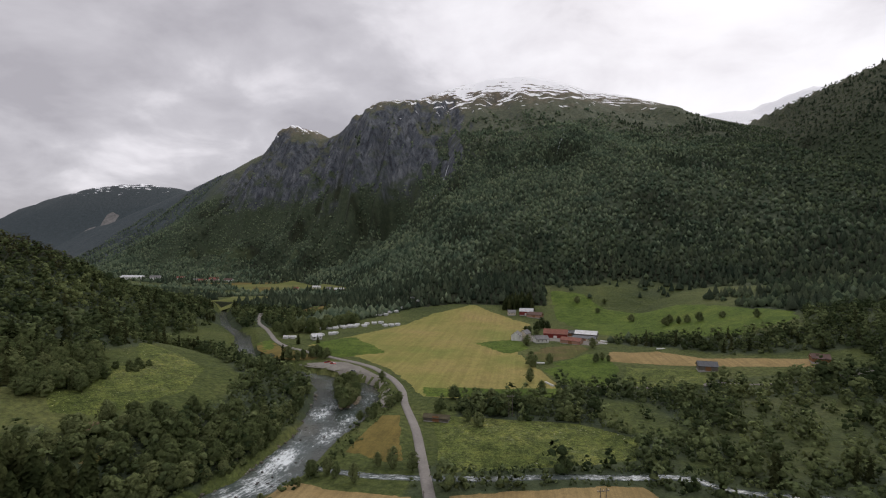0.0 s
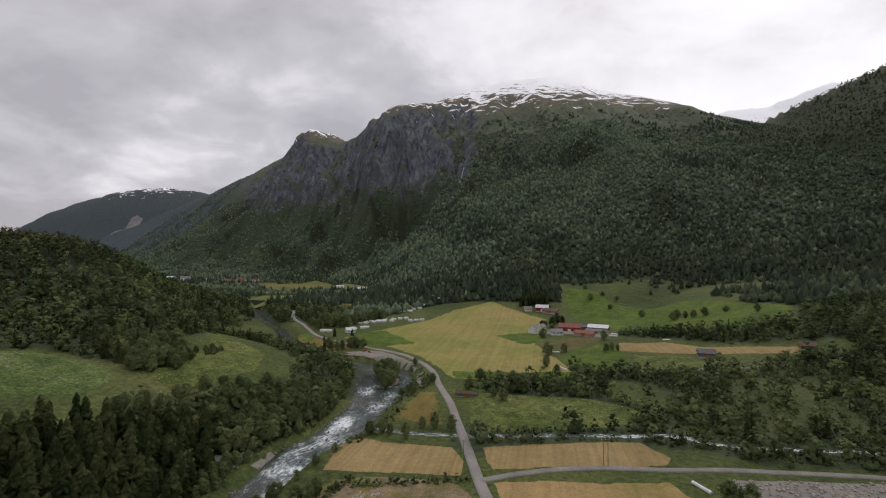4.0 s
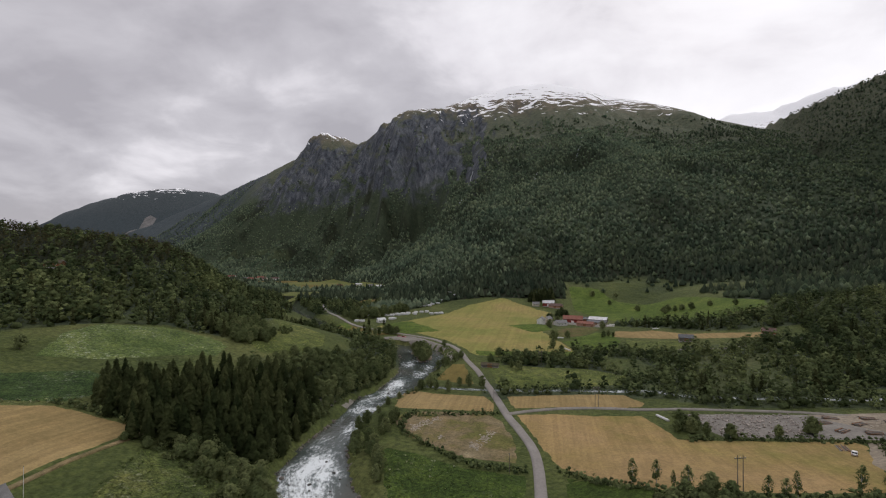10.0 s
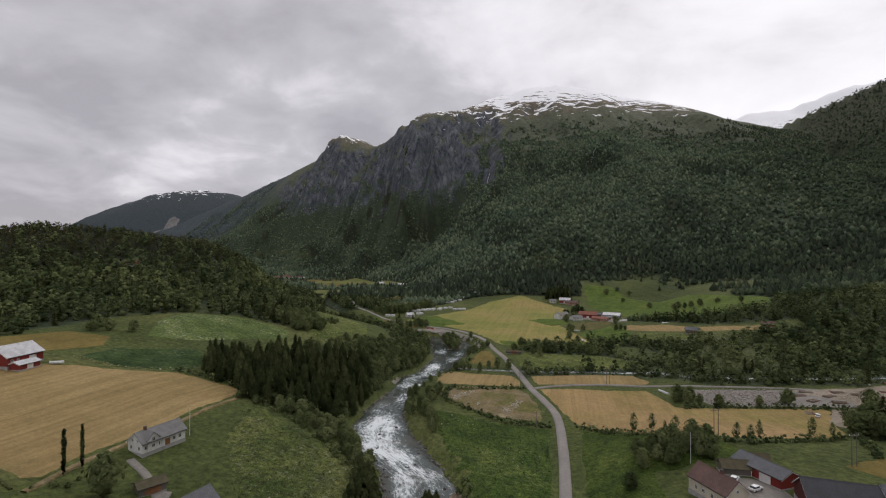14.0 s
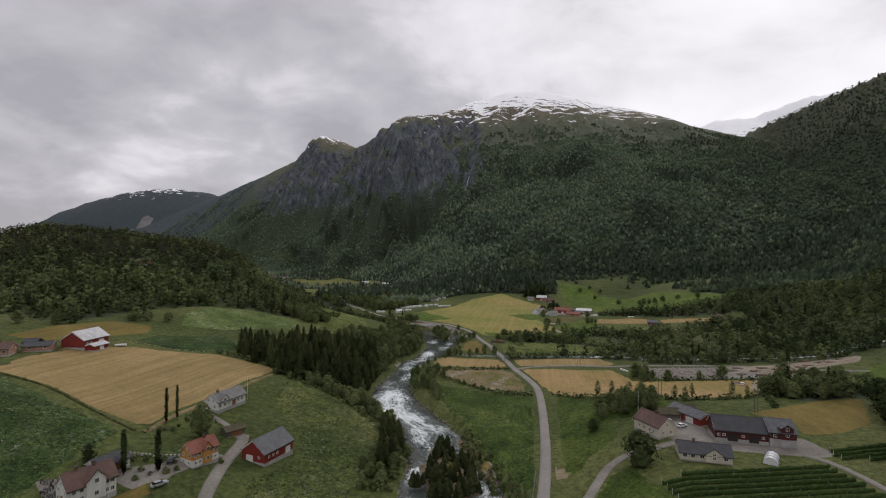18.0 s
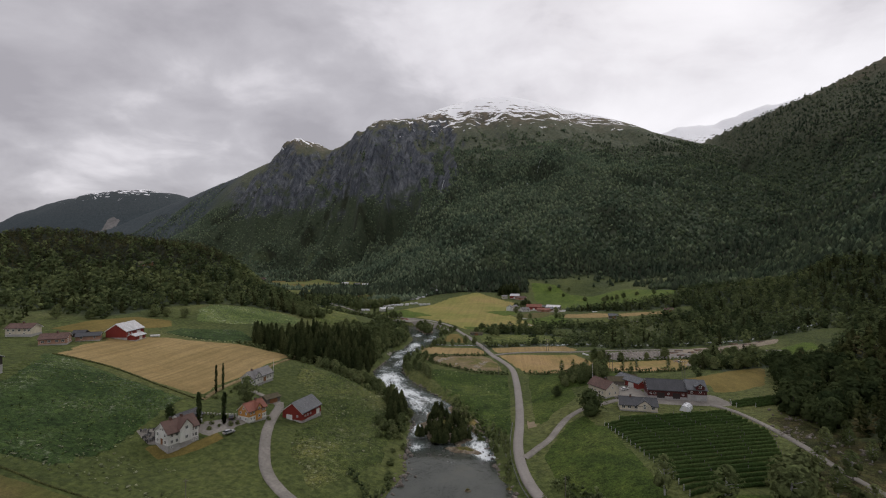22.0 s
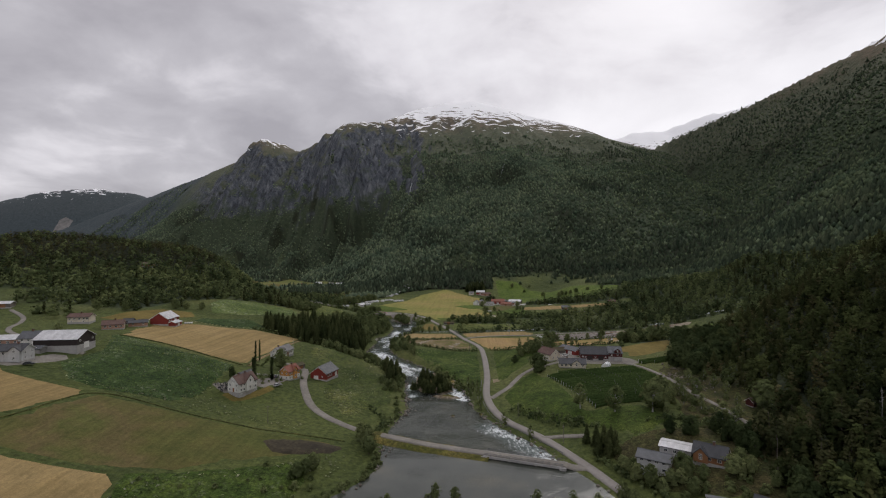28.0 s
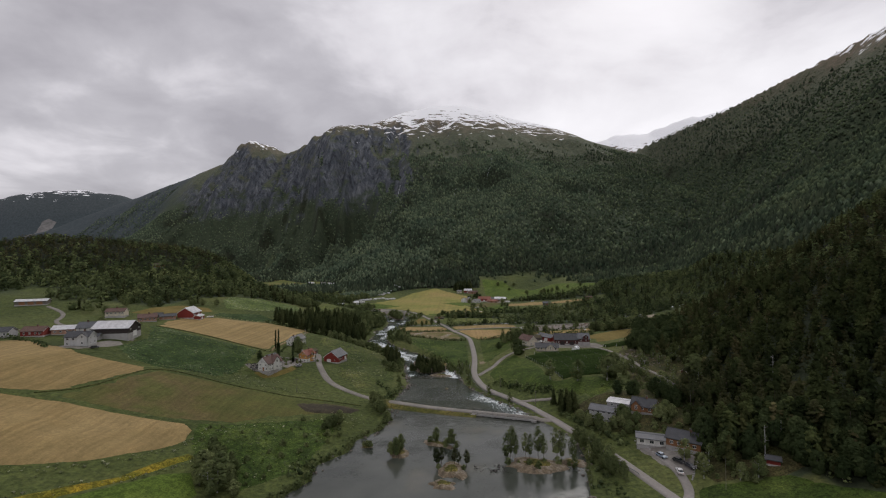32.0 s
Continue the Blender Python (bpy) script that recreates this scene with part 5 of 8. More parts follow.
house("cabin", -392, 196, 20, (12, 8), 3.4, 5.6, BROWN, TURF, "brown hillside cabin among the trees", "cabin", base=0.8, wins=row("S", [-3, 0, 3], 1.6, 1.2, 1.1))

# ---------------------------------------------------------------- east side houses
house("black_barn", 67.4, -11.5, -5, (17.5, 10.5), 4.2, 8.0, DARKRED, METAL_DARK, "long dark red barn with black metal roof and pale base", "barn", base=1.1, base_mat=CONCRETE, dz=0.6, doors=[("S", -3, 0.2, 3.4, 2.6), ("S", 4, 0.2, 3.2, 2.6)], wins=row("S", [-7.6, -5.8, 0.5, 7], 1.9, 1.0, 0.9))
house("barn_wing", 80.6, -12.6, -5, (8.4, 11.4), 5.0, 8.3, DARKRED, METAL_GREY, "tall end wing of the barn, red boards over white wall", "barn", base=2.6, base_mat=CONCRETE, dz=0.6, wins=row("S", [-2.6, 2.6], 3.2, 1.2, 1.0), cross=(1.2, 1.9, 0.25, 6.6, 7.9, (-1,)))
house("machine_shed", 56.5, 7, -58, (16, 8), 3.4, 5.2, RED, METAL_GREY, "red shed with grey metal roof", "shed", base=0.4, doors=[("S", -3, 0.1, 3.6, 2.6), ("S", 3, 0.1, 3.6, 2.6)])
house("cream_house", 38.2, -9.6, -60, (13, 8), 4.4, 7.6, CREAM, TILE_BROWN, "cream house with brown roof beside the farm drive", base=0.6, chimney=[1.5], wins=row("S", [-3.6, -1, 2, 4], 1.5) + row("E", [-1.8, 1.8], 1.5) + row("E", [0], 4.4, 0.9, 1.0))
house("low_house", 49, -31.5, -6, (16, 8.5), 2.8, 5.2, CREAM, METAL_DARK, "low house with dark roof and timber terrace", base=0.5, chimney=[-3], cross=(2.4, 2.6, 0.6, 3.2, 5.0, (-1,)), wins=row("S", [-6.5, -4, -1.2, 6], 1.2, 1.4, 1.2))
house("old_shed", 48, 8, 5, (8, 5), 2.4, 4.0, GREYWOOD, TURF, "old log shed with mossy roof", "shed", base=0.3)
house("old_shed", 58, 17, 0, (6, 4.5), 2.2, 3.6, GREYWOOD, TURF, "small old shed with mossy roof", "shed", base=0.3)
house("grey_house", 50.5, -162, -30, (10.5, 8), 4.6, 6.0, GREYWALL, METAL_GREY, "pale grey two-storey house with low grey metal roof", base=0.4, wins=row("S", [-3.6, -1.2, 1.2, 3.6], 3.5, 1.3, 1.2) + row("S", [-3.6, 0, 3.6], 1.0, 1.3, 1.2) + row("W", [-2, 2], 3.5))
house("annexe", 60.5, -156, -30, (10, 8), 2.9, 3.4, GREYWALL, METAL_WHITE, "grey annexe with flat pale roof", "house", base=0.3, wins=row("S", [-3, 0, 3], 1.2, 1.2, 1.1))
house("log_cabin", 68.5, -165, -34, (10, 8), 3.2, 5.8, BROWN, METAL_DARK, "brown log cabin with dark roof", "cabin", base=0.7, chimney=[1], wins=row("S", [-3, 0, 3], 1.5, 1.2, 1.1) + row("W", [-2, 2], 1.5), cross=(-2.5, 2.2, 1.0, 3.2, 5.4, (-1,)))
house("terrace_house", 61, -191, -20, (11, 7), 2.8, 3.4, WHITE, METAL_GREY, "white house with terraces and a low grey roof", base=0.3, wins=row("S", [-3.6, 0, 3.6], 1.0, 1.6, 1.4))
house("dark_house", 71, -198.5, -38, (12, 8), 3.6, 6.0, BROWN, METAL_DARK, "brown house with dark metal roof beside the drive", base=0.6, chimney=[2], wins=row("S", [-4, -1.4, 1.4, 4], 1.5, 1.2, 1.2) + row("W", [-2, 2], 1.5))
house("red_shed", 92.5, -216.5, -30, (4, 3), 1.9, 2.6, RED, METAL_DARK, "small red shed at the edge of the trees", "shed", base=0.2)

house("old_shed", 113, -113, 20, (5, 4), 2.2, 3.6, DARKRED, TILE_BROWN, "small dark red hut on the scrub slope", "shed", base=0.2)

# ---------------------------------------------------------------- far farm and valley
for nm, x, y, a, sz, ev, rg, wl, rf, lb, ct in (
        ("farmhouse", -6, 447, 80, (11, 8), 5.4, 8.4, WHITE, SLATE, "white farmhouse with grey roof", "house"),
        ("farmhouse", 16, 439, 20, (12, 8), 3.6, 6.0, WHITE, SLATE, "low white house with grey roof", "house"),
        ("barn", 31, 467, -8, (22, 12), 4.6, 8.0, RED, TILE_RED, "barn with bright red roof", "barn"),
        ("barn", 43, 437, -25, (18, 9), 3.2, 5.2, PINK, TILE_RED, "low barn with faded red roof", "barn"),
        ("barn", 60, 470, -15, (20, 14), 4.0, 6.4, GREYWOOD, METAL_WHITE, "barn with shining white roof", "barn"),
        ("shed", 56, 452, -15, (20, 8), 3.0, 4.6, CREAM, METAL_GREY, "low shed with grey roof", "shed"),
        ("shed", 45, 478, 0, (12, 8), 3.2, 5.0, GREYWOOD, METAL_DARK, "dark shed behind the barn", "shed"),
        ("farmhouse", 2, 462, 60, (9, 7), 4.6, 7.4, CREAM, SLATE, "pale house with slate roof", "house"),
        ("barn", 4, 584, -5, (16, 10), 4.8, 8.0, RED, METAL_WHITE, "barn with white roof below the spruces", "barn"),
        ("barn", 14, 576, -20, (18, 9), 3.4, 6.0, PINK, TILE_BROWN, "low reddish barn below the spruces", "barn"),
        ("house", -14, 583, 10, (9, 7), 3.4, 5.8, CREAM, SLATE, "small pale house below the spruces", "house"),
        ("field_barn", 116, 326, -8, (11, 7), 3.2, 5.4, GREYWOOD, METAL_GREY, "grey field barn beside a track", "barn"),
        ("field_barn", 176, 318, -12, (9, 6), 2.8, 4.8, BROWN, TILE_BROWN, "small brown field barn among trees", "barn"),
        ("low_shed", -41, 224, -4, (12, 4), 2.0, 3.0, GREYWOOD, TURF, "long low weathered shed by the meadow", "shed"),
        ("house", -190, 414, 40, (9, 7), 3.2, 5.4, WHITE, METAL_WHITE, "small white house by the road", "house"),
        ("house", -489, 958, 20, (14, 9), 4, 7, WHITE, TILE_RED, "distant white farmhouse between fields", "house"),
        ("barn", -840, 1124, 10, (22, 12), 5, 8, PINK, TILE_RED, "distant reddish barn by the fields", "barn"),
        ("house", -870, 1140, 30, (16, 10), 5, 8, WHITE, SLATE, "distant white house by the fields", "house"),
        ("house", -805, 1132, 0, (18, 10), 5, 8, CREAM, TILE_BROWN, "distant cream house by the fields", "house"),
        ("house", -848, 1185, 20, (24, 12), 5, 9, CREAM, TILE_RED, "distant pale farmhouse in the village", "house"),
        ("barn", -1092, 1171, 10, (60, 24), 8, 12, WHITE, METAL_WHITE, "distant long pale factory hall", "barn"),
        ("house", -1012, 1162, 30, (26, 14), 8, 13, WHITE, SLATE, "distant white house in the village", "house"),
        ("house", -950, 1185, 10, (22, 12), 6, 10, WHITE, TILE_RED, "distant white village house", "house"),
        ("house", -780, 1150, 10, (22, 12), 5, 9, WHITE, TILE_BROWN, "distant village house with brown roof", "house"),
        ("house", -434, 945, 5, (16, 8), 4, 6, WHITE, METAL_WHITE, "distant white farm building", "house"),
        ("house", -362, 893, 12, (18, 9), 4, 7, RED, METAL_WHITE, "distant red barn with white roof", "barn"),
        ("house", -388, 905, 12, (12, 8), 4, 7, WHITE, SLATE, "distant white house by the wood", "house")):
    w0 = row("S", [-sz[0] * 0.3, 0, sz[0] * 0.3], 1.4, 1.3, 1.3)
    house(nm, x, y, a, sz, ev, rg, wl, rf, lb, ct, base=0.4, wins=w0 if ct == "house" else (), doors=() if ct == "house" else [("S", 0, 0.2, 3.2, 2.6)], sink=0.8, group="")

# ---------------------------------------------------------------- trees
def foliage(name, dark, light, per="STAND"):
    """Leaves: tone varies from tree to tree; clumps share the round shape of their crown."""
    m, nt, b = nodes(name)
    N, L = nt.nodes, nt.links
    dark, light = ((c[0] * 1.18, c[1] * 1.14, c[2] * 1.14) for c in (dark, light))
    if per == "STAND":
        at = N.new("ShaderNodeAttribute")
        at.attribute_name = "tone"
        r = at.outputs["Fac"]
    else:
        info = N.new("ShaderNodeObjectInfo")
        r = info.outputs["Random"]
    col = ramp_node(nt, r, [(0.0, dark), (0.55, tuple(0.5 * (p + q) for p, q in zip(dark, light))), (1.0, light)])
    geo = N.new("ShaderNodeNewGeometry")
    col = mix_node(nt, 1.0, col, ramp_node(nt, geo.outputs["Random Per Island"], [(0.0, (0.88, 0.88, 0.9)), (1.0, (1.12, 1.12, 1.08))]), "MULTIPLY")
    leaves = N.new("ShaderNodeTexNoise")
    leaves.inputs["Scale"].default_value, leaves.inputs["Detail"].default_value, leaves.inputs["Roughness"].default_value = 1.1, 3.0, 0.65
    L.new(geo.outputs["Position"], leaves.inputs[0])
    col = mix_node(nt, 1.0, col, ramp_node(nt, leaves.outputs[0], [(0.34, (0.68, 0.69, 0.7)), (0.5, (1.0, 1.0, 1.0)), (0.66, (1.3, 1.3, 1.24))]), "MULTIPLY")
    area = noise_node(nt, 0.012, 3, 0.55)
    col = mix_node(nt, 1.0, col, ramp_node(nt, area, [(0.35, (0.78, 0.82, 0.84)), (0.65, (1.22, 1.17, 1.1))]), "MULTIPLY")
    leafy, through_leaf, both = N.new("ShaderNodeBsdfDiffuse"), N.new("ShaderNodeBsdfTranslucent"), N.new("ShaderNodeAddShader")
    N.remove(b)
    L.new(col, leafy.inputs[0])
    L.new(mix_node(nt, 1.0, col, (0.5, 0.47, 0.34), "MULTIPLY"), through_leaf.inputs[0])
    L.new(leafy.outputs[0], both.inputs[0])
    L.new(through_leaf.outputs[0], both.inputs[1])
    L.new(both.outputs[0], N["Material Output"].inputs[0])
    out = N.new("ShaderNodeAttribute")
    out.attribute_name = "outward"
    way = N.new("ShaderNodeVectorTransform")
    way.vector_type, way.convert_from, way.convert_to = "NORMAL", "OBJECT", "WORLD"
    L.new(out.outputs["Vector"], way.inputs[0])
    bump = N.new("ShaderNodeBump")
    bump.inputs["Strength"].default_value, bump.inputs["Distance"].default_value = 0.25, 0.5
    L.new(leaves.outputs[0], bump.inputs["Height"])
    L.new(way.outputs[0], bump.inputs["Normal"])
    for sh in (leafy, through_leaf):
        L.new(bump.outputs[0], sh.inputs["Normal"])
    return m


def outward(v, spruce=False):
    """Round shading direction of a crown at each of its points."""
    c = np.array(v, float)
    c[:, 2] = (c[:, 2] - (0.35 if spruce else 0.45)) * (0.25 if spruce else 0.8) + 0.1
    c[:, :2] *= 2.0
    c /= np.linalg.norm(c, axis=1)[:, None] + 1e-6
    jit = np.random.default_rng(len(v)).normal(0, 0.13, (len(v) // 4 + 1, 3)).repeat(4, 0)[:len(v)]
    c = c + jit
    return c / (np.linalg.norm(c, axis=1)[:, None] + 1e-6)


LEAF = foliage("birch_leaves", (0.06, 0.08, 0.034), (0.12, 0.142, 0.064), "OBJECT")
LEAF_DARK = foliage("dense_leaves", (0.02, 0.031, 0.014), (0.052, 0.07, 0.03), "OBJECT")
NEEDLE = foliage("spruce_needles", (0.018, 0.026, 0.011), (0.05, 0.06, 0.025), "OBJECT")
WOOD_LEAF = foliage("wood_leaves", (0.03, 0.045, 0.021), (0.114, 0.142, 0.065))
WOOD_NEEDLE = foliage("wood_needles", (0.016, 0.021, 0.009), (0.04, 0.046, 0.02))
PINE = foliage("pine_tufts", (0.02, 0.027, 0.013), (0.055, 0.06, 0.028), "OBJECT")
PINE_NEEDLE = foliage("pine_needles", (0.024, 0.028, 0.014), (0.062, 0.06, 0.031))
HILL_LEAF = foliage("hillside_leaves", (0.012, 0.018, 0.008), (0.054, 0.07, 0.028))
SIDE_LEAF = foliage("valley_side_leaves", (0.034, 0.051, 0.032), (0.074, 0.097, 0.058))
# mountain birch greyed and lightened: distance haze painted into the leaf colour
HAZED_LEAF = foliage("hazed_mountain_leaves", (0.048, 0.073, 0.05), (0.118, 0.15, 0.098))
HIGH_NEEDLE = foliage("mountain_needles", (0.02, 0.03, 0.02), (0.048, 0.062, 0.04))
BARK = surface("bark", [(0.3, (0.07, 0.055, 0.045)), (0.7, (0.14, 0.12, 0.1))], 0.6, 4.0, 0.4, 0.95, 0.5, 0.05)
BIRCH_BARK = surface("birch_bark", [(0.3, (0.25, 0.24, 0.22)), (0.6, (0.5, 0.49, 0.47))], 1.2, 5.0, 0.4, 0.9, 0.3, 0.03)


def cards(r, centres, size, middle=0.4):
    """Small folded leaf clumps that lie about the crown's surface, two bent triangles each."""
    n = len(centres)
    c = centres - np.array([0, 0, middle])
    c = c * [1.6, 1.6, 1.0]
    c /= np.linalg.norm(c, axis=1)[:, None] + 1e-6
    c = -(c + [0, 0, 0.25] + r.normal(0, 0.42, (n, 3)))
    c /= np.linalg.norm(c, axis=1)[:, None]
    a = np.cross(c, r.normal(size=(n, 3)))
    a /= np.linalg.norm(a, axis=1)[:, None]
    b = np.cross(a, c)
    s = size * r.uniform(0.65, 1.35, (n, 1))
    p = np.stack([centres - a * s, centres - b * s * 0.8 + c * s * 0.25, centres + a * s, centres + b * s * 0.8 + c * s * 0.25], 1)
    f = np.arange(n)[:, None] * 4
    tri = np.concatenate([f + [0, 1, 2], f + [0, 2, 3]], 1).reshape(-1, 3)
    return p.reshape(-1, 3), tri


def broad_crown(seed, n, size, slim=0.36, low=0.16, column=False):
    """Unit-height crown with a lumpy outline and gaps: leaf clumps, most of them near its outside."""
    r = np.random.default_rng(seed)
    t = r.uniform(0.0, 1.0, n * 2) ** 0.9
    a = r.uniform(0, 2 * math.pi, n * 2)
    env = np.clip(np.sin(math.pi * np.clip(t * 0.93 + 0.05, 0, 1) ** 0.85), 0, 1) ** (0.35 if column else 0.7)
    lump = fbm(np.cos(a) * 1.25 + 9 * seed, np.sin(a) * 1.25 + t * (9 if column else 3.4), 1.0, 3, seed)
    rho = slim * env * (1 + 0.75 * lump) * np.sqrt(r.uniform(0.25, 1.0, n * 2))
    keep = np.where(lump > -0.3)[0][:n]
    pts = np.c_[np.cos(a) * rho, np.sin(a) * rho, low + (0.99 - low) * t][keep]
    return cards(r, pts, size)


def clump_crown(seed, clumps, loose, slim=0.34, low=0.1, size=0.07, top=0.8):
    """Unit-height crown: small leafy cores on its limbs, covered and joined by many loose leaf tufts."""
    r = np.random.default_rng(seed)
    vs, fs, ns, n = [], [], [], 0
    lean = r.normal(0, 0.05, 2)
    for k in range(clumps):
        t = (k + r.uniform(0.1, 0.9)) / clumps
        env = math.sin(math.pi * min(1, t * 0.86 + 0.12) ** top) ** 0.7
        a = k * 2.4 + r.uniform(-0.5, 0.5)
        rad = slim * r.uniform(0.36, 0.58) * (1.15 - 0.5 * t)
        d = max(0.0, slim * env - rad * 0.8) * r.uniform(0.6, 1.0)
        c = np.array([math.cos(a) * d + lean[0] * t, math.sin(a) * d + lean[1] * t, low + (0.9 - low) * t])
        ring = [(0, 0, 1.0)]
        for z, w, m in ((0.45, 0.86, 5), (-0.35, 0.95, 5)):
            for j in range(m):
                q = 2 * math.pi * (j + r.uniform(-0.25, 0.25) + (0.5 if z < 0 else 0)) / m
                ring.append((math.cos(q) * w * r.uniform(0.7, 1.3), math.sin(q) * w * r.uniform(0.7, 1.3), z + r.uniform(-0.2, 0.2)))
        p = np.array(ring)
        vs.append(c + p * [rad, rad, rad * 1.1])
        o = p * [0.8, 0.8, 0.8] + np.array([math.cos(a), math.sin(a), 0.0]) * 0.5
        ns.append(o / np.linalg.norm(o, axis=1)[:, None])
        for j in range(5):
            i = (j + 1) % 5
            fs += [(n, n + 1 + j, n + 1 + i), (n + 1 + j, n + 6 + j, n + 1 + i), (n + 1 + i, n + 6 + j, n + 6 + i)]
        n += 11
    v, f = broad_crown(seed + 7, loose, size, slim * 1.15, low)
    v = v + np.c_[np.outer(v[:, 2], lean), np.zeros(len(v))]
    vs.append(v)
    ns.append(outward(v))
    fs += [tuple(int(i) + n for i in q) for q in f]
    return np.concatenate(vs), np.array(fs), np.concatenate(ns)


def spruce_crown(seed, levels, per, slim=0.2):
    """Unit-height spruce: drooping boughs in whorls, each a bent wedge."""
    r = np.random.default_rng(seed)
    vs, fs = [], []
    n = 0
    for k in range(levels):
        t = k / levels
        z0 = 0.05 + 0.9 * t
        rad = slim * (1 - t) ** 0.48 * r.uniform(0.7, 1.2) + 0.012
        for j in range(per):
            a = 2 * math.pi * (j + r.uniform(-0.35, 0.35)) / per + k * 1.1
            R = rad * r.uniform(0.55, 1.25)
            w = R * (0.42 if per > 5 else 0.62)
            ca, sa = math.cos(a), math.sin(a)
            top = z0 + 0.075 + 0.02 * r.uniform()
            tip = z0 - 0.05 * R / slim - 0.015
            vs += [(0, 0, top), (ca * R * 0.62 - sa * w, sa * R * 0.62 + ca * w, z0 - 0.005), (ca * R, sa * R, tip), (ca * R * 0.62 + sa * w, sa * R * 0.62 - ca * w, z0 - 0.005)]
            fs += [(n, n + 1, n + 2), (n, n + 2, n + 3)]
            n += 4
    vs += [(-0.014, 0, 0.9), (0.012, 0.01, 0.9), (0, -0.012, 0.9), (0, 0, 1.0)]
    fs += [(n, n + 1, n + 3), (n + 1, n + 2, n + 3), (n + 2, n, n + 3)]
    return np.array(vs, float), np.array(fs)


def blob(seed, sides=6, pointed=0.0, slim=0.4):
    """Far-off tree: a lumpy cap with few faces."""
    r = np.random.default_rng(seed)
    v = [(r.uniform(-0.06, 0.06), r.uniform(-0.06, 0.06), 1.0)]
    for s in range(sides):
        a = 2 * math.pi * (s + r.uniform(-0.3, 0.3)) / sides
        q = slim * r.uniform(0.65, 1.2)
        v.append((math.cos(a) * q, math.sin(a) * q, (0.42 - 0.34 * pointed) + r.uniform(-0.1, 0.1)))
    for s in range(sides):
        a = 2 * math.pi * (s + 0.5) / sides
        v.append((math.cos(a) * slim * 0.7, math.sin(a) * slim * 0.7, 0.0))
    f = []
    for s in range(sides):
        t = (s + 1) % sides
        f.append((0, 1 + s, 1 + t))
        if not pointed:
            f.append((1 + s, 1 + sides + s, 1 + t))
    return np.array(v, float), np.array(f)


def stand(name, pts, templates, heights, widths, material, label, category="wood", seed=1, sink=0.2):
    """Many trees joined into one mesh."""
    r = np.random.default_rng(seed)
    vs, fs, ts, ns, off = [], [], [], [], 0
    kind = r.integers(0, len(templates), len(pts))
    z = ground_height(pts[:, 0], pts[:, 1]) - sink
    for k, (tv, tf, *shape) in enumerate(templates):
        sel = np.where(kind == k)[0]
        if not len(sel):
            continue
        h = heights[sel] * r.uniform(0.9, 1.1, len(sel))
        w = h * widths * r.uniform(0.8, 1.25, len(sel))
        a = r.uniform(0, 2 * math.pi, len(sel))
        c, s = np.cos(a)[:, None], np.sin(a)[:, None]
        x = (tv[:, 0] * c - tv[:, 1] * s) * w[:, None] + pts[sel, 0][:, None]
        y = (tv[:, 0] * s + tv[:, 1] * c) * w[:, None] + pts[sel, 1][:, None]
        zz = tv[:, 2] * h[:, None] + z[sel][:, None]
        vs.append(np.stack([x, y, zz], -1).reshape(-1, 3))
        fs.append((tf[None] + (np.arange(len(sel)) * len(tv))[:, None, None] + off).reshape(-1, 3))
        ts.append(np.repeat(r.uniform(size=len(sel)), len(tv)))
        o = shape[0] if shape else outward(tv, material in (WOOD_NEEDLE, HIGH_NEEDLE))
        ns.append(np.stack([o[:, 0] * c - o[:, 1] * s, o[:, 0] * s + o[:, 1] * c, np.broadcast_to(o[:, 2], (len(sel), len(tv)))], -1).reshape(-1, 3))
        off += len(sel) * len(tv)
    ob = array_mesh(name, np.concatenate(vs), np.concatenate(fs), material, 3, False)
    give(ob.data, "tone", "FLOAT", np.concatenate(ts))
    give(ob.data, "outward", "FLOAT_VECTOR", np.concatenate(ns))
    return tagged(ob, label, category, kind="stuff")


HOUSES = np.array([(o.location.x, o.location.y) for o in scene.collection.objects if o.parent is None and o.type == "EMPTY"])
LINES = [(catmull(ROAD, 12), 5.5), (catmull(FARM_ROAD, 8), 5), (catmull(SIDE_STREAM, 10), 4), ([(0, -64), (17, -36), (36, -24), (60, -20)], 4), ([(84, -24), (94, -50), (96, -92), (99, -140)], 3.5),
         ([(-22, 126), (14, 142), (76, 147), (116, 144), (190, 118)], 4), ([(55, -232), (62, -212), (57, -192)], 5), ([(-216, -100), (-256, -86), (-330, -20), (-360, 0)], 5)]


def free(x, y, edge=0.0, yards=11.0):
    """True where nothing is built, farmed, driven on or under water."""
    ok = ~((x > np.interp(y, BANK_Y, BANK_L) - 1.5 - edge) & (x < np.interp(y, BANK_Y, BANK_R) + 1.5 + edge) & (y < 650))
    for ring in FIELDS.values():
        lo, hi = ring.min(0) - 2, ring.max(0) + 2
        near = (x > lo[0]) & (x < hi[0]) & (y > lo[1]) & (y < hi[1])
        if near.any():
            idx = np.where(near)[0]
            ok[idx[inside_outline(x[idx], y[idx], ring)]] = False
    for line, gap in LINES:
        ok &= near_line(x, y, np.asarray(line)) > gap
    for hx, hy in HOUSES:
        ok &= np.hypot(x - hx, y - hy) > yards
    return ok


def sow(x0, x1, y0, y1, gap, seed):
    r = np.random.default_rng(seed)
    gx, gy = np.meshgrid(np.arange(x0, x1, gap), np.arange(y0, y1, gap))
    gx, gy = gx.astype(float), gy.astype(float)
    gx[1::2] += gap / 2
    x, y = gx.ravel() + r.uniform(-0.42, 0.42, gx.size) * gap, gy.ravel() + r.uniform(-0.42, 0.42, gx.size) * gap
    return x, y, r.uniform(size=gx.size)


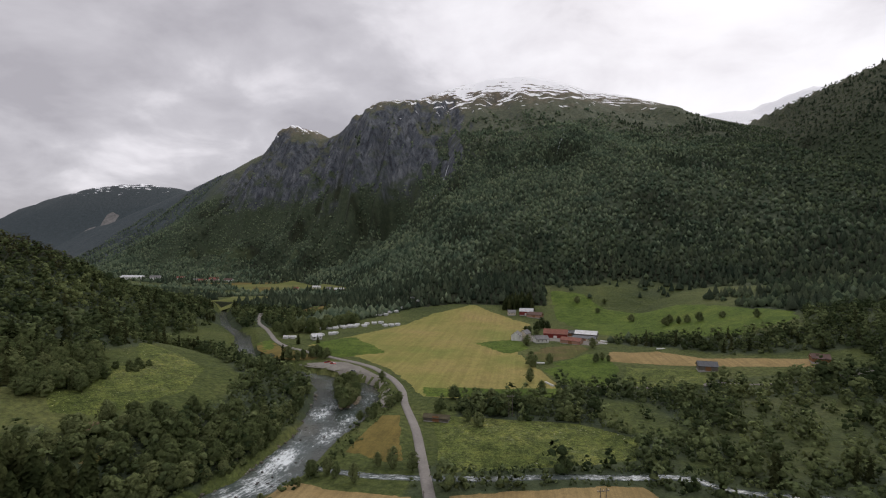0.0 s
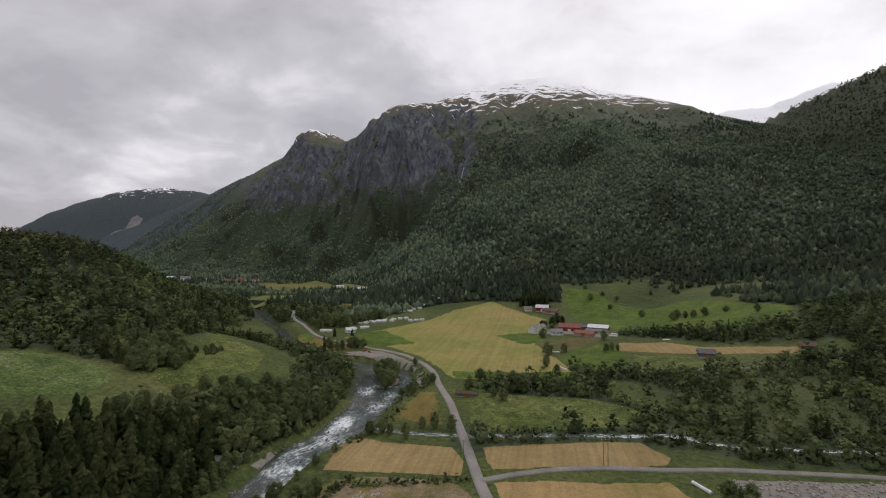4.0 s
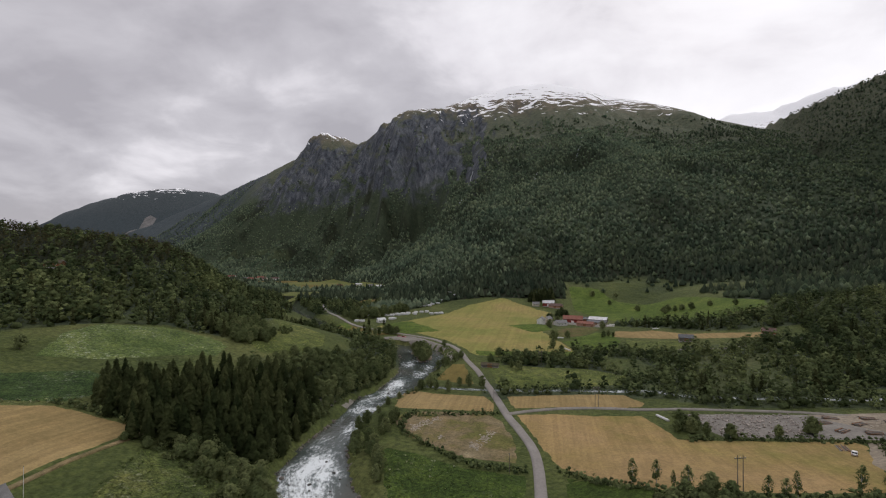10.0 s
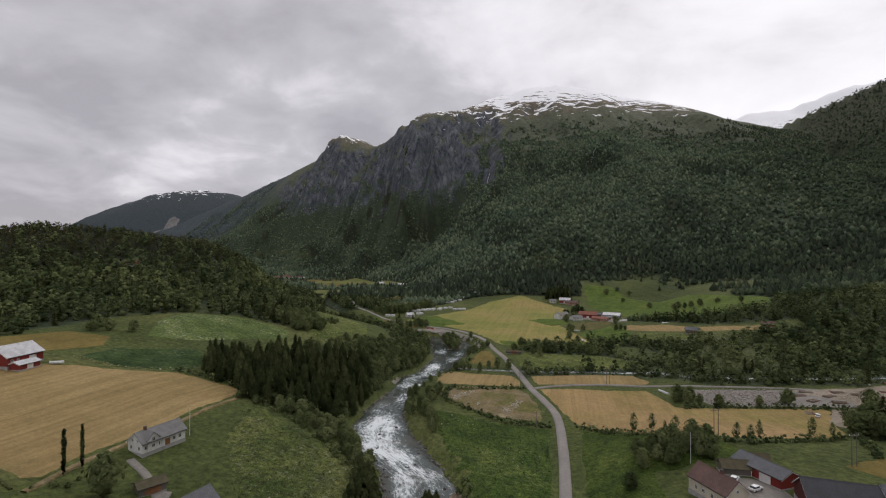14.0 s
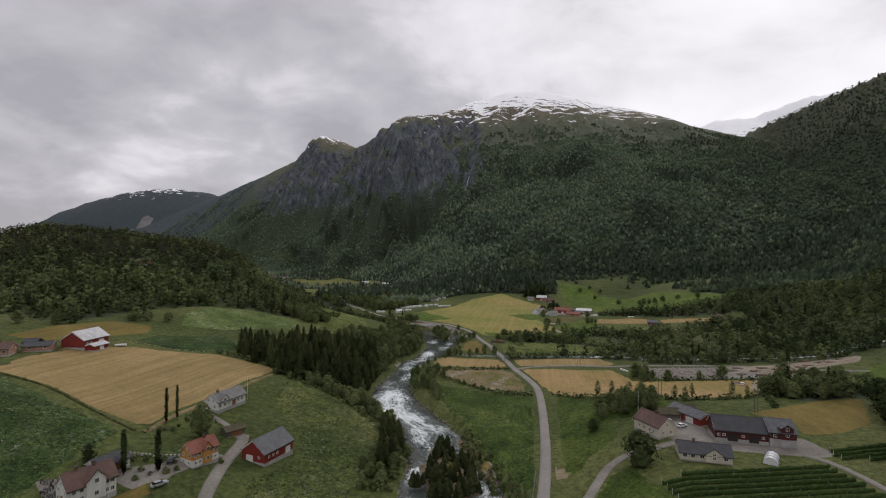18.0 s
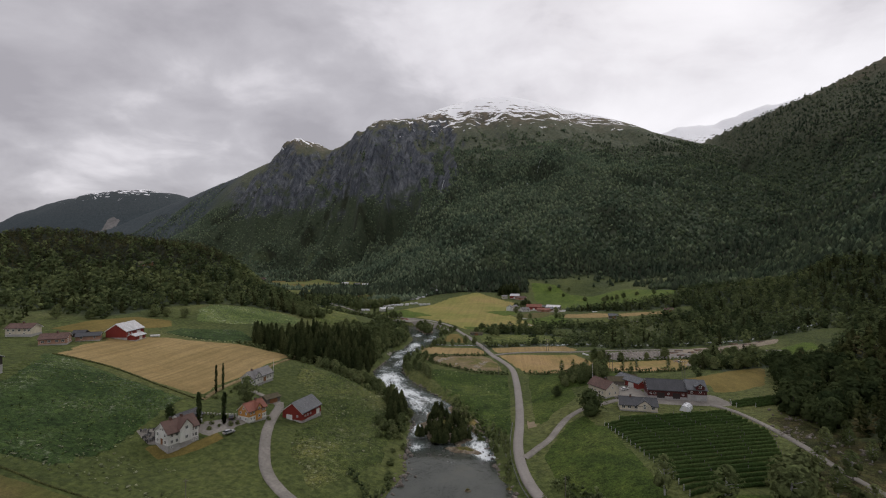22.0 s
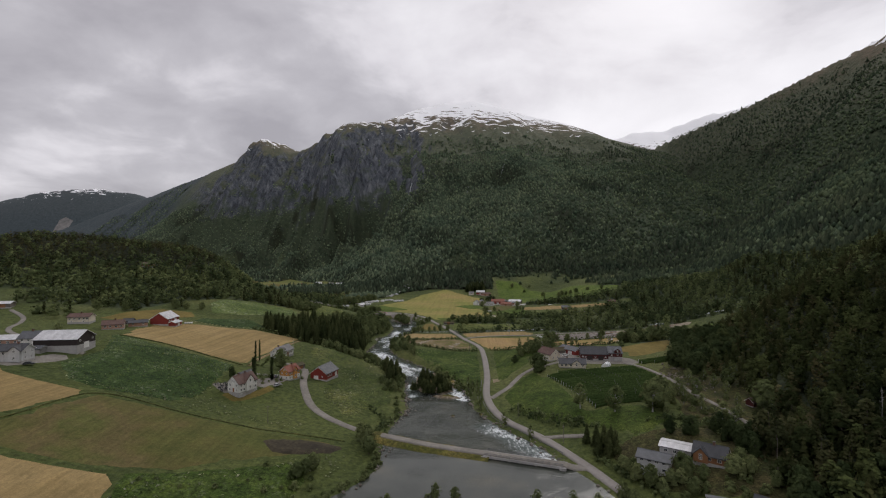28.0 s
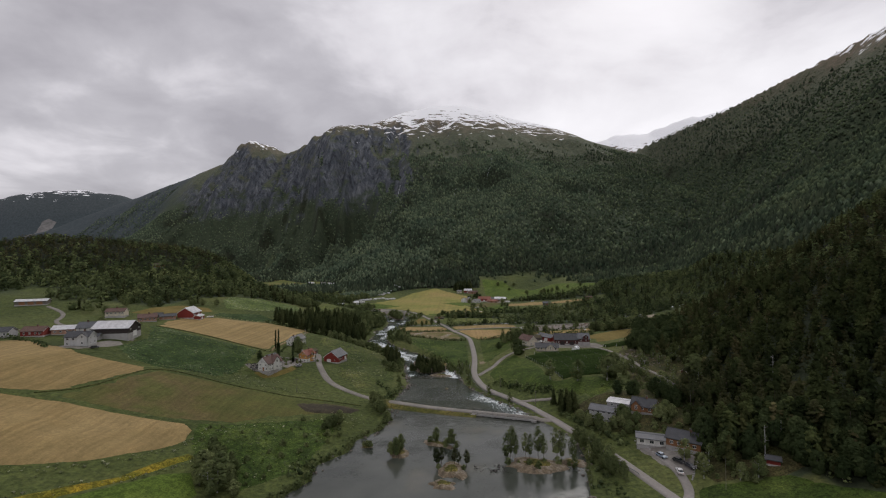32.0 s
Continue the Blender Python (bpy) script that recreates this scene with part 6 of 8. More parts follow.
BROAD_MID = [clump_crown(100 + k, 3 + k % 2, 30, slim=(0.32, 0.38, 0.27)[k % 3], low=0.04, size=0.085) for k in range(9)]
BROAD_NEAR = [clump_crown(110 + k, 5 + k % 3, 120, slim=(0.25, 0.31, 0.2)[k % 3], low=0.1, size=0.05) for k in range(9)]
PINE_MID = [clump_crown(170 + k, 2, 26, slim=(0.17, 0.2, 0.14)[k % 3], low=0.22, size=0.06) for k in range(6)]
SPRUCE_MID = [spruce_crown(120 + k, 9, 4, 0.2) for k in range(5)]
BROAD_FAR = [blob(140 + k, 6, 0.0, 0.5) for k in range(8)]
SPRUCE_FAR = [blob(150 + k, 5, 0.9, 0.3) for k in range(6)]
BUSH = [clump_crown(160 + k, 2, 8, slim=0.55, low=-0.05, size=0.13) for k in range(5)]


def plant_woods():
    r = np.random.default_rng(77)
    # near woods
    xs, ys, u = [], [], []
    for a in ((-660, -255, -60, 620, 6.5), (-255, -100, 80, 420, 5.8), (-60, 420, 0, 440, 6.0), (40, 420, -260, 0, 5.2), (62, 420, -420, -260, 8.0)):
        x, y, w = sow(*a, int(a[0]) + 900)
        xs, ys, u = xs + [x], ys + [y], u + [w]
    x, y, u = np.concatenate(xs), np.concatenate(ys), np.concatenate(u)
    keep = (u < wooded(x, y))
    x, y = x[keep], y[keep]
    keep = free(x, y)
    x, y = x[keep], y[keep]
    con = r.uniform(size=len(x)) < conifer(x, y)
    p = np.c_[x, y]
    near = ~con & (x > 40) & (y < 30) & (x < 230)
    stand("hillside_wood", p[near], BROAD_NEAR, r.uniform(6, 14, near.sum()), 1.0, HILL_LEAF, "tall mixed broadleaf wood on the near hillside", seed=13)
    con_all, con = con, con | near
    ridge = (x[~con] < -255) & (y[~con] < 620)
    meadow_side = (x[~con] > -60) & (y[~con] > 120)
    stand("broadleaf_wood", p[~con], BROAD_MID, r.uniform(4.5, 9.5, (~con).sum()) * np.where(ridge, 1.3, np.where(meadow_side, 1.08, 1.0)), 1.2, WOOD_LEAF, "mixed birch and alder wood on the slopes", seed=3)
    con = con_all
    dry = con & (((x < -255) & (y < 620) & (land(x, y) > 62)) | ((x > 60) & (y < 30) & (r.uniform(size=len(x)) < 0.5)))
    stand("pine_wood", p[dry], PINE_MID, r.uniform(7, 12, dry.sum()), 1.1, PINE_NEEDLE, "brownish pine wood on the dry slopes and ridge", seed=14)
    con = con & ~dry
    stand("spruce_wood", p[con], SPRUCE_MID, r.uniform(7, 14, con.sum()) * np.where((x[con] < -255) & (y[con] < 620), 0.85, 1.0), 1.0, WOOD_NEEDLE, "dark spruce wood", seed=4)
    # undergrowth between the near trees, and bushes along banks and field edges
    x, y, w = sow(40, 300, -260, 300, 5.0, 41)
    k = (w < wooded(x, y) * 0.8) & free(x, y)
    bx, by = [x[k]], [y[k]]
    x, y, w = sow(-34, 340, 150, 310, 4.6, 43)
    k = (w < wooded(x, y) * 0.8) & free(x, y)
    bx, by = bx + [x[k]], by + [y[k]]
    for o, g in ((-4.6, 2.0), (4.6, 2.4), (-6.5, 3.0)):
        c = catmull(SIDE_STREAM, g)
        t = np.gradient(c, axis=0)
        t /= np.linalg.norm(t, axis=1)[:, None]
        c = c + np.c_[-t[:, 1], t[:, 0]] * o + r.uniform(-0.9, 0.9, c.shape)
        k = (c[:, 0] > -38) & (near_line(c[:, 0], c[:, 1], catmull(ROAD, 12)) > 5) & (r.uniform(size=len(c)) < 0.75)
        bx, by = bx + [c[k, 0]], by + [c[k, 1]]
    x, y, w = sow(-140, 60, -240, 330, 3.4, 42)
    bl, br = np.interp(y, BANK_Y, BANK_L), np.interp(y, BANK_Y, BANK_R)
    side = np.maximum(bl - x, x - br)
    n = fbm(x, y, 26, 3, 401)
    slim = (y < 62) & ((x > br) | (y < -48)) & (y > -125)
    k = (side > 1.0) & (side < np.where(slim, 2.2, 8 + 10 * n)) & ~((y < -52) & (y > -120) & (x < bl) & (w > 0.18)) & (w < 0.55 + n * 1.4) & (near_line(x, y, catmull(ROAD, 12)) > 5) & (near_line(x, y, catmull(FARM_ROAD, 12)) > 5)
    bx, by = bx + [x[k]], by + [y[k]]
    for line in ([(2, 64), (27, 42), (54, 36), (80, 44), (103, 52)], [(-68, 118), (-66, 92), (-34, 66), (-10, 62)], [(-26, 126), (-70, 110)], [(126, 104), (106, 54), (100, 30)], [(56, 106), (72, 108), (101, 107), (136, 104)],
                 [(-46, 262), (-34, 240), (20, 262)], [(5, -93), (12, -104), (20, -113), (30, -121), (40, -126)], [(8, -92), (16, -104), (26, -114), (36, -120)], [(-66, -96), (-58, -104), (-56, -116)], [(-52, -98), (-54, -110), (-58, -120)], [(60, -130), (74, -128), (92, -150)], [(34, -150), (44, -170), (52, -188)], [(-240, -136), (-262, -122), (-300, -112)], [(-152, 42), (-190, 36)]):
        c = np.concatenate([catmull(line, 1.7), catmull(line, 2.3)])
        c = c + r.uniform(-1.2, 1.2, c.shape)
        bx, by = bx + [c[:, 0]], by + [c[:, 1]]
    q = np.c_[np.concatenate(bx), np.concatenate(by)]
    stand("undergrowth", q, BUSH, r.uniform(1.2, 3.4, len(q)), 1.0, WOOD_LEAF, "low bushes along banks, hedges and wood edges", "bushes", seed=8)
    # far woods
    xs, ys, u = [], [], []
    for a in ((-1900, -660, 560, 2300, 10.5), (-2700, -1900, 1900, 3050, 15), (-660, 420, 620, 2200, 8.2), (-255, -60, 420, 620, 7), (-60, 420, 440, 620, 7), (420, 1350, -420, 2150, 9.6), (420, 900, 100, 620, 9), (-1000, -660, -60, 560, 10)):
        x, y, w = sow(*a, int(a[0] + a[2]) + 3000)
        xs, ys, u = xs + [x], ys + [y], u + [w]
    x, y, u = np.concatenate(xs), np.concatenate(ys), np.concatenate(u)
    keep = (u < wooded(x, y))
    x, y = x[keep], y[keep]
    e = 4.0
    slope = np.hypot(land(x + e, y) - land(x - e, y), land(x, y + e) - land(x, y - e)) / (2 * e)
    keep = (slope < np.where((land(x, y) < 340) | (x > 420), 3.4, 1.3)) & free(x, y)
    x, y = x[keep], y[keep]
    low = ~((x > 900) & (land(x, y) + 90 * fbm(x, y, 90, 3, 231) > 740))
    x, y = x[low], y[low]
    con = r.uniform(size=len(x)) < conifer(x, y)
    p = np.c_[x, y]
    foot = (x > -60) & (land(x, y) + r.normal(0, 35, len(x)) < 130)
    con = con | (foot & (x > 100) & (r.uniform(size=len(x)) < 0.45))
    side = ~con & ((x + r.normal(0, 130, len(x)) > 380 + 0.1 * y) | foot)
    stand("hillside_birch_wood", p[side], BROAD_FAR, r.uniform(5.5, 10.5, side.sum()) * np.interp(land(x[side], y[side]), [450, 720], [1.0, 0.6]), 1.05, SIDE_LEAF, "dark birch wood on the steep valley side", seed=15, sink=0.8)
    con_all, con = con, con | side
    stand("mountain_birch_wood", p[~con], BROAD_FAR, r.uniform(5.5, 10.5, (~con).sum()), 1.0, HAZED_LEAF, "birch wood that covers the mountain sides", seed=5, sink=0.8)
    con = con_all
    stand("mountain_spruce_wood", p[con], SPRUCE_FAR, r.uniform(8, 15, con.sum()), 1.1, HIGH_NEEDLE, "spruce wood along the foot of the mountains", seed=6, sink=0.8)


plant_woods()
TREES = {}


def tree(kind, x, y, h, width=1.0, group="", label="", seed=0, z=None):
    """One tree: trunk with limbs, and crown. Trees of a kind share a few meshes."""
    k = (kind, seed % 4)
    if k not in TREES:
        r = np.random.default_rng(500 + seed % 4 + len(kind) * 10)
        shape = None
        if kind == "spruce_tree":
            v, f = spruce_crown(600 + seed % 4, 22, 8, 0.19)
            tv, tf = tube([(0, 0, -0.06), (0, 0, 0.5), (0, 0, 0.97)], 0.016, 0.003)
        elif kind == "poplar_tree":
            v, f = broad_crown(620 + seed % 4, 420, 0.03, slim=0.046, low=0.06, column=True)
            tv, tf = tube([(0, 0, -0.06), (0, 0.004, 0.4), (0, 0, 0.9)], 0.016, 0.004)
        elif kind == "pine_tree":
            v, f, shape = clump_crown(680 + seed % 4, 6, 170, slim=(0.16, 0.2, 0.14, 0.18)[seed % 4], low=0.2, size=0.045)
            tv, tf = tube([(0, 0, -0.06), (0.01, 0, 0.5), (0, 0, 0.93)], 0.018, 0.004)
        elif kind == "bush":
            v, f, shape = clump_crown(640 + seed % 4, 8, 90, slim=0.52, low=-0.05, size=0.085)
            tv, tf = tube([(0, 0, -0.1), (0.02, 0, 0.2), (0.03, 0, 0.5)], 0.03, 0.008)
        else:
            birch = kind == "birch_tree"
            v, f, shape = clump_crown(660 + seed % 4 + len(kind), 5 if birch else 11, 380 if birch else 320, slim=(0.2, 0.24, 0.17, 0.22)[seed % 4] if birch else (0.36, 0.3, 0.39, 0.33)[seed % 4], low=0.08 if kind == "dense_tree" else 0.16, size=0.03 if birch else 0.044)
            tv, tf = tube([(0, 0, -0.06), (0.01, 0.006, 0.3), (0.02, -0.01, 0.6), (0.01, 0, 0.85)], 0.022, 0.005)
            for j in range(6):
                a, z0 = r.uniform(0, 6.28), r.uniform(0.25, 0.6)
                q = r.uniform(0.14, 0.24)
                lv, lf = tube([(0.01, 0, z0), (math.cos(a) * q * 0.5, math.sin(a) * q * 0.5, z0 + 0.1), (math.cos(a) * q, math.sin(a) * q, z0 + 0.17)], 0.009, 0.003, 4)
                n = len(tv)
                tv, tf = tv + lv, tf + [tuple(i + n for i in q_) for q_ in lf]
        mat = {"spruce_tree": NEEDLE, "pine_tree": PINE, "poplar_tree": LEAF_DARK, "dense_tree": LEAF_DARK}.get(kind, LEAF)
        ct = bpy.data.meshes.new("trunk")
        ct.from_pydata(tv, [], tf)
        ct.materials.append(BIRCH_BARK if kind == "birch_tree" else BARK)
        cc = bpy.data.meshes.new("crown")
        cc.from_pydata([tuple(q_) for q_ in v], [], [tuple(int(i) for i in q_) for q_ in f])
        cc.materials.append(mat)
        give(cc, "outward", "FLOAT_VECTOR", outward(v, kind == "spruce_tree") if shape is None else shape)
        TREES[k] = (ct, cc)
    ct, cc = TREES[k]
    ob = thing(kind, x, y, (seed * 67) % 360, label, "tree" if kind != "bush" else "bush", group, z=z)
    ob.matrix_world = ob.matrix_world @ Matrix.Diagonal((h * width, h * width, h, 1))
    for nm, me in (("trunk", ct), ("crown", cc)):
        o = new(nm, me)
        o.parent = ob
    return ob


def grove(kind, outline, gap, hmin, hmax, group, label, width=1.0, seed=1, limit=300, clear=True):
    ring = np.array(outline, float)
    x, y, u = sow(ring[:, 0].min(), ring[:, 0].max(), ring[:, 1].min(), ring[:, 1].max(), gap, seed)
    ok = inside_outline(x, y, ring)
    if clear:
        ok &= free(x, y)
    r = np.random.default_rng(seed)
    for i, (a, b) in enumerate(zip(x[ok][:limit], y[ok][:limit])):
        tree(kind, float(a), float(b), float(r.uniform(hmin, hmax)), width * float(r.uniform(0.85, 1.2)), group, label, seed + i)


def spots(kind, points, hmin, hmax, group, label, width=1.0, seed=1):
    r = np.random.default_rng(seed)
    for i, (a, b) in enumerate(points):
        tree(kind, a, b, float(r.uniform(hmin, hmax)), width * float(r.uniform(0.9, 1.15)), group, label, seed + i)


# river wood on the west bank
grove("spruce_tree", [(-190, 52), (-193, 68), (-164, 100), (-132, 130), (-112, 104), (-106, 60), (-103, 42), (-114, 36), (-128, 34), (-146, 28), (-162, 34), (-180, 42)], 4.9, 9, 16, "spruces of the river wood", "dark green spruce in a dense river wood", 1.15, 11)
grove("leaf_tree", [(-178, 112), (-150, 172), (-118, 212), (-108, 190), (-113, 140), (-116, 112), (-134, 136)], 7.0, 6, 11, "broadleaf trees of the river wood", "green broadleaf tree on the river bank", 1.05, 12)
grove("bush", [(-150, 40), (-128, 40), (-112, 34), (-98, 18), (-84, 4), (-80, 10), (-100, 36), (-124, 36)], 5.0, 2.5, 5, "bushes along the wood", "grey-green bush at the edge of the wood", 1.0, 13)
# islet in the river and the spruces beside it
grove("spruce_tree", [(-79, -30), (-63, -42), (-59, -12), (-66, 4), (-75, -4)], 3.3, 6, 11.5, "spruces above the rapids", "spruce standing above the rapids", 1.2, 14)
grove("bush", [(-80, -34), (-62, -44), (-58, -60), (-66, -58), (-76, -44)], 4.0, 2.5, 4.5, "bushes above the rapids", "round grey-green bush on the bank", 1.0, 15)

# trees that stand alone
spots("poplar_tree", [(-146.5, -53), (-146.5, -47.5)], 13, 14, "slim poplars", "tall thin dark poplar beside the hay field", 0.8, 21)
spots("poplar_tree", [(-130.5, -88), (-132, -86.5), (-123.5, -82.5)], 12.5, 14.5, "garden poplars", "dark columnar poplar in the garden", 1.1, 22)
spots("leaf_tree", [(-130, -55)], 12.5, 12.6, "", "tall round grey-green garden tree", 0.95, 23)
spots("dense_tree", [(27.5, -37)], 12, 12.1, "", "big round dark green tree beside the drive", 1.25, 24)
spots("dense_tree", [(-143, -88), (16, 1)], 5.5, 6.5, "small dark trees", "small dark round tree on the grass", 1.2, 25)
spots("leaf_tree", [(22, 14), (27, 17), (31, 14), (26, 22), (38, 24), (34, 18)], 6, 8, "trees above the lawn", "green broadleaf tree above the lawn", 1.0, 26)
grove("leaf_tree", [(20, 24), (45, 15), (52, 32), (39, 35)], 5.5, 6, 9, "trees behind the cream house", "leafy tree behind the farm houses", 1.0, 27, clear=False)
spots("birch_tree", [(24, 49), (31, 47), (35, 43), (38, 39), (59, 39), (64, 40), (68, 42), (89, 51), (97, 53)], 5.5, 8.5, "thin birches on the hedge", "thin young birch on the field hedge", 0.8, 28)
spots("leaf_tree", [(55, 116), (61, 116), (66, 114), (75, 110), (93, 111), (107, 114), (58, 122), (64, 122)], 5.5, 8.5, "trees by the stone yard", "round leafy tree beside the stone yard", 1.15, 29)
grove("leaf_tree", [(103, 50), (122, 34), (146, 60), (158, 86), (143, 112), (118, 84)], 8.0, 7, 11, "trees behind the yard", "dark leafy tree behind the timber yard", 1.15, 30, clear=False)
grove("dense_tree", [(127, 4), (141, 36), (165, 45), (160, 5), (150, -35), (122, -56), (105, -66), (108, -42), (114, -18)], 7.5, 9, 13, "dark trees by the field", "dark broad tree at the edge of the field", 1.2, 31, clear=False)
spots("birch_tree", [(50, -117), (66, -119)], 12, 14.5, "birches below the berry rows", "tall pale birch below the berry rows", 1.35, 32)
spots("spruce_tree", [(35, -146), (38, -149), (41, -148), (38, -143), (36, -139), (41, -142), (33, -136)], 8, 11, "spruces by the lane", "dark spruce beside the lane", 1.1, 33)
spots("leaf_tree", [(41, -156), (44, -160), (48, -176), (56, -180), (52, -172)], 4, 6.5, "garden trees by the road", "round leafy garden tree", 1.0, 34)
spots("birch_tree", [(-101, -228), (-98, -224), (-104, -222), (-97, -230)], 8, 11, "trees by the low meadow", "grey-green tree at the edge of the meadow", 1.5, 35)
spots("alder_tree", [(-60, -130), (-62, -134), (-58, -140), (-56, -146)], 6, 9, "trees at the causeway", "leafy tree at the end of the causeway", 1.0, 36)
spots("birch_tree", [(30, -212), (29, -219), (33, -201), (27, -205)], 5, 8, "trees on the pond shore", "slim grey-green tree on the pond shore", 0.9, 58)
grove("bush", [(26, -196), (38, -200), (44, -222), (30, -226)], 5.5, 1.2, 2.6, "bushes on the pond shore", "low bush between pond and road", 1.1, 59)
spots("birch_tree", [(-16, -66), (-14, -58), (-16.5, -52), (-11, -70)], 8, 11, "birches on the east bank", "thin bare-stemmed birch on the river bank", 0.8, 37)
grove("leaf_tree", [(-80, 96), (-76, 112), (-70, 104), (-74, 80), (-66, 62), (-56, 40), (-62, 44), (-76, 70)], 4.5, 5, 8, "bank trees", "leafy tree on the stony river bank", 0.95, 38, clear=False)
spots("leaf_tree", [(-70, 162), (-66, 160), (-58, 158), (-54, 172), (-48, 171), (-40, 170), (-76, 160)], 5, 8.5, "trees at the stream mouth", "slim leafy tree where the stream meets the river", 0.85, 39)
spots("leaf_tree", [(-24, 246), (-16, 250), (-10, 246), (-4, 252), (3, 248), (-20, 238), (-12, 240), (-26, 225), (-20, 220), (4, 300), (-42, 236)], 6, 10, "trees along the meadow", "dark leafy tree along the meadow edge", 1.05, 40)
spots("leaf_tree", [(6, 340), (3, 422), (13, 478), (58, 414), (90, 600), (104, 640), (140, 500), (150, 495), (156, 488), (146, 508), (164, 478), (70, 640), (120, 560), (196, 440), (180, 470)], 6, 10, "pasture trees", "single leafy tree on the pasture", 1.2, 42)
grove("spruce_tree", [(-26, 606), (-4, 600), (14, 602), (12, 640), (-20, 640)], 6.0, 13, 18, "spruces behind the far farm", "tall dark spruce behind the far farm", 1.1, 43, clear=False)
spots("spruce_tree", [(-212, 206), (-205, 180), (-190, 172), (-180, 395), (-196, 390)], 7, 10, "single spruces", "single dark spruce on the meadow edge", 1.2, 44)
grove("leaf_tree", [(-212, 163), (-206, 195), (-193, 206), (-184, 168), (-194, 152)], 6.5, 4.5, 8, "meadow copse", "round leafy tree in the meadow copse", 1.2, 45, clear=False)
spots("leaf_tree", [(-285, 20), (-292, 35), (-300, 10), (-296, -20), (-268, 56), (-262, 62), (-252, 68), (-276, 66), (-320, 30), (-268, -60)], 5, 8, "trees above the farm", "leafy tree above the farm", 1.2, 46)

# ---------------------------------------------------------------- pond, islets, bridge
TURFY = meadow("islet_turf", [(0.3, (0.06, 0.07, 0.02)), (0.5, (0.1, 0.095, 0.035)), (0.7, (0.13, 0.105, 0.05))])


LICHEN = surface("lichen_rock", [(0.3, (0.09, 0.07, 0.05)), (0.5, (0.19, 0.15, 0.1)), (0.7, (0.3, 0.26, 0.21))], 0.35, 1.5, 0.45, 0.9, 0.8, 0.4)


def islet(x, y, rx, ry, h, turn, label, seed):
    """A rock shelf with a turf cap."""
    zw = float(np.interp(y, WATER_Y, WATER_Z))
    ob = thing("islet", x, y, turn, label, "islet", "islets", z=zw)
    r = np.random.default_rng(seed)
    n, rings = 26, 7
    for name, mat, grow, lift in (("rock", LICHEN, 1.0, 0.0), ("turf", TURFY, 0.72, 0.22)):
        v, f = [], []
        for k in range(rings):
            t = k / (rings - 1)
            for s in range(n):
                a = 2 * math.pi * s / n
                edge = 1 + 0.55 * float(fbm(np.array(math.cos(a) * 2.1 + seed), np.array(math.sin(a) * 2.1), 1.0, 3, seed))
                px, py = math.cos(a) * rx * edge * grow * (1 - t * 0.98), math.sin(a) * ry * edge * grow * (1 - t * 0.98)
                z = -0.9 + (h + 0.9) * (1 - (1 - t) ** 2.4) + lift + (0.5 if name == "rock" else 0.25) * float(fbm(np.array(px), np.array(py), 2.6, 3, seed + 5)) * (t < 0.99)
                if name == "turf" and k == 0:
                    z = -0.4
                v.append((px, py, z))
        for k in range(rings - 1):
            for s in range(n):
                f.append((k * n + s, k * n + (s + 1) % n, (k + 1) * n + (s + 1) % n, (k + 1) * n + s))
        f.append(tuple((rings - 1) * n + s for s in range(n)))
        part(name, (v, f), mat, ob)
    return ob


islet(-19.5, -209, 6.5, 7.5, 1.5, 12, "tan rocky islet with small pines", 3)
islet(-22, -219, 6.5, 4.6, 1.0, -10, "bare tan rock shelf in the pond", 15)
islet(13, -203.5, 15.5, 8, 1.5, -4, "long rocky islet with birches on it", 4)
islet(-40.5, -193.5, 4.6, 7.5, 1.0, 14, "rocky islet with bushes in the pond", 5)
islet(26.5, -201, 8, 5, 0.9, 8, "grassy rock spit on the pond shore", 21)
islet(-25, -184, 9.5, 3.4, 1.0, -28, "low rocky islet in the pond", 6)
islet(-55.3, -186.6, 3.6, 2.2, 0.6, 5, "small grassy islet near the shore", 7)
islet(-40, -35, 11, 29, 1.8, 14, "wooded rock island that splits the rapids", 8)
islet(-103, 268, 9.5, 34, 1.2, 21, "gravelly wooded island in the river", 9)
islet(-28, -61.5, 9, 4.5, 1.3, -18, "flat brown rocks at the falls", 10)
islet(-29.5, -24, 8, 30, 1.0, 22, "overgrown stony spit beside the rapids", 14)
islet(-10, -94, 1.7, 1.2, 0.6, 0, "single boulder in the pool", 12)
islet(-24, -97, 1.9, 1.3, 0.7, 30, "mossy boulder in the pool", 13)


def on_islet(kind, pts, hmin, hmax, group, label, width, seed, up):
    r = np.random.default_rng(seed)
    for i, (a, b) in enumerate(pts):
        tree(kind, a, b, float(r.uniform(hmin, hmax)), width, group, label, seed + i, z=float(np.interp(b, WATER_Y, WATER_Z)) + up)


on_islet("birch_tree", [(3.5, -198.5), (5.5, -197.5), (9.5, -196.5), (11, -198), (14.5, -196.5), (16.5, -197.5), (21.5, -198.5), (23, -200), (27, -202), (1.5, -200.5)], 8, 13, "islet birches", "thin birch on a rocky islet", 0.75, 51, 0.9)
on_islet("pine_tree", [(-23.5, -203.5), (-24.8, -205.5), (-18.5, -203.8), (-17, -204.6), (-13.8, -206)], 5, 7.5, "islet pines", "small dark pine on a rocky islet", 1.1, 52, 0.7)
on_islet("bush", [(6, -203), (10, -205), (16, -202), (21, -203), (25, -204), (2, -203), (13, -207), (-29, -182), (-22, -186), (-18, -187.5), (-24.5, -207), (-15, -208), (-55.3, -186.6), (-54, -187), (-56.8, -186.2)], 1.4, 3.0, "islet bushes", "low bush on a rocky islet", 1.1, 53, 0.5)
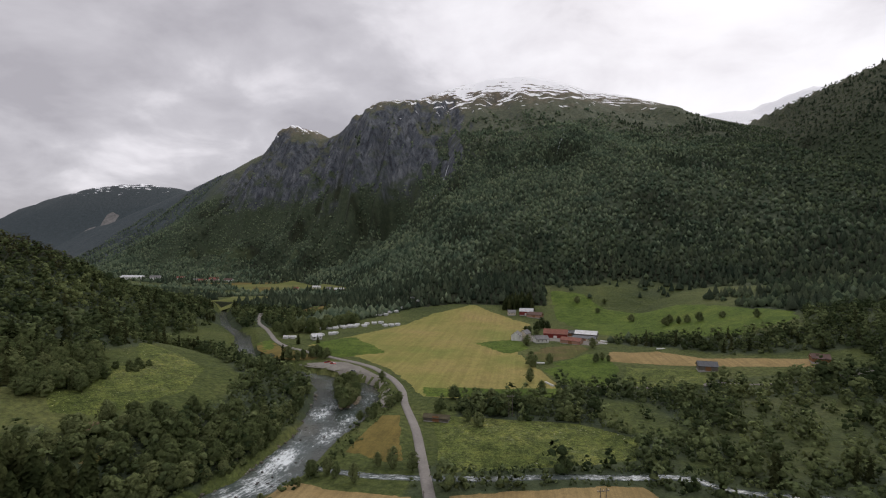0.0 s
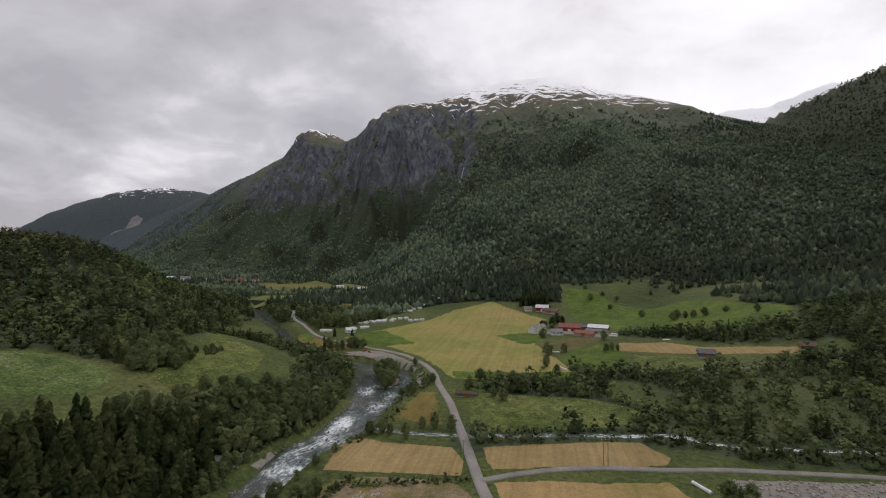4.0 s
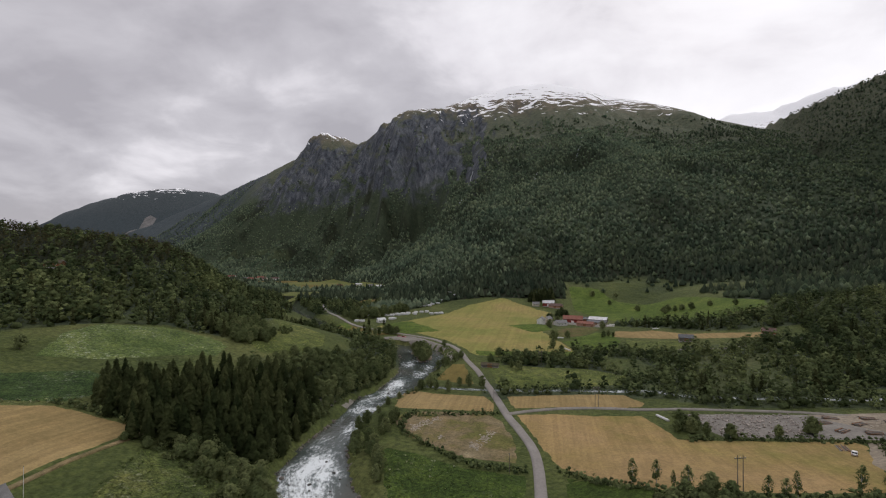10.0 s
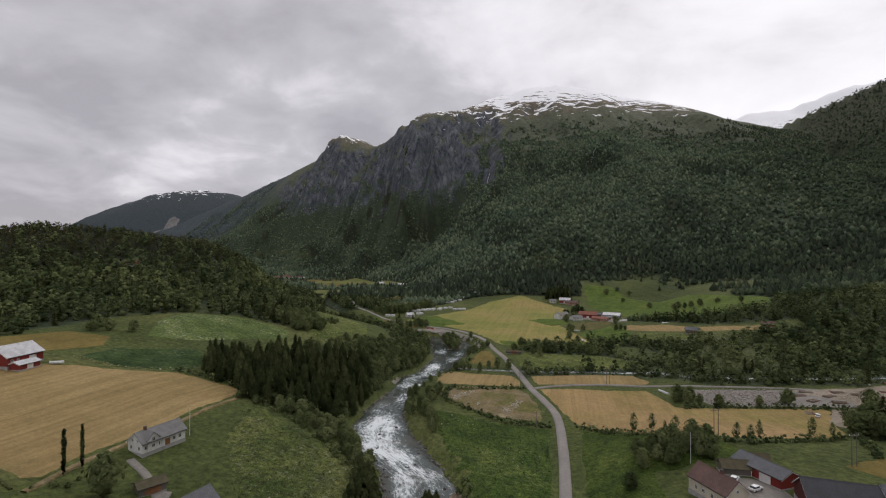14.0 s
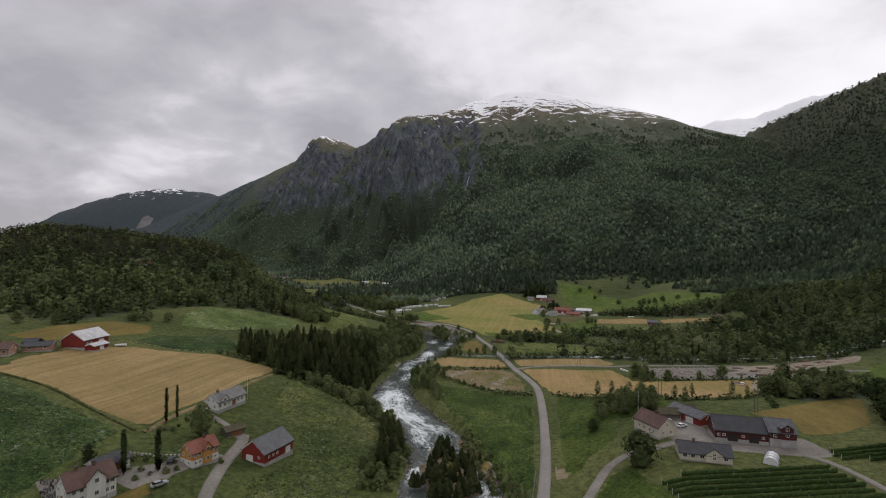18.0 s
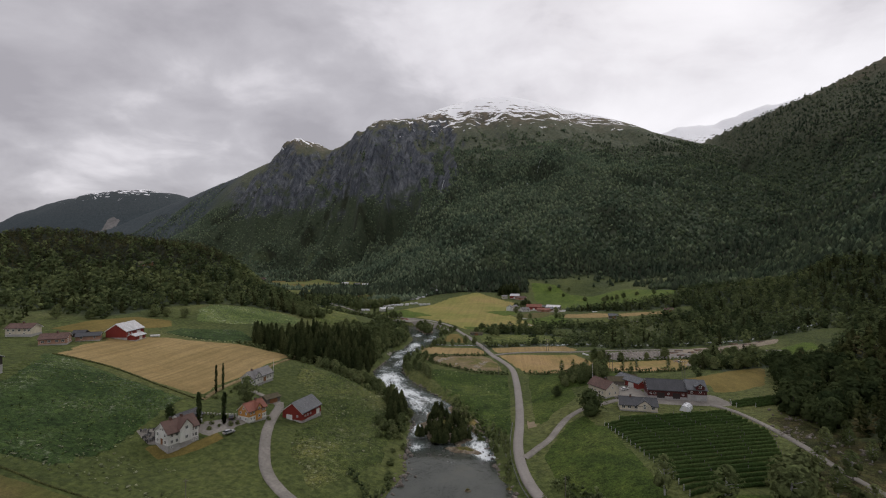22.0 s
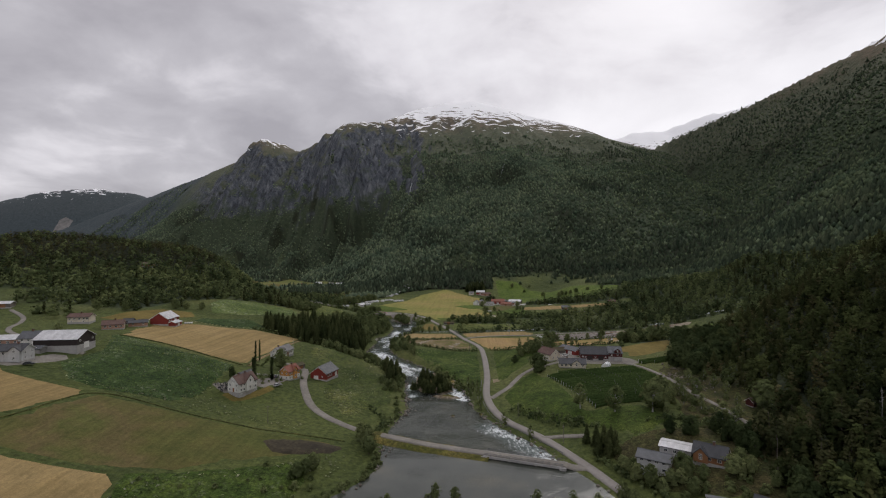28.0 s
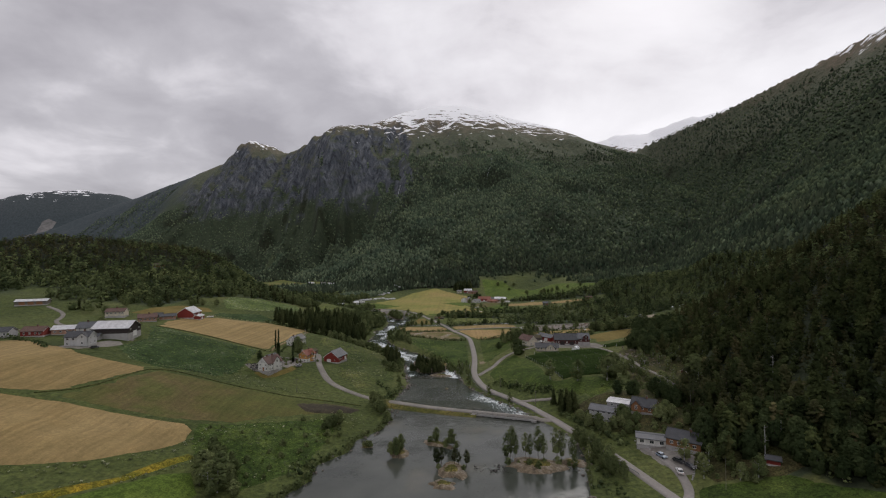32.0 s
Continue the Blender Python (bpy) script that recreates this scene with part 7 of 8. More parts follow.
on_islet("leaf_tree", [(-42, -194), (-40.5, -191.5), (-43, -190.5), (-41.5, -197), (-44, -195.5), (-26.5, -183), (-20, -186.2)], 5, 8.5, "islet trees", "leafy tree on a rocky islet", 0.75, 54, 0.6)
rr = np.random.default_rng(31)
isl = [(-38.5 + dx * 1.6 + rr.uniform(-2.6, 2.6), -34 + dy * 1.2 + rr.uniform(-1.5, 1.5)) for _ in range(3) for dx, dy in ((-3, -17), (0, -15), (3, -12), (-4, -10), (1, -8), (4, -6), (-3, -4), (1, -1), (-5, 1), (3, 3), (-2, 5), (-6, 7), (0, 9), (-4, 12), (-7, 14), (-5, 17), (4, -16), (-1, -19), (5, -11), (-1, -12), (-2, -7), (5, -2), (-1, 2), (4, 7), (-6, -13), (-3, 9), (6, -14), (2, -18), (-5, -6), (1, 5))]
on_islet("spruce_tree", isl, 3.6, 5.6, "island spruces", "dense dark spruce on the river island", 1.6, 55, 1.2)
spit = [(-29.5 + u * 0.93 - v * 0.37, -24 + u * 0.37 + v * 0.93) for u, v in ((-2, -25), (2, -22), (-1, -18), (3, -15), (-3, -13), (1, -10), (4, -7), (-3, -5), (0, -2), (3, 1), (-2, 4), (2, 7), (-1, 11), (3, 13), (-3, 15), (0, 19), (2, 22), (-1, 25))]
on_islet("bush", spit, 1.6, 3.8, "bushes on the spit", "grey-green bush on the stony spit", 1.2, 57, 0.5)
gi = [(-103 + u * 0.93 - v * 0.36, 268 + u * 0.36 + v * 0.93) for u, v in ((-2, -29), (1, -25), (-3, -21), (3, -19), (-1, -15), (5, -13), (-5, -11), (1, -8), (5, -5), (-4, -3), (0, 1), (4, 3), (-5, 5), (1, 8), (-3, 12), (4, 14), (0, 18), (-3, 22), (2, 26))]
on_islet("alder_tree", gi, 5.5, 9.5, "gravel island trees", "leafy tree on the gravel island", 1.15, 56, 0.9)


def causeway():
    line = catmull([(-65, -123.2), (-48, -131), (-35, -136.8), (-23, -141), (-11, -144.5), (-7, -145.6)], 3.0)
    tan = np.gradient(line, axis=0)
    tan /= np.linalg.norm(tan, axis=1)[:, None]
    nor = np.stack([-tan[:, 1], tan[:, 0]], 1)
    prof = [(-9.5, -1.5), (-6.0, 0.8), (-3.4, 2.1), (-2.0, 2.22), (2.0, 2.22), (3.4, 2.1), (6.0, 0.8), (9.5, -1.5)]
    v = []
    for o, z in prof:
        p = line + nor * o
        v.append(np.c_[p, z + 0.5 * fbm(p[:, 0], p[:, 1], 5, 3, 61) * (abs(o) > 3)])
    ob = array_mesh("causeway", np.stack(v, 1).reshape(-1, 3), grid_faces(len(prof), len(line)), TURFY)
    tagged(ob, "grassy causeway that carries the farm road over the water", "embankment", kind="structure")


causeway()


def bridge():
    a, b = Vector((-9.0, -145.1)), Vector((20.0, -153.8))
    d = b - a
    ob = thing("bridge", a.x, a.y, math.degrees(math.atan2(d.y, d.x)), "low concrete road bridge with metal railings", "bridge", z=2.0)
    n = d.length
    part("deck", boxes((-0.5, n + 0.5, -2.6, 2.6, -0.35, 0.3)), CONCRETE, ob)
    for s in (-2.5, 2.5):
        part("edge_beam", boxes((-0.5, n + 0.5, s - 0.15, s + 0.15, -0.5, 0.4)), CONCRETE, ob)
        rail = part("railing", boxes((0, n, s - 0.05, s + 0.05, 1.32, 1.44), (0, n, s - 0.04, s + 0.04, 0.9, 0.98)), METAL_GREY, ob)
        for k in range(13):
            p = part("post", boxes((-0.06, 0.06, -0.06, 0.06, 0.4, 1.4)), METAL_GREY, rail)
            p.matrix_basis = pose(n * k / 12, s, 0)
    for k in (0.33, 0.67):
        part("pier", boxes((n * k - 0.6, n * k + 0.6, -2.4, 2.4, -3.5, -0.3)), CONCRETE, ob)
    for k in (0, 1):
        part("abutment", boxes((n * k - 1.2, n * k + 1.2, -3.2, 3.2, -3.5, 0.1)), CONCRETE, ob)


bridge()


def boulder_mesh(seed):
    r = np.random.default_rng(seed)
    bm = bmesh.new()
    bmesh.ops.create_icosphere(bm, subdivisions=1, radius=1.0)
    sq = r.uniform(0.6, 1.2, 3) * [1, 1, 0.75]
    v = np.array([tuple(w.co) for w in bm.verts]) * sq * r.uniform(0.75, 1.2, (len(bm.verts), 1))
    bm.faces.ensure_lookup_table()
    f = np.array([[w.index for w in q.verts] for q in bm.faces])
    bm.free()
    return v, f


BOULDERS = [boulder_mesh(k) for k in range(6)]


def rocks(name, pts, sizes, zs, label, material=ROCK, seed=1):
    r = np.random.default_rng(seed)
    vs, fs, off = [], [], 0
    for (x, y), s, z in zip(pts, sizes, zs):
        v, f = BOULDERS[r.integers(0, 6)]
        a = r.uniform(0, 6.28)
        c, q = math.cos(a), math.sin(a)
        vs.append(np.c_[(v[:, 0] * c - v[:, 1] * q) * s + x, (v[:, 0] * q + v[:, 1] * c) * s + y, v[:, 2] * s + z])
        fs.append(f + off)
        off += len(v)
    ob = array_mesh(name, np.concatenate(vs), np.concatenate(fs), material, 3, False)
    return tagged(ob, label, "rocks", kind="stuff")


def strew_rocks():
    r = np.random.default_rng(88)
    count = 2600
    y = np.concatenate([r.uniform(-240, 300, count - 900), r.uniform(-100, 130, 900)])
    left = r.uniform(size=count) < 0.5
    off = r.normal(0.6, 1.5, count)
    x = np.where(left, np.interp(y, BANK_Y, BANK_L) - off, np.interp(y, BANK_Y, BANK_R) + off)
    zw = np.interp(y, WATER_Y, WATER_Z)
    ok = (near_line(x, y, catmull(FARM_ROAD, 8)) > 3.5) & (((y > -146) & ((y > -58) | (r.uniform(size=count) < 0.4))) | (r.uniform(size=count) < 0.22))
    rocks("bank_rocks", np.c_[x, y][ok], (r.uniform(0.3, 1.0, count) ** 1.8)[ok] * 1.1, (zw + 0.05)[ok], "grey and brown rocks along the river banks", seed=2)
    y = np.concatenate([r.uniform(-75, -58, 40), r.uniform(-20, 70, 60), r.uniform(130, 260, 60), r.uniform(-209, -203, 26)])
    u = r.uniform(0.04, 0.96, len(y))
    x = np.interp(y, BANK_Y, BANK_L) * (1 - u) + np.interp(y, BANK_Y, BANK_R) * u
    x[-26:] = r.uniform(-11, 1, 26)
    rocks("river_boulders", np.c_[x, y], r.uniform(0.25, 0.9, len(y)), np.interp(y, WATER_Y, WATER_Z) - 0.1, "wet dark boulders in the rapids", surface("wet_rock", [(0.3, (0.04, 0.038, 0.034)), (0.7, (0.09, 0.082, 0.075))], 0.6, 2.0, 0.3, 0.35, 0.5, 0.2), seed=3)
    ring = np.array([(62, 139), (112, 140), (104, 112), (74, 112)])
    x, y, u = sow(60, 118, 110, 142, 0.95, 89)
    x, y = x + r.normal(0, 0.6, len(x)), y + r.normal(0, 0.6, len(y))
    k = inside_outline(x, y, ring) & (u < 0.55 + 0.9 * fbm(x, y, 9, 2, 90))
    rocks("rubble", np.c_[x, y][k], r.uniform(0.2, 0.9, k.sum()) ** 1.9, ground_height(x[k], y[k]) + 0.42, "spread of broken grey stone in the yard", surface("quarry_stone", [(0.3, (0.25, 0.215, 0.185)), (0.7, (0.46, 0.41, 0.365))], 0.5, 2.0, 0.3), seed=4)
    for cx, cy, w, n in ((-61, 98, 2.4, 90), (-58, 105, 2.2, 70), (-55, 111, 1.8, 40), (-29, 90, 2.2, 80), (-32, 81, 2, 70), (-27, 97, 1.6, 40), (-48, 88, 1.2, 24), (99, -60, 5, 40), (104, -80, 6, 40), (140, 120, 8, 60), (160, 112, 9, 60), (108, -45, 5, 36)):
        x, y = r.normal(cx, w * 0.6, n), r.normal(cy, w, n)
        rocks("stone_heap", np.c_[x, y], r.uniform(0.2, 0.62 if -70 < cx < 0 else 0.9, n), ground_height(x, y) + 0.2, "heap of pale field stones", surface("field_stone", [(0.3, (0.26, 0.22, 0.17)), (0.7, (0.5, 0.45, 0.37))], 0.5, 2.0, 0.3) if cx == -61 else bpy.data.materials["field_stone"] if cx < 90 or cy > 0 else ROCK, seed=int(n + abs(cx)))


strew_rocks()

# ---------------------------------------------------------------- berry rows
POST = surface("grey_post", [(0.3, (0.2, 0.18, 0.16)), (0.7, (0.34, 0.32, 0.3))], 1.0, 5.0, 0.2)
ROW_LEAF = foliage("berry_leaves", (0.032, 0.055, 0.018), (0.05, 0.076, 0.026), "OBJECT")


def berry_row(x0, y0, x1, y1, group, seed):
    n = math.hypot(x1 - x0, y1 - y0)
    ob = thing("berry_row", x0, y0, math.degrees(math.atan2(y1 - y0, x1 - x0)), "long trained row of dark green berry bushes", "berry row", group, z=0.0)
    r = np.random.default_rng(seed)
    a = math.atan2(y1 - y0, x1 - x0)
    k = max(3, int(n / 0.9))
    px = np.linspace(0, n, k)
    prof = np.array([(-0.22, -0.1), (-0.4, 0.6), (-0.3, 1.15), (0.0, 1.4), (0.3, 1.15), (0.4, 0.6), (0.22, -0.1)])
    v, d = [], []
    for j, x in enumerate(px):
        g = float(ground_height(x0 + x * math.cos(a), y0 + x * math.sin(a)))
        grow = r.uniform(0.72, 1.12)
        for o, z in prof:
            v.append((x + r.uniform(-0.3, 0.3), o * grow * r.uniform(0.75, 1.25), g + z * (grow if z > 0 else 1) + r.uniform(-0.12, 0.12)))
            d.append((0, o, 0.25 + 0.5 * z))
    f = [(j * 7 + i, j * 7 + i + 1, j * 7 + i + 8, j * 7 + i + 7) for j in range(k - 1) for i in range(6)]
    fo = part("foliage", (v, f), ROW_LEAF, ob)
    give(fo.data, "outward", "FLOAT_VECTOR", np.array(d) / np.linalg.norm(d, axis=1)[:, None])
    for t in np.linspace(0, n, max(2, int(n / 9))):
        zz = float(ground_height(x0 + t * math.cos(a), y0 + t * math.sin(a)))
        part("post", boxes((t - 0.06, t + 0.06, -0.06, 0.06, zz - 0.2, zz + 2.0)), TRIM if t == 0 else POST, ob)


def berry_field(ring, turn, gap, group, seed):
    ring = np.array(ring, float)
    c, s = math.cos(turn), math.sin(turn)
    mid = ring.mean(0)
    across = (ring - mid) @ np.array([-s, c])
    t = np.linspace(-80, 80, 641)
    for i, o in enumerate(np.arange(across.min() + 1.2, across.max(), gap)):
        x, y = mid[0] - s * o + c * t, mid[1] + c * o + s * t
        k = inside_outline(x, y, ring)
        if k.sum() > 20:
            q = np.where(k)[0]
            berry_row(float(x[q[0]]), float(y[q[0]]), float(x[q[-1]]), float(y[q[-1]]), group, seed + i)


berry_field([(30, -51), (50, -40), (74, -37), (86, -31), (92, -56), (82, -88), (68, -104), (43, -112), (40, -92)], 0.27, 3.15, "berry rows", 700)
berry_field([(92, -21), (123, -11), (113, -30), (94, -27)], 0.2, 3.0, "upper berry rows", 760)


def hoop_tunnel():
    ob = thing("hoop_tunnel", 70.5, -31, 62, "small white plastic hoop greenhouse", "greenhouse")
    n = 12
    prof = [(math.cos(math.pi * k / n) * 2.2, math.sin(math.pi * k / n) * 2.3) for k in range(n + 1)]
    part("cover", prism(prof, -3.6, 3.6), surface("greenhouse_film", [(0.3, (0.6, 0.62, 0.64)), (0.7, (0.75, 0.77, 0.78))], 0.5, 3.0, 0.1, 0.35, 0, 0, 0.5), ob)
    for x in (-3.62, -1.2, 1.2, 3.62):
        part("hoop", tube([(x, math.cos(math.pi * k / n) * 2.25, math.sin(math.pi * k / n) * 2.35) for k in range(n + 1)], 0.05, 0.05, 5), METAL_GREY, ob)
    part("door", boxes((-3.72, -3.62, -0.6, 0.6, 0, 1.9)), TRIM, ob)


hoop_tunnel()

# ---------------------------------------------------------------- vehicles and caravans
TYRE = surface("tyre_rubber", [(0.3, (0.02, 0.02, 0.02)), (0.7, (0.035, 0.035, 0.035))], 1.0, 6.0, 0.1, 0.8, 0, 0)


def paint(name, c):
    return surface(name, [(0.3, tuple(v * 0.88 for v in c)), (0.7, c)], 0.4, 3.0, 0.06, 0.3, 0, 0, 0.5)


PAINT = {"white": paint("white_paint", (0.75, 0.75, 0.74)), "blue": paint("pale_blue_paint", (0.3, 0.36, 0.45)), "dark": paint("dark_paint", (0.04, 0.042, 0.05)), "red": paint("red_paint", (0.4, 0.04, 0.03)), "grey": paint("silver_paint", (0.4, 0.4, 0.41))}


def wheels(ob, spots_, r=0.32, w=0.22):
    for x, y in spots_:
        t = part("wheel", tube([(x, y - w / 2, r), (x, y + w / 2, r)], r, r, 12), TYRE, ob)
        part("rim", tube([(x, y - w / 2 - 0.02, r), (x, y + w / 2 + 0.02, r)], r * 0.6, r * 0.6, 10), METAL_GREY, t)


def car(x, y, turn, colour, label, z=None, estate=True):
    ob = thing("car", x, y, turn, label, "car", z=None if z is None else z)
    ob.location.z += 0.35
    h = 1.45
    body = [(-2.2, 0.35), (2.2, 0.35), (2.25, 0.7), (1.95, 0.85), (1.0, 0.95), (-2.05, 0.98), (-2.25, 0.75)]
    cabin = [(1.05, 0.94), (0.45, h - 0.04), (-1.35 if estate else -0.9, h), (-1.95, 0.96)]

    def side(prof, half):
        n = len(prof)
        v = [(px, -half, pz) for px, pz in prof] + [(px, half, pz) for px, pz in prof]
        return v, [tuple(range(n)), tuple(range(2 * n - 1, n - 1, -1))] + [(i, n + i, n + (i + 1) % n, (i + 1) % n) for i in range(n)]

    part("body", side(body, 0.88), PAINT[colour], ob)
    c = part("cabin", side(cabin, 0.76), GLASS, ob)
    part("car_roof", side([(0.4, h - 0.05), (0.35, h + 0.02), (-1.3, h + 0.04), (-1.4, h - 0.03)], 0.74), PAINT[colour], c)
    for sy in (-0.6, 0.6):
        part("headlight", boxes((2.18, 2.28, sy - 0.2, sy + 0.2, 0.6, 0.75)), TRIM, ob)
        part("tail_light", boxes((-2.28, -2.2, sy - 0.2, sy + 0.2, 0.65, 0.8)), PAINT["red"], ob)
    wheels(ob, [(1.4, -0.8), (1.4, 0.8), (-1.4, -0.8), (-1.4, 0.8)])
    return ob


car(60.5, -201.5, -70, "blue", "pale blue car parked on the drive")
car(64.5, -207, -60, "dark", "dark car parked beside the house")
car(66.5, -211.5, -75, "dark", "black car parked on the lower drive")
car(62, -213, 80, "white", "white car on the driveway")
car(58.5, -153, 20, "white", "white car beside the grey house")
car(46, 1, 60, "white", "white car in the farmyard")
car(50, -4, 40, "white", "white van parked by the red shed")
car(-118, -88, 60, "grey", "silver car in the courtyard")
car(-124.5, -76, 120, "dark", "dark car beside the ochre house")
car(-219, -128, 30, "dark", "dark car in the stony yard")
car(-134, 320, -20, "red", "red pick-up on the gravel shore")
car(-250, -30.5, 10, "red", "bright red car beside the brick bungalow")
car(-140, 324, 60, "red", "red van on the gravel shore")
car(-112, 302, -30, "dark", "dark car on the gravel shore")


def caravan_master():
    ob = thing("caravan", 0, 0, 0, "white touring caravan with a pale awning", "caravan", "caravans on the camp site", z=0)
    prof = [(-2.9, 0.5), (2.6, 0.5), (3.0, 1.1), (2.7, 2.5), (-2.6, 2.65), (-3.0, 1.6)]
    n = len(prof)
    v = [(px, -1.1, pz) for px, pz in prof] + [(px, 1.1, pz) for px, pz in prof]
    f = [tuple(range(n)), tuple(range(2 * n - 1, n - 1, -1))] + [(i, n + i, n + (i + 1) % n, (i + 1) % n) for i in range(n)]
    part("body", (v, f), PAINT["white"], ob)
    part("awning", prism([(-1.2, 0.0), (-3.6, 0.0), (-3.6, 1.9), (-1.2, 2.5)][::-1], -2.2, 2.0), surface("awning_cloth", [(0.3, (0.42, 0.42, 0.43)), (0.7, (0.62, 0.62, 0.62))], 0.4, 3.0, 0.1), ob)
    for x in (-1.6, 0.9):
        part("window", boxes((x - 0.5, x + 0.5, 1.08, 1.14, 1.4, 1.95)), GLASS, ob)
    part("drawbar", boxes((2.6, 4.1, -0.08, 0.08, 0.5, 0.6)), IRON, ob)
    wheels(ob, [(-0.2, -1.0), (-0.2, 1.0)])
    return ob


def camp():
    first = caravan_master()
    r = np.random.default_rng(5)
    places = []
    for ax, ay, n in ((-215, 416, 2), (-221, 478, 3), (-208, 474, 3), (-198, 478, 3), (-189, 440, 2), (-196, 490, 3), (-179, 450, 1), (-189, 495, 3), (-181, 492, 3), (-169, 518, 3), (-177, 566, 3), (-147, 510, 3), (-169, 582, 3), (-158, 602, 3), (-151, 630, 3), (-149, 655, 2)):
        for k in range(n):
            places.append((ax + k * 6.5 - 5 + r.uniform(-1, 1), ay + k * 5 - 5 + r.uniform(-3, 3)))
    for i, (x, y) in enumerate(places):
        m = pose(x, y, float(ground_height(x, y)) - 0.1, 0, 0, float(r.uniform(-30, 30)) + 20)
        if i == 0:
            first.matrix_basis = m
        else:
            copy_thing(first, m)


camp()

# ---------------------------------------------------------------- poles, walls and yard things
def power_pole(x, y, pair=True, h=11.0, label="pair of wooden power poles with a crossbar"):
    ob = thing("power_pole", x, y, 20, label, "power pole", "power poles" if pair else "")
    for s in ((-0.9, 0.9) if pair else (0,)):
        part("pole", tube([(s, 0, -0.8), (s, 0, h)], 0.16, 0.11, 7), GREYWOOD, ob)
    part("crossarm", boxes((-1.9, 1.9, -0.09, 0.09, h - 1.0, h - 0.8)), GREYWOOD, ob)
    for s in (-1.7, 0, 1.7):
        part("insulator", tube([(s, 0, h - 0.8), (s, 0, h - 0.45)], 0.08, 0.06, 6), TRIM, ob)


for px, py in ((23.5, 146), (53, 42), (-6, 236), (88, 22)):
    power_pole(px, py)
for px, py, lb in ((37, 14, "tall pale flagpole beside the cream house"), (-138, -14, "white flagpole beside the long house"), (84, -176, "tall grey pole among the trees"), (71, -226, "wooden pole beside the driveway")):
    fp = thing("flagpole" if "flag" in lb else "utility_pole", px, py, 0, lb, "pole")
    part("pole", tube([(0, 0, -0.5), (0, 0, 10.5)], 0.1, 0.05, 7), TRIM if "flag" in lb else GREYWOOD, fp)
    part("finial", tube([(0, 0, 10.5), (0, 0, 10.75)], 0.1, 0.06, 6), METAL_GREY, fp)
for k, (px, py) in enumerate(((33, -27), (-104, -132), (24, -133), (8, -103), (-16, 60), (-30, 142))):
    lp = thing("utility_pole", px, py, 30 * k, "dark wooden pole beside the road", "pole", "road poles")
    part("pole", tube([(0, 0, -0.6), (0, 0, 7.5)], 0.13, 0.09, 6), GREYWOOD, lp)
    part("crossarm", boxes((-0.7, 0.7, -0.06, 0.06, 6.9, 7.05)), GREYWOOD, lp)


def bale_row(x, y, turn, n, label):
    ob = thing("wrapped_bales", x, y, turn, label, "bales")
    for k in range(n):
        part("bale", tube([(k * 1.35 - 0.6, 0, 0.62), (k * 1.35 + 0.6, 0, 0.62)], 0.64, 0.64, 12), PAINT["white"], ob)


bale_row(51, 136, -62, 6, "row of white plastic-wrapped hay bales")
bale_row(14, 300, -62, 7, "row of white bales on the field edge")
bale_row(4, 349, 4, 9, "low row of white bales below the soil field")
bale_row(104, 394, 5, 9, "long row of white bales below the pasture")
bale_row(66, 436, -20, 6, "white wrapped bales beside the barns")
bale_row(70, 448, -30, 5, "white wrapped bales behind the yard")
bale_row(-225.5, 2, 30, 4, "white bales beside the red barn")
bale_row(158, 44, 10, 6, "white bales at the edge of the trees")


def log_pile(x, y, turn, n, seed):
    r = np.random.default_rng(seed)
    ob = thing("timber_pile", x, y, turn, "pile of weathered reddish timber in the yard", "timber", "timber piles")
    for k in range(n):
        lay = k // 7
        yy, zz = (k % 7 - 3) * 0.5 + r.uniform(-0.1, 0.1), 0.25 + lay * 0.42
        part("log", tube([(-3 + r.uniform(-0.5, 0.5), yy, zz), (3 + r.uniform(-0.5, 0.5), yy + r.uniform(-0.3, 0.3), zz)], 0.2, 0.18, 6), (BROWN, GREYWOOD, POST, GREYWOOD)[k % 4], ob)


for k, (px, py, a) in enumerate(((118, 128, 10), (124, 134, -20), (131, 126, 30), (138, 133, 5), (145, 128, -15), (120, 118, 40), (130, 115, -5), (152, 122, 20))):
    log_pile(px, py, a, 14, 900 + k)


def stone_wall(points, h, label):
    c = catmull(points, 1.1)
    ob = thing("stone_wall", c[0][0], c[0][1], 0, label, "wall", z=0)
    r = np.random.default_rng(17)
    ox, oy = c[0]
    ms = [bpy.data.meshes.new("stone") for _ in range(3)]
    for k, me in enumerate(ms):
        v, f = BOULDERS[k]
        me.from_pydata([tuple(q) for q in v * [0.62, 0.42, 0.42]], [], [tuple(int(i) for i in q) for q in f])
        me.materials.append(CONCRETE if k else ROCK)
    for i, (x, y) in enumerate(c):
        z = float(ground_height(x, y))
        for lay in range(max(1, int(h / 0.55))):
            o = new("stone", ms[int(r.integers(0, 3))])
            o.parent = ob
            o.matrix_basis = pose(x - ox + r.uniform(-0.1, 0.1), y - oy + r.uniform(-0.1, 0.1), z + 0.3 + lay * 0.5, 0, 0, float(r.uniform(0, 180)))


stone_wall([(-137, -79), (-130, -75.5), (-124, -71)], 1.3, "rough grey stone retaining wall in the garden")
stone_wall([(64, -218), (68, -212), (73, -205)], 1.0, "pale stone wall along the driveway")
stone_wall([(56, -187), (59, -196), (60, -204)], 0.7, "low stone edging along the terrace")


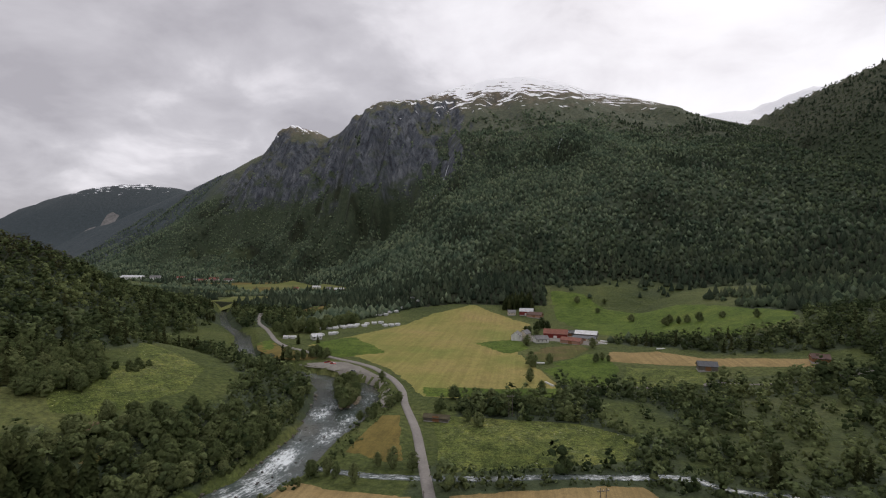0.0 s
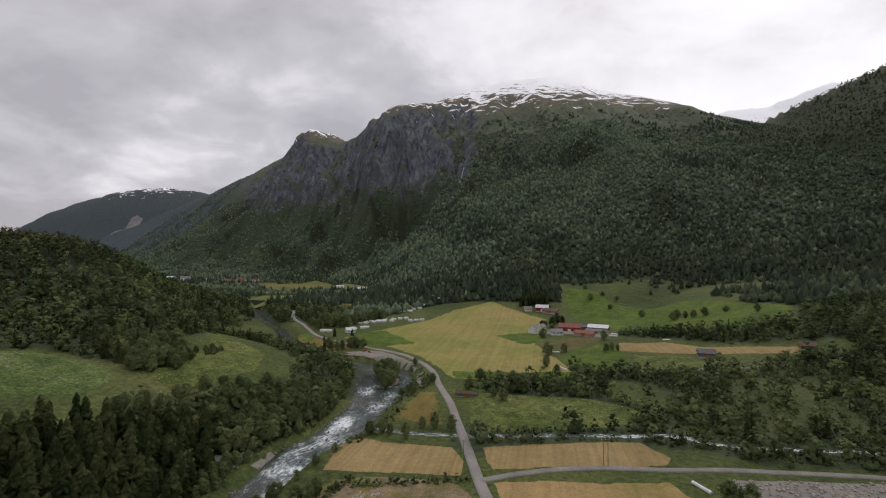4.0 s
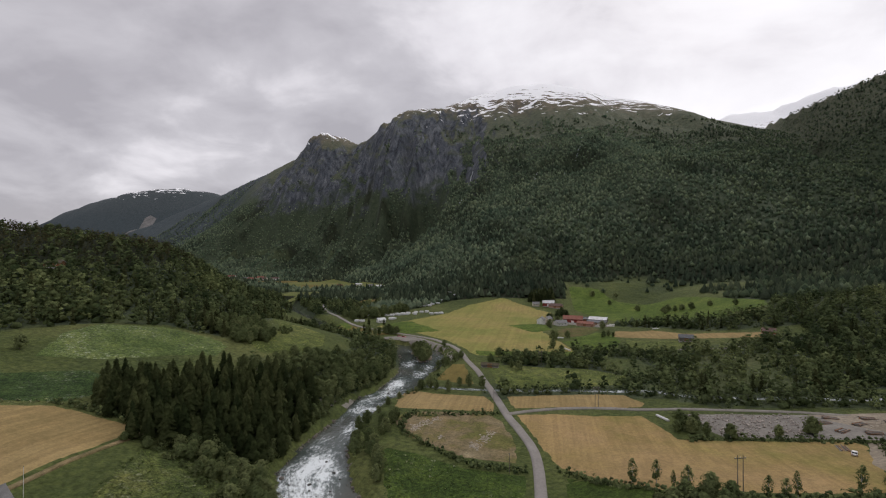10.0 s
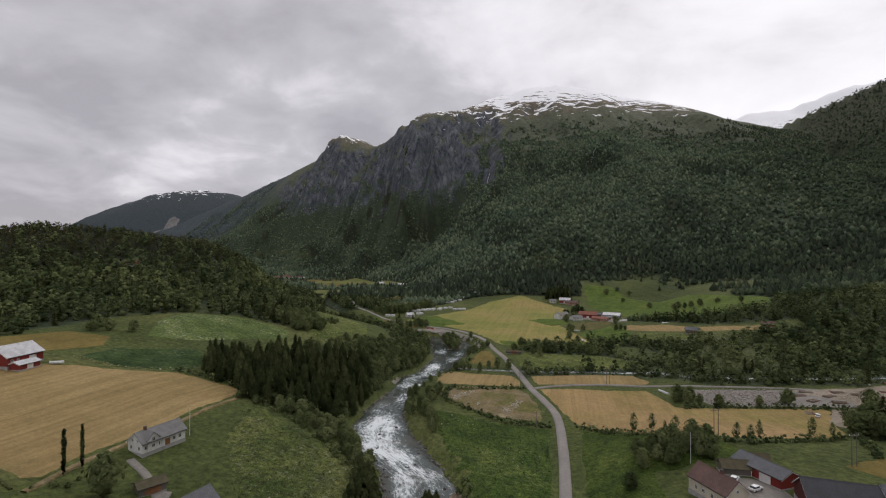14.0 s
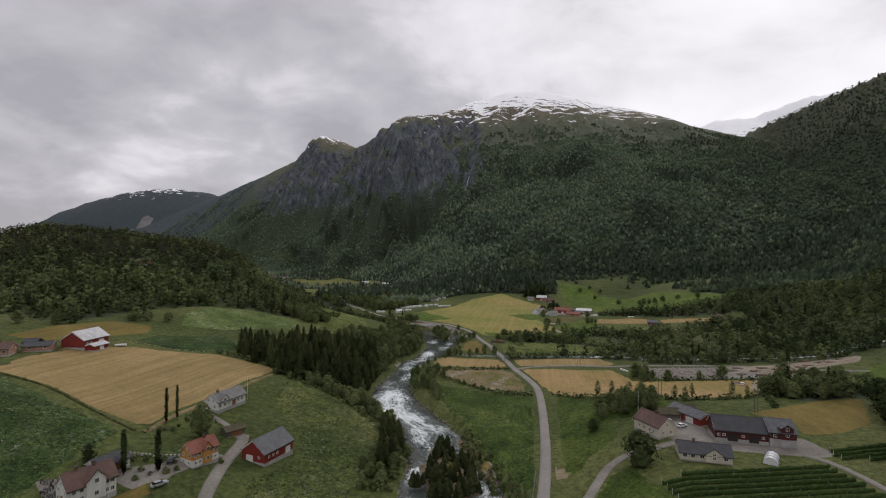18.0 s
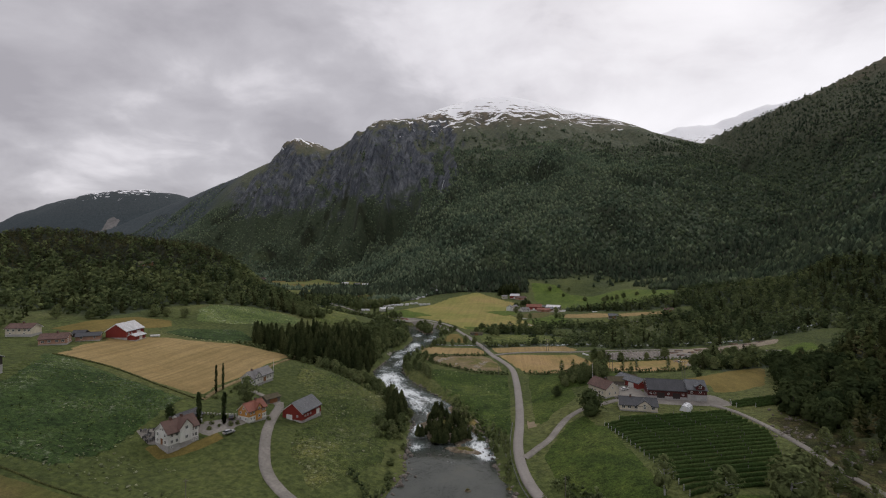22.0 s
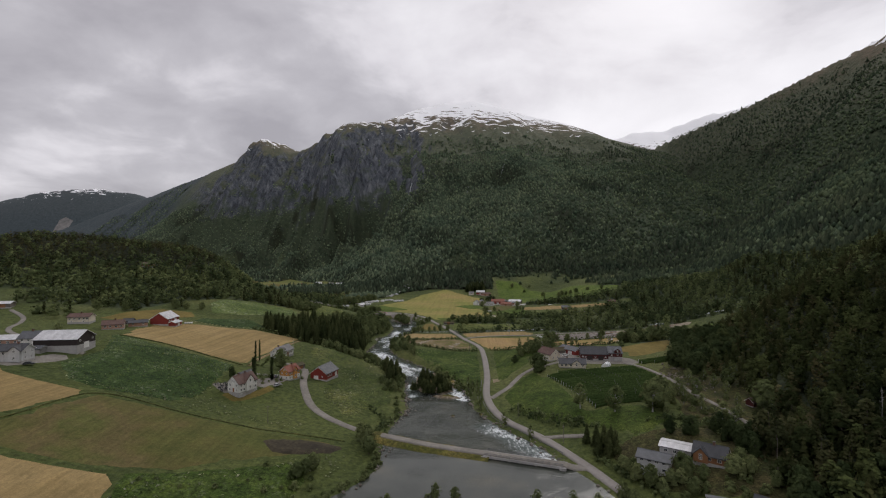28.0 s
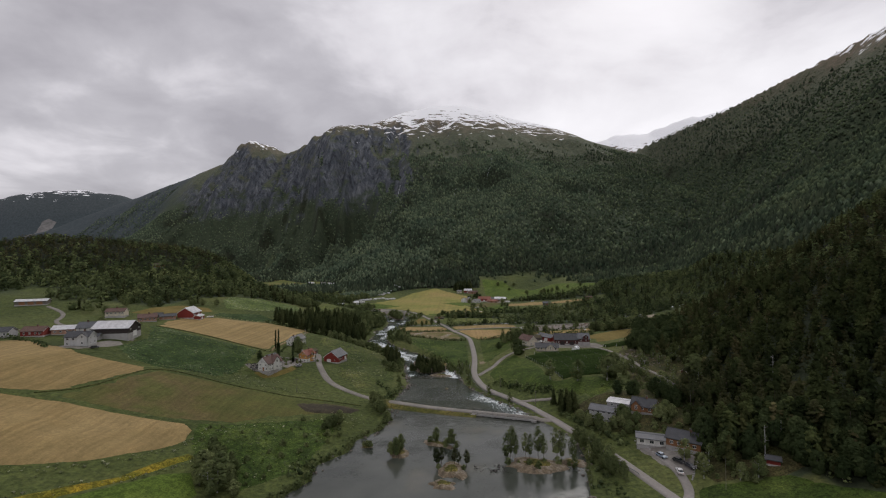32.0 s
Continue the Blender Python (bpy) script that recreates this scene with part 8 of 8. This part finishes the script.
def garden_set(x, y, turn, seed):
    ob = thing("garden_table", x, y, turn, "dark garden table on the gravel terrace", "table", "garden tables")
    part("tabletop", boxes((-0.9, 0.9, -0.5, 0.5, 1.0, 1.07)), IRON, ob)
    for sx in (-0.75, 0.75):
        for sy in (-0.4, 0.4):
            part("leg", boxes((sx - 0.05, sx + 0.05, sy - 0.05, sy + 0.05, 0, 1.0)), IRON, ob)
    for sy in (-1.0, 1.0):
        b = thing("garden_bench", x - math.sin(radians(turn)) * sy * 1.2, y + math.cos(radians(turn)) * sy * 1.2, turn, "dark wooden garden bench on the gravel", "bench", "garden benches")
        b.location.z += 0.35
        part("seat", boxes((-0.8, 0.8, -0.2, 0.2, 0.42, 0.48)), IRON, b)
        part("backrest", boxes((-0.8, 0.8, 0.16 * (1 if sy > 0 else -1) - 0.04, 0.16 * (1 if sy > 0 else -1) + 0.04, 0.5, 0.95)), IRON, b)
        for sx in (-0.65, 0.65):
            part("leg", boxes((sx - 0.05, sx + 0.05, -0.18, 0.18, -0.2, 0.42)), IRON, b)


for k, (px, py) in enumerate(((-142, -101.5), (-139.5, -99.5), (-141, -97.5), (-144.5, -99.5), (-139.8, -102.6))):
    garden_set(px, py, 40 * k, k)


def guard_rail(points, label):
    c = catmull(points, 4.0)
    ob = thing("guard_rail", c[0][0], c[0][1], 0, label, "guard rail", z=0)
    ox, oy = c[0]
    z = ground_height(c[:, 0], c[:, 1])
    part("rail", tube([(x - ox, y - oy, zz + 1.0) for (x, y), zz in zip(c, z)], 0.14, 0.14, 5), METAL_GREY, ob)
    for (x, y), zz in zip(c, z):
        part("post", boxes((x - ox - 0.06, x - ox + 0.06, y - oy - 0.06, y - oy + 0.06, zz - 0.3, zz + 1.0)), METAL_GREY, ob)


guard_rail([(21.5, -144), (14.5, -131), (7.5, -120), (-0.5, -108.5), (-5.5, -96), (-8.5, -80), (-9.3, -60), (-8, -35)], "grey guard rail between road and river")
guard_rail([(36.5, -181), (42.5, -197), (48, -212)], "grey guard rail above the pond")

# field edges: ditches and uncut verges
DITCH = meadow("dark_ditch", [(0.3, (0.04, 0.048, 0.02)), (0.7, (0.075, 0.082, 0.034))], 0, 0.1)
ribbon("ditch", [(-196, -190.5), (-181, -170), (-174, -142.5), (-138, -141), (-104, -140.5), (-68, -138)], 0.6, DITCH, "dark grassy ditch along the fields", "ditch", lift=0.3)
ribbon("ditch", [(-231, -56), (-214, -54), (-198, -54), (-174, -60), (-149, -65)], 0.9, DITCH, "dark grassy edge of the hay field", "ditch", lift=0.45)


# ---------------------------------------------------------------- waterfalls on the mountain
FALL = surface("falling_water", [(0.3, (0.3, 0.32, 0.33)), (0.7, (0.5, 0.52, 0.53))], 0.1, 0.6, 0.2, 0.6)


def waterfall(points, width, label):
    r = np.random.default_rng(len(points))
    line = catmull(points, 8.0)
    line = line + r.normal(0, 1.2, line.shape)
    tan = np.gradient(line, axis=0)
    tan /= np.linalg.norm(tan, axis=1)[:, None]
    nor = np.stack([-tan[:, 1], tan[:, 0]], 1)
    w = width * r.uniform(0.35, 1.0, len(line))
    v = []
    for c, up in ((-0.5, 1.0), (0, 3.2), (0.5, 1.0)):
        p = line + nor * (c * w)[:, None]
        v.append(np.c_[p, land(p[:, 0], p[:, 1]) + up])
    ob = array_mesh("waterfall", np.stack(v, 1).reshape(-1, 3), grid_faces(3, len(line)), FALL)
    tagged(ob, label, "waterfall", "waterfalls")


waterfall([(-262, 1640), (-268, 1560), (-274, 1490), (-279, 1450)], 4.5, "thin white waterfall down the dark cliff")
waterfall([(-22, 1400), (-28, 1350), (-34, 1305)], 3, "faint waterfall on the wooded slope")
waterfall([(132, 1640), (128, 1560), (110, 1500), (100, 1460)], 3, "thin stream falling down the heath")
waterfall([(60, 1380), (62, 1340)], 2.5, "short faint waterfall on the slope")


def weeds():
    """Clumps of tall weeds that break up the rough meadows."""
    r = np.random.default_rng(91)
    pts = []
    for ring, gap in (([(-141, 30), (-114, 44), (-86, 24), (-62, -50), (-58, -83), (-74, -112), (-92, -92), (-98, -70), (-92, -45), (-108, -30), (-128, -8)], 1.9),
                      ([(-236, -66), (-151, -67), (-146, -100), (-143, -133), (-177, -137), (-212, -115), (-214, -92)], 1.9),
                      ([(-124, -186), (-78, -162), (-72, -174), (-76, -206), (-90, -226), (-115, -212)], 1.8),
                      ([(-246, 262), (-206, 252), (-174, 236), (-160, 201), (-164, 160), (-178, 154), (-219, 172)], 3.0),
                      ([(-70, 72), (-35, 61), (-11, 58), (-9, 8), (-9, -43), (-16, -52), (-33, -14), (-40, 3)], 2.2),
                      ([(-46, 229), (27, 229), (50, 216), (42, 195), (0, 180), (-29, 171)], 3.0),
                      ([(-240, 70), (-256, 91), (-261, 117), (-241, 145), (-196, 145), (-189, 126)], 3.0)):
        ring = np.array(ring, float)
        x, y, u = sow(ring[:, 0].min(), ring[:, 0].max(), ring[:, 1].min(), ring[:, 1].max(), gap, len(pts) + 50)
        k = inside_outline(x, y, ring) & (u < 0.5 + 1.2 * fbm(x, y, 18, 3, 77))
        pts.append(np.c_[x, y][k])
    p = np.concatenate(pts)
    band = [catmull(q, 0.9) + r.normal(0, w, (len(catmull(q, 0.9)), 2)) for q, w in (([(-196, -131), (-177, -135), (-150, -132), (-120, -132), (-90, -131)], 1.6), ([(-120, -199), (-128, -214), (-141, -228), (-160, -240), (-190, -247)], 1.8), ([(-114, -217), (-119, -224), (-127, -232), (-136, -240), (-152, -250)], 1.2), ([(-113, -206), (-118, -202), (-122, -194)], 2.5), ([(-229, 15), (-207, 20), (-188, 37), (-153, 42)], 1.0), ([(-150, -110), (-160, -124), (-176, -134)], 2.4), ([(-122, -196), (-112, -186), (-96, -176)], 2.2), ([(-150, -128), (-140, -122), (-128, -124)], 3.0), ([(-78, -150), (-70, -158), (-64, -164), (-72, -166), (-80, -160)], 2.2), ([(-66, -156), (-74, -162), (-84, -168)], 2.0), ([(-150, -118), (-138, -117), (-126, -116), (-120, -118)], 2.2))]
    white = (r.uniform(size=len(p)) < np.clip(0.1 + 1.5 * fbm(p[:, 0], p[:, 1], 24, 3, 78), 0.0, 0.7))
    small = [(v, f, np.tile((0.0, 0.0, 1.0), (len(v), 1))) for v, f in (broad_crown(180 + k, 6, 0.4, slim=0.8, low=-0.1) for k in range(4))]
    stand("tall_weeds", p[~white], small, r.uniform(0.25, 0.65, (~white).sum()), 1.0, foliage("weed_leaves", (0.055, 0.085, 0.026), (0.115, 0.145, 0.05)), "clumps of tall green weeds on the meadows", "weeds", seed=9, sink=-0.1)
    q = np.concatenate([p[white], *band])
    stand("cow_parsley", q, small, r.uniform(0.22, 0.6, len(q)), 1.3, foliage("parsley_heads", (0.11, 0.135, 0.07), (0.26, 0.275, 0.19)), "pale flowering cow parsley on the meadows", "flowers", seed=10, sink=-0.1)


weeds()

# copse on the shoulder above the knoll, and scrub at its foot
grove("leaf_tree", [(-246, 178), (-254, 207), (-235, 214), (-221, 219), (-196, 192), (-188, 174), (-194, 162), (-205, 160)], 6.5, 5.5, 9.5, "shoulder copse", "rounded leafy tree in a copse above the meadow", 1.25, 71, clear=False)
grove("bush", [(-206, 208), (-195, 226), (-190, 208), (-196, 200)], 5.0, 2.5, 4.5, "shoulder bushes", "round grey-green bush at the copse edge", 1.0, 72, clear=False)

spots("leaf_tree", [(10, 271)], 9.5, 9.6, "field trees", "single leafy tree beside the mown strip", 0.9, 81)
spots("leaf_tree", [(-38, 259), (-24, 262), (6, 367), (9, 356), (19, 354), (58, 367), (52, 358), (62, 362)], 5, 8, "field trees", "small leafy tree on the field edge", 1.0, 82)
spots("leaf_tree", [(-163, 333), (-159, 339), (-166, 329), (-175, 332), (-153, 340), (-148, 339), (-157, 345)], 7, 11, "trees by the bend", "tall leafy tree where the road bends", 1.1, 83)
spots("leaf_tree", [(-69, 238), (-66, 247), (-75, 232), (-88, 288), (-90, 283), (-76, 226), (-72, 222), (-78, 219)], 4, 7, "trees by the gravel bank", "leafy bush-like tree on the gravel bank", 1.1, 84)
spots("dense_tree", [(6, 480), (14, 500), (20, 520), (3, 472), (26, 515)], 9, 13, "farm trees", "dark tree between the farm houses", 1.0, 85)
grove("leaf_tree", [(-250, 420), (-225, 420), (-200, 460), (-180, 520), (-205, 540), (-235, 490), (-262, 452)], 9.0, 8, 13, "trees round the camp site", "tall leafy tree round the camp site", 1.1, 86)

grove("dense_tree", [(76, -188), (96, -186), (118, -196), (132, -222), (106, -222), (98, -221), (97, -210), (88, -210), (86, -217), (78, -214), (75, -206)], 6.0, 6.5, 10.5, "trees behind the brown house", "dark broad tree on the slope behind the houses", 1.05, 91, clear=False)
grove("pine_tree", [(84, -150), (110, -140), (130, -180), (120, -200), (92, -184)], 8.0, 9, 15, "pines on the slope", "tall dark pine on the slope behind the houses", 1.1, 92, clear=False)
spots("leaf_tree", [(76, -176), (79, -184), (76, -168), (58, -171)], 4, 6.5, "trees between the cabins", "leafy tree between the cabins", 1.0, 93)

grove("birch_tree", [(76, -100), (112, -60), (122, -118), (112, -150), (84, -148), (74, -120)], 12.0, 5, 10, "birches on the scrub slope", "young birch on the scrubby slope", 1.2, 94, clear=False)
grove("bush", [(74, -100), (104, -88), (110, -118), (104, -146), (80, -146), (70, -128)], 7.0, 1.5, 3.5, "bushes on the scrub slope", "low grey-green bush on the scrubby slope", 1.1, 95)
grove("bush", [(44, -166), (58, -172), (58, -182), (52, -186), (46, -176)], 6.0, 1.6, 3.0, "garden bushes", "garden bush beside the road", 1.1, 96)
spots("birch_tree", [(66, -208), (68, -218), (74, -210), (78, -222), (84, -222)], 6, 11, "trees by the driveway", "tall slim tree beside the driveway", 1.1, 97)

grove("bush", [(-76, -162), (-66, -166), (-70, -182), (-80, -208), (-92, -230), (-106, -222), (-92, -196), (-84, -176)], 6.5, 1.2, 3.0, "bushes round the pond meadow", "leafy green bush on the pond shore", 1.15, 98, clear=False)
grove("bush", [(-124, -190), (-104, -180), (-86, -166), (-80, -172), (-100, -190), (-118, -206)], 9.0, 0.9, 1.8, "meadow bushes", "low bush in the lush meadow", 1.3, 99, clear=False)

# scrap and timber in the yard by the stream
for px, py, tn in ((166, 136, 20), (176, 143, 35), (110, 99, 80), (160, 133, -10), (190, 149, 30), (126, 100, 50), (182, 142, 10), (170, 148, -15)):
    log_pile(px, py, tn, 10, 950 + px)
for px, py, tn, c, lb in ((110, 92, 60, "white", "white van in the timber yard"), (116, 70, 30, "red", "red pick-up in the timber yard"), (152, 98, 10, "white", "white lorry body in the timber yard"), (158, 104, 10, "white", "white van among the trees"), (117, 75, 100, "grey", "grey car in the timber yard"), (145, 70, 20, "white", "white car under the trees")):
    car(px, py, tn, c, lb)

grove("dense_tree", [(80, -203), (100, -196), (132, -200), (140, -226), (106, -225), (98, -222), (97, -212), (86, -214)], 5.2, 5, 9, "trees behind the red shed", "dark tree on the slope behind the red shed", 1.05, 111, clear=False)
grove("dense_tree", [(104, -226), (150, -222), (166, -250), (140, -250), (112, -238)], 5.4, 5.5, 9.5, "trees above the lower lawn", "dark leafy tree at the upper edge of the lawn", 1.1, 141, clear=False)
grove("pine_tree", [(100, -204), (134, -206), (140, -228), (112, -226)], 9.0, 8, 13, "pines behind the red shed", "dark pine on the slope behind the red shed", 1.1, 112, clear=False)


grove("dense_tree", [(56, -144), (76, -149), (81, -160), (86, -178), (96, -160), (88, -136), (62, -136)], 6.0, 4.5, 8.5, "trees behind the cabins", "dark leafy tree behind the cabins", 1.05, 121, clear=False)
spots("leaf_tree", [(46, -171), (43, -166), (55, -173), (58, -169), (61, -175), (71, -175), (41, -160), (76, -170)], 5, 8, "trees round the cabins", "dark leafy garden tree beside the cabins", 1.15, 125)
grove("bush", [(56, -176), (68, -172), (78, -176), (80, -188), (72, -190), (60, -184)], 4.5, 1.5, 3.2, "bushes between the cabins", "dark garden bush between the cabins", 1.1, 122, clear=False)
grove("bush", [(70, -206), (80, -204), (92, -212), (86, -226), (72, -224), (68, -214)], 5.0, 1.4, 3.2, "bushes by the driveway", "dark bush beside the driveway", 1.1, 123, clear=False)

spots("alder_tree", [(-66, -50), (-70, -45), (-64, -44), (-61, -38), (-62, -30), (-60, -24), (-63, -48), (-61, -52)], 3.5, 6, "trees along the falls", "grey-green tree on the bank of the falls", 1.2, 131)
spots("bush", [(-60, -50), (-58.5, -46), (-60, -42), (-57.5, -54), (-62, -56), (-59, -34), (-60, -28), (-54, -64), (-55, -82), (-53, -93), (-66, -58), (-57, -70)], 1.4, 3.2, "bushes along the falls", "round grey-green bush on the bank of the falls", 1.25, 132)
grove("bush", [(-14, -66), (-7, -90), (3, -114), (14, -134), (16, -138), (10, -132), (-2, -112), (-12, -92), (-16, -76)], 3.8, 1.2, 2.6, "bushes on the road bank", "low bush between road and river", 1.1, 133)
spots("birch_tree", [(-10, -88), (1, -111), (11, -127)], 6, 9, "young trees on the road bank", "thin young tree between road and river", 0.8, 134)

grove("dense_tree", [(93, -218), (99, -231), (105, -241), (114, -248), (122, -240), (110, -226), (101, -214)], 4.4, 5, 9, "trees beside the lower lawn", "dark leafy tree beside the lower lawn", 1.1, 151, clear=False)
spots("leaf_tree", [(114, -117)], 13, 13.2, "", "big fresh green broadleaf tree above the scrub slope", 1.15, 152)


def dead_tree(x, y, h, seed):
    """A pale bare stem with a few broken limbs."""
    r = np.random.default_rng(seed)
    ob = thing("dead_tree", x, y, 40 * seed, "pale bare stem of a dead tree among the woods", "tree", "dead trees")
    part("trunk", tube([(0, 0, -0.5), (0.1, 0.05, h * 0.5), (0.05, 0, h)], 0.2, 0.05, 7), BIRCH_BARK, ob)
    for k in range(7):
        a, z = r.uniform(0, 6.28), h * r.uniform(0.45, 0.92)
        q = h * 0.16 * (1.2 - z / h) + 0.4
        part("limb", tube([(0.05, 0, z), (math.cos(a) * q * 0.6, math.sin(a) * q * 0.6, z + 0.3), (math.cos(a) * q, math.sin(a) * q, z + 0.35)], 0.05, 0.02, 5), BIRCH_BARK, ob)


for k, (px, py, ph) in enumerate(((93, -211.5, 10.5), (100, -209.5, 9), (131, -158, 11), (-141, 42, 9), (-138.5, 41, 8))):
    dead_tree(px, py, ph, 5 + k)

spots("bush", [(-126, -88.5), (-124, -85), (-127.5, -84.5), (-121, -82), (-119.8, -79), (-138, -89), (-141, -92), (-123, -76), (-112, -68), (-127, -77.5), (-131, -79), (-134, -81)], 1.0, 2.4, "courtyard shrubs", "dark clipped shrub in the farm courtyard", 1.1, 161)
spots("bush", [(-146, -62), (-143.5, -58), (-142, -52), (-143, -46), (-144, -41), (-141, -56)], 1.2, 2.2, "garden hedge bushes", "low hedge bush at the edge of the garden", 1.2, 162)

# wooded river banks below the falls meadow, and the trees opposite
grove("alder_tree", [(-136, 31), (-116, 23), (-93, 14), (-78, 2), (-74, -5), (-69, -8), (-74, 6), (-88, 24), (-101, 40), (-128, 43)], 5.2, 4, 7.5, "trees on the river bank", "leafy tree on the bank above the rapids", 1.15, 171, clear=False)
grove("bush", [(-140, 28), (-116, 19), (-96, 10), (-82, 0), (-76, -10), (-70, -10), (-78, 4), (-94, 18), (-114, 27), (-136, 35)], 4.2, 1.5, 3.2, "bushes on the river bank", "round leafy bush on the bank above the rapids", 1.2, 172, clear=False)
spots("alder_tree", [(-148, 26), (-139, 27), (-129, 31), (-120, 33), (-112, 36), (-104, 40), (-134, 43), (-124, 40), (-116, 40)], 3.5, 6, "trees in front of the river wood", "rounded leafy tree at the edge of the spruce wood", 1.2, 173)
spots("alder_tree", [(-79, 67), (-82, 75), (-86, 84), (-87, 92), (-86, 99), (-87, 105), (-85, 113), (-84, 125), (-82, 138), (-76, 152), (-75, 160), (-80, 71), (-84, 80)], 3.5, 6.8, "trees on the east river bank", "leafy alder on the stony river bank", 0.95, 174)
spots("alder_tree", [(-111, -206), (-106, -208), (-101, -212), (-105, -216), (-97, -218), (-101, -223), (-95, -226), (-107, -221), (-91, -230), (-98, -232), (-104, -228)], 4.5, 8.5, "trees by the pond meadow", "tall grey-green tree in a clump beside the meadow", 1.1, 175)
spots("alder_tree", [(35, -186), (37, -192), (38, -197), (40, -203), (41, -208), (42, -214), (37, -205), (38, -211), (34, -180)], 5, 9, "trees between pond and road", "slim leafy tree between pond and road", 0.85, 176)
spots("leaf_tree", [(-74, -169), (-76, -172), (-72, -166)], 5, 7, "trees on the pond shore", "pale leafy tree on the pond shore", 1.1, 177)
bank = np.random.default_rng(178)
for k, py in enumerate(np.arange(-240, -146, 1.9)):
    tree("bush", float(np.interp(py, BANK_Y, BANK_L) - bank.uniform(0.2, 3.5)), float(py), float(bank.uniform(0.9, 2.6)), 1.25, "bushes overhanging the pond", "lush green bush overhanging the pond", 178 + k)
for k, py in enumerate(np.arange(52, 262, 3.1)):
    tree("alder_tree", float(np.interp(py, BANK_Y, BANK_L) - bank.uniform(2.0, 9.0)), float(py), float(bank.uniform(3.0, 6.5)), 1.1, "alders on the west river bank", "leafy alder leaning over the river bank", 260 + k)
for k, py in enumerate(np.arange(50, 250, 3.3)):
    tree("bush", float(np.interp(py, BANK_Y, BANK_L) - bank.uniform(1.0, 5.0)), float(py), float(bank.uniform(1.0, 2.4)), 1.2, "bushes on the west river bank", "low bush on the stony river bank", 340 + k)
spots("alder_tree", [(69.5, -113), (73, -111)], 11, 14, "trees by the berry rows", "big grey-green tree at the corner of the berry rows", 1.15, 420)
spots("birch_tree", [(36.5, -109)], 12, 12.5, "trees by the berry rows", "slim airy birch at the corner of the berry rows", 1.15, 421)
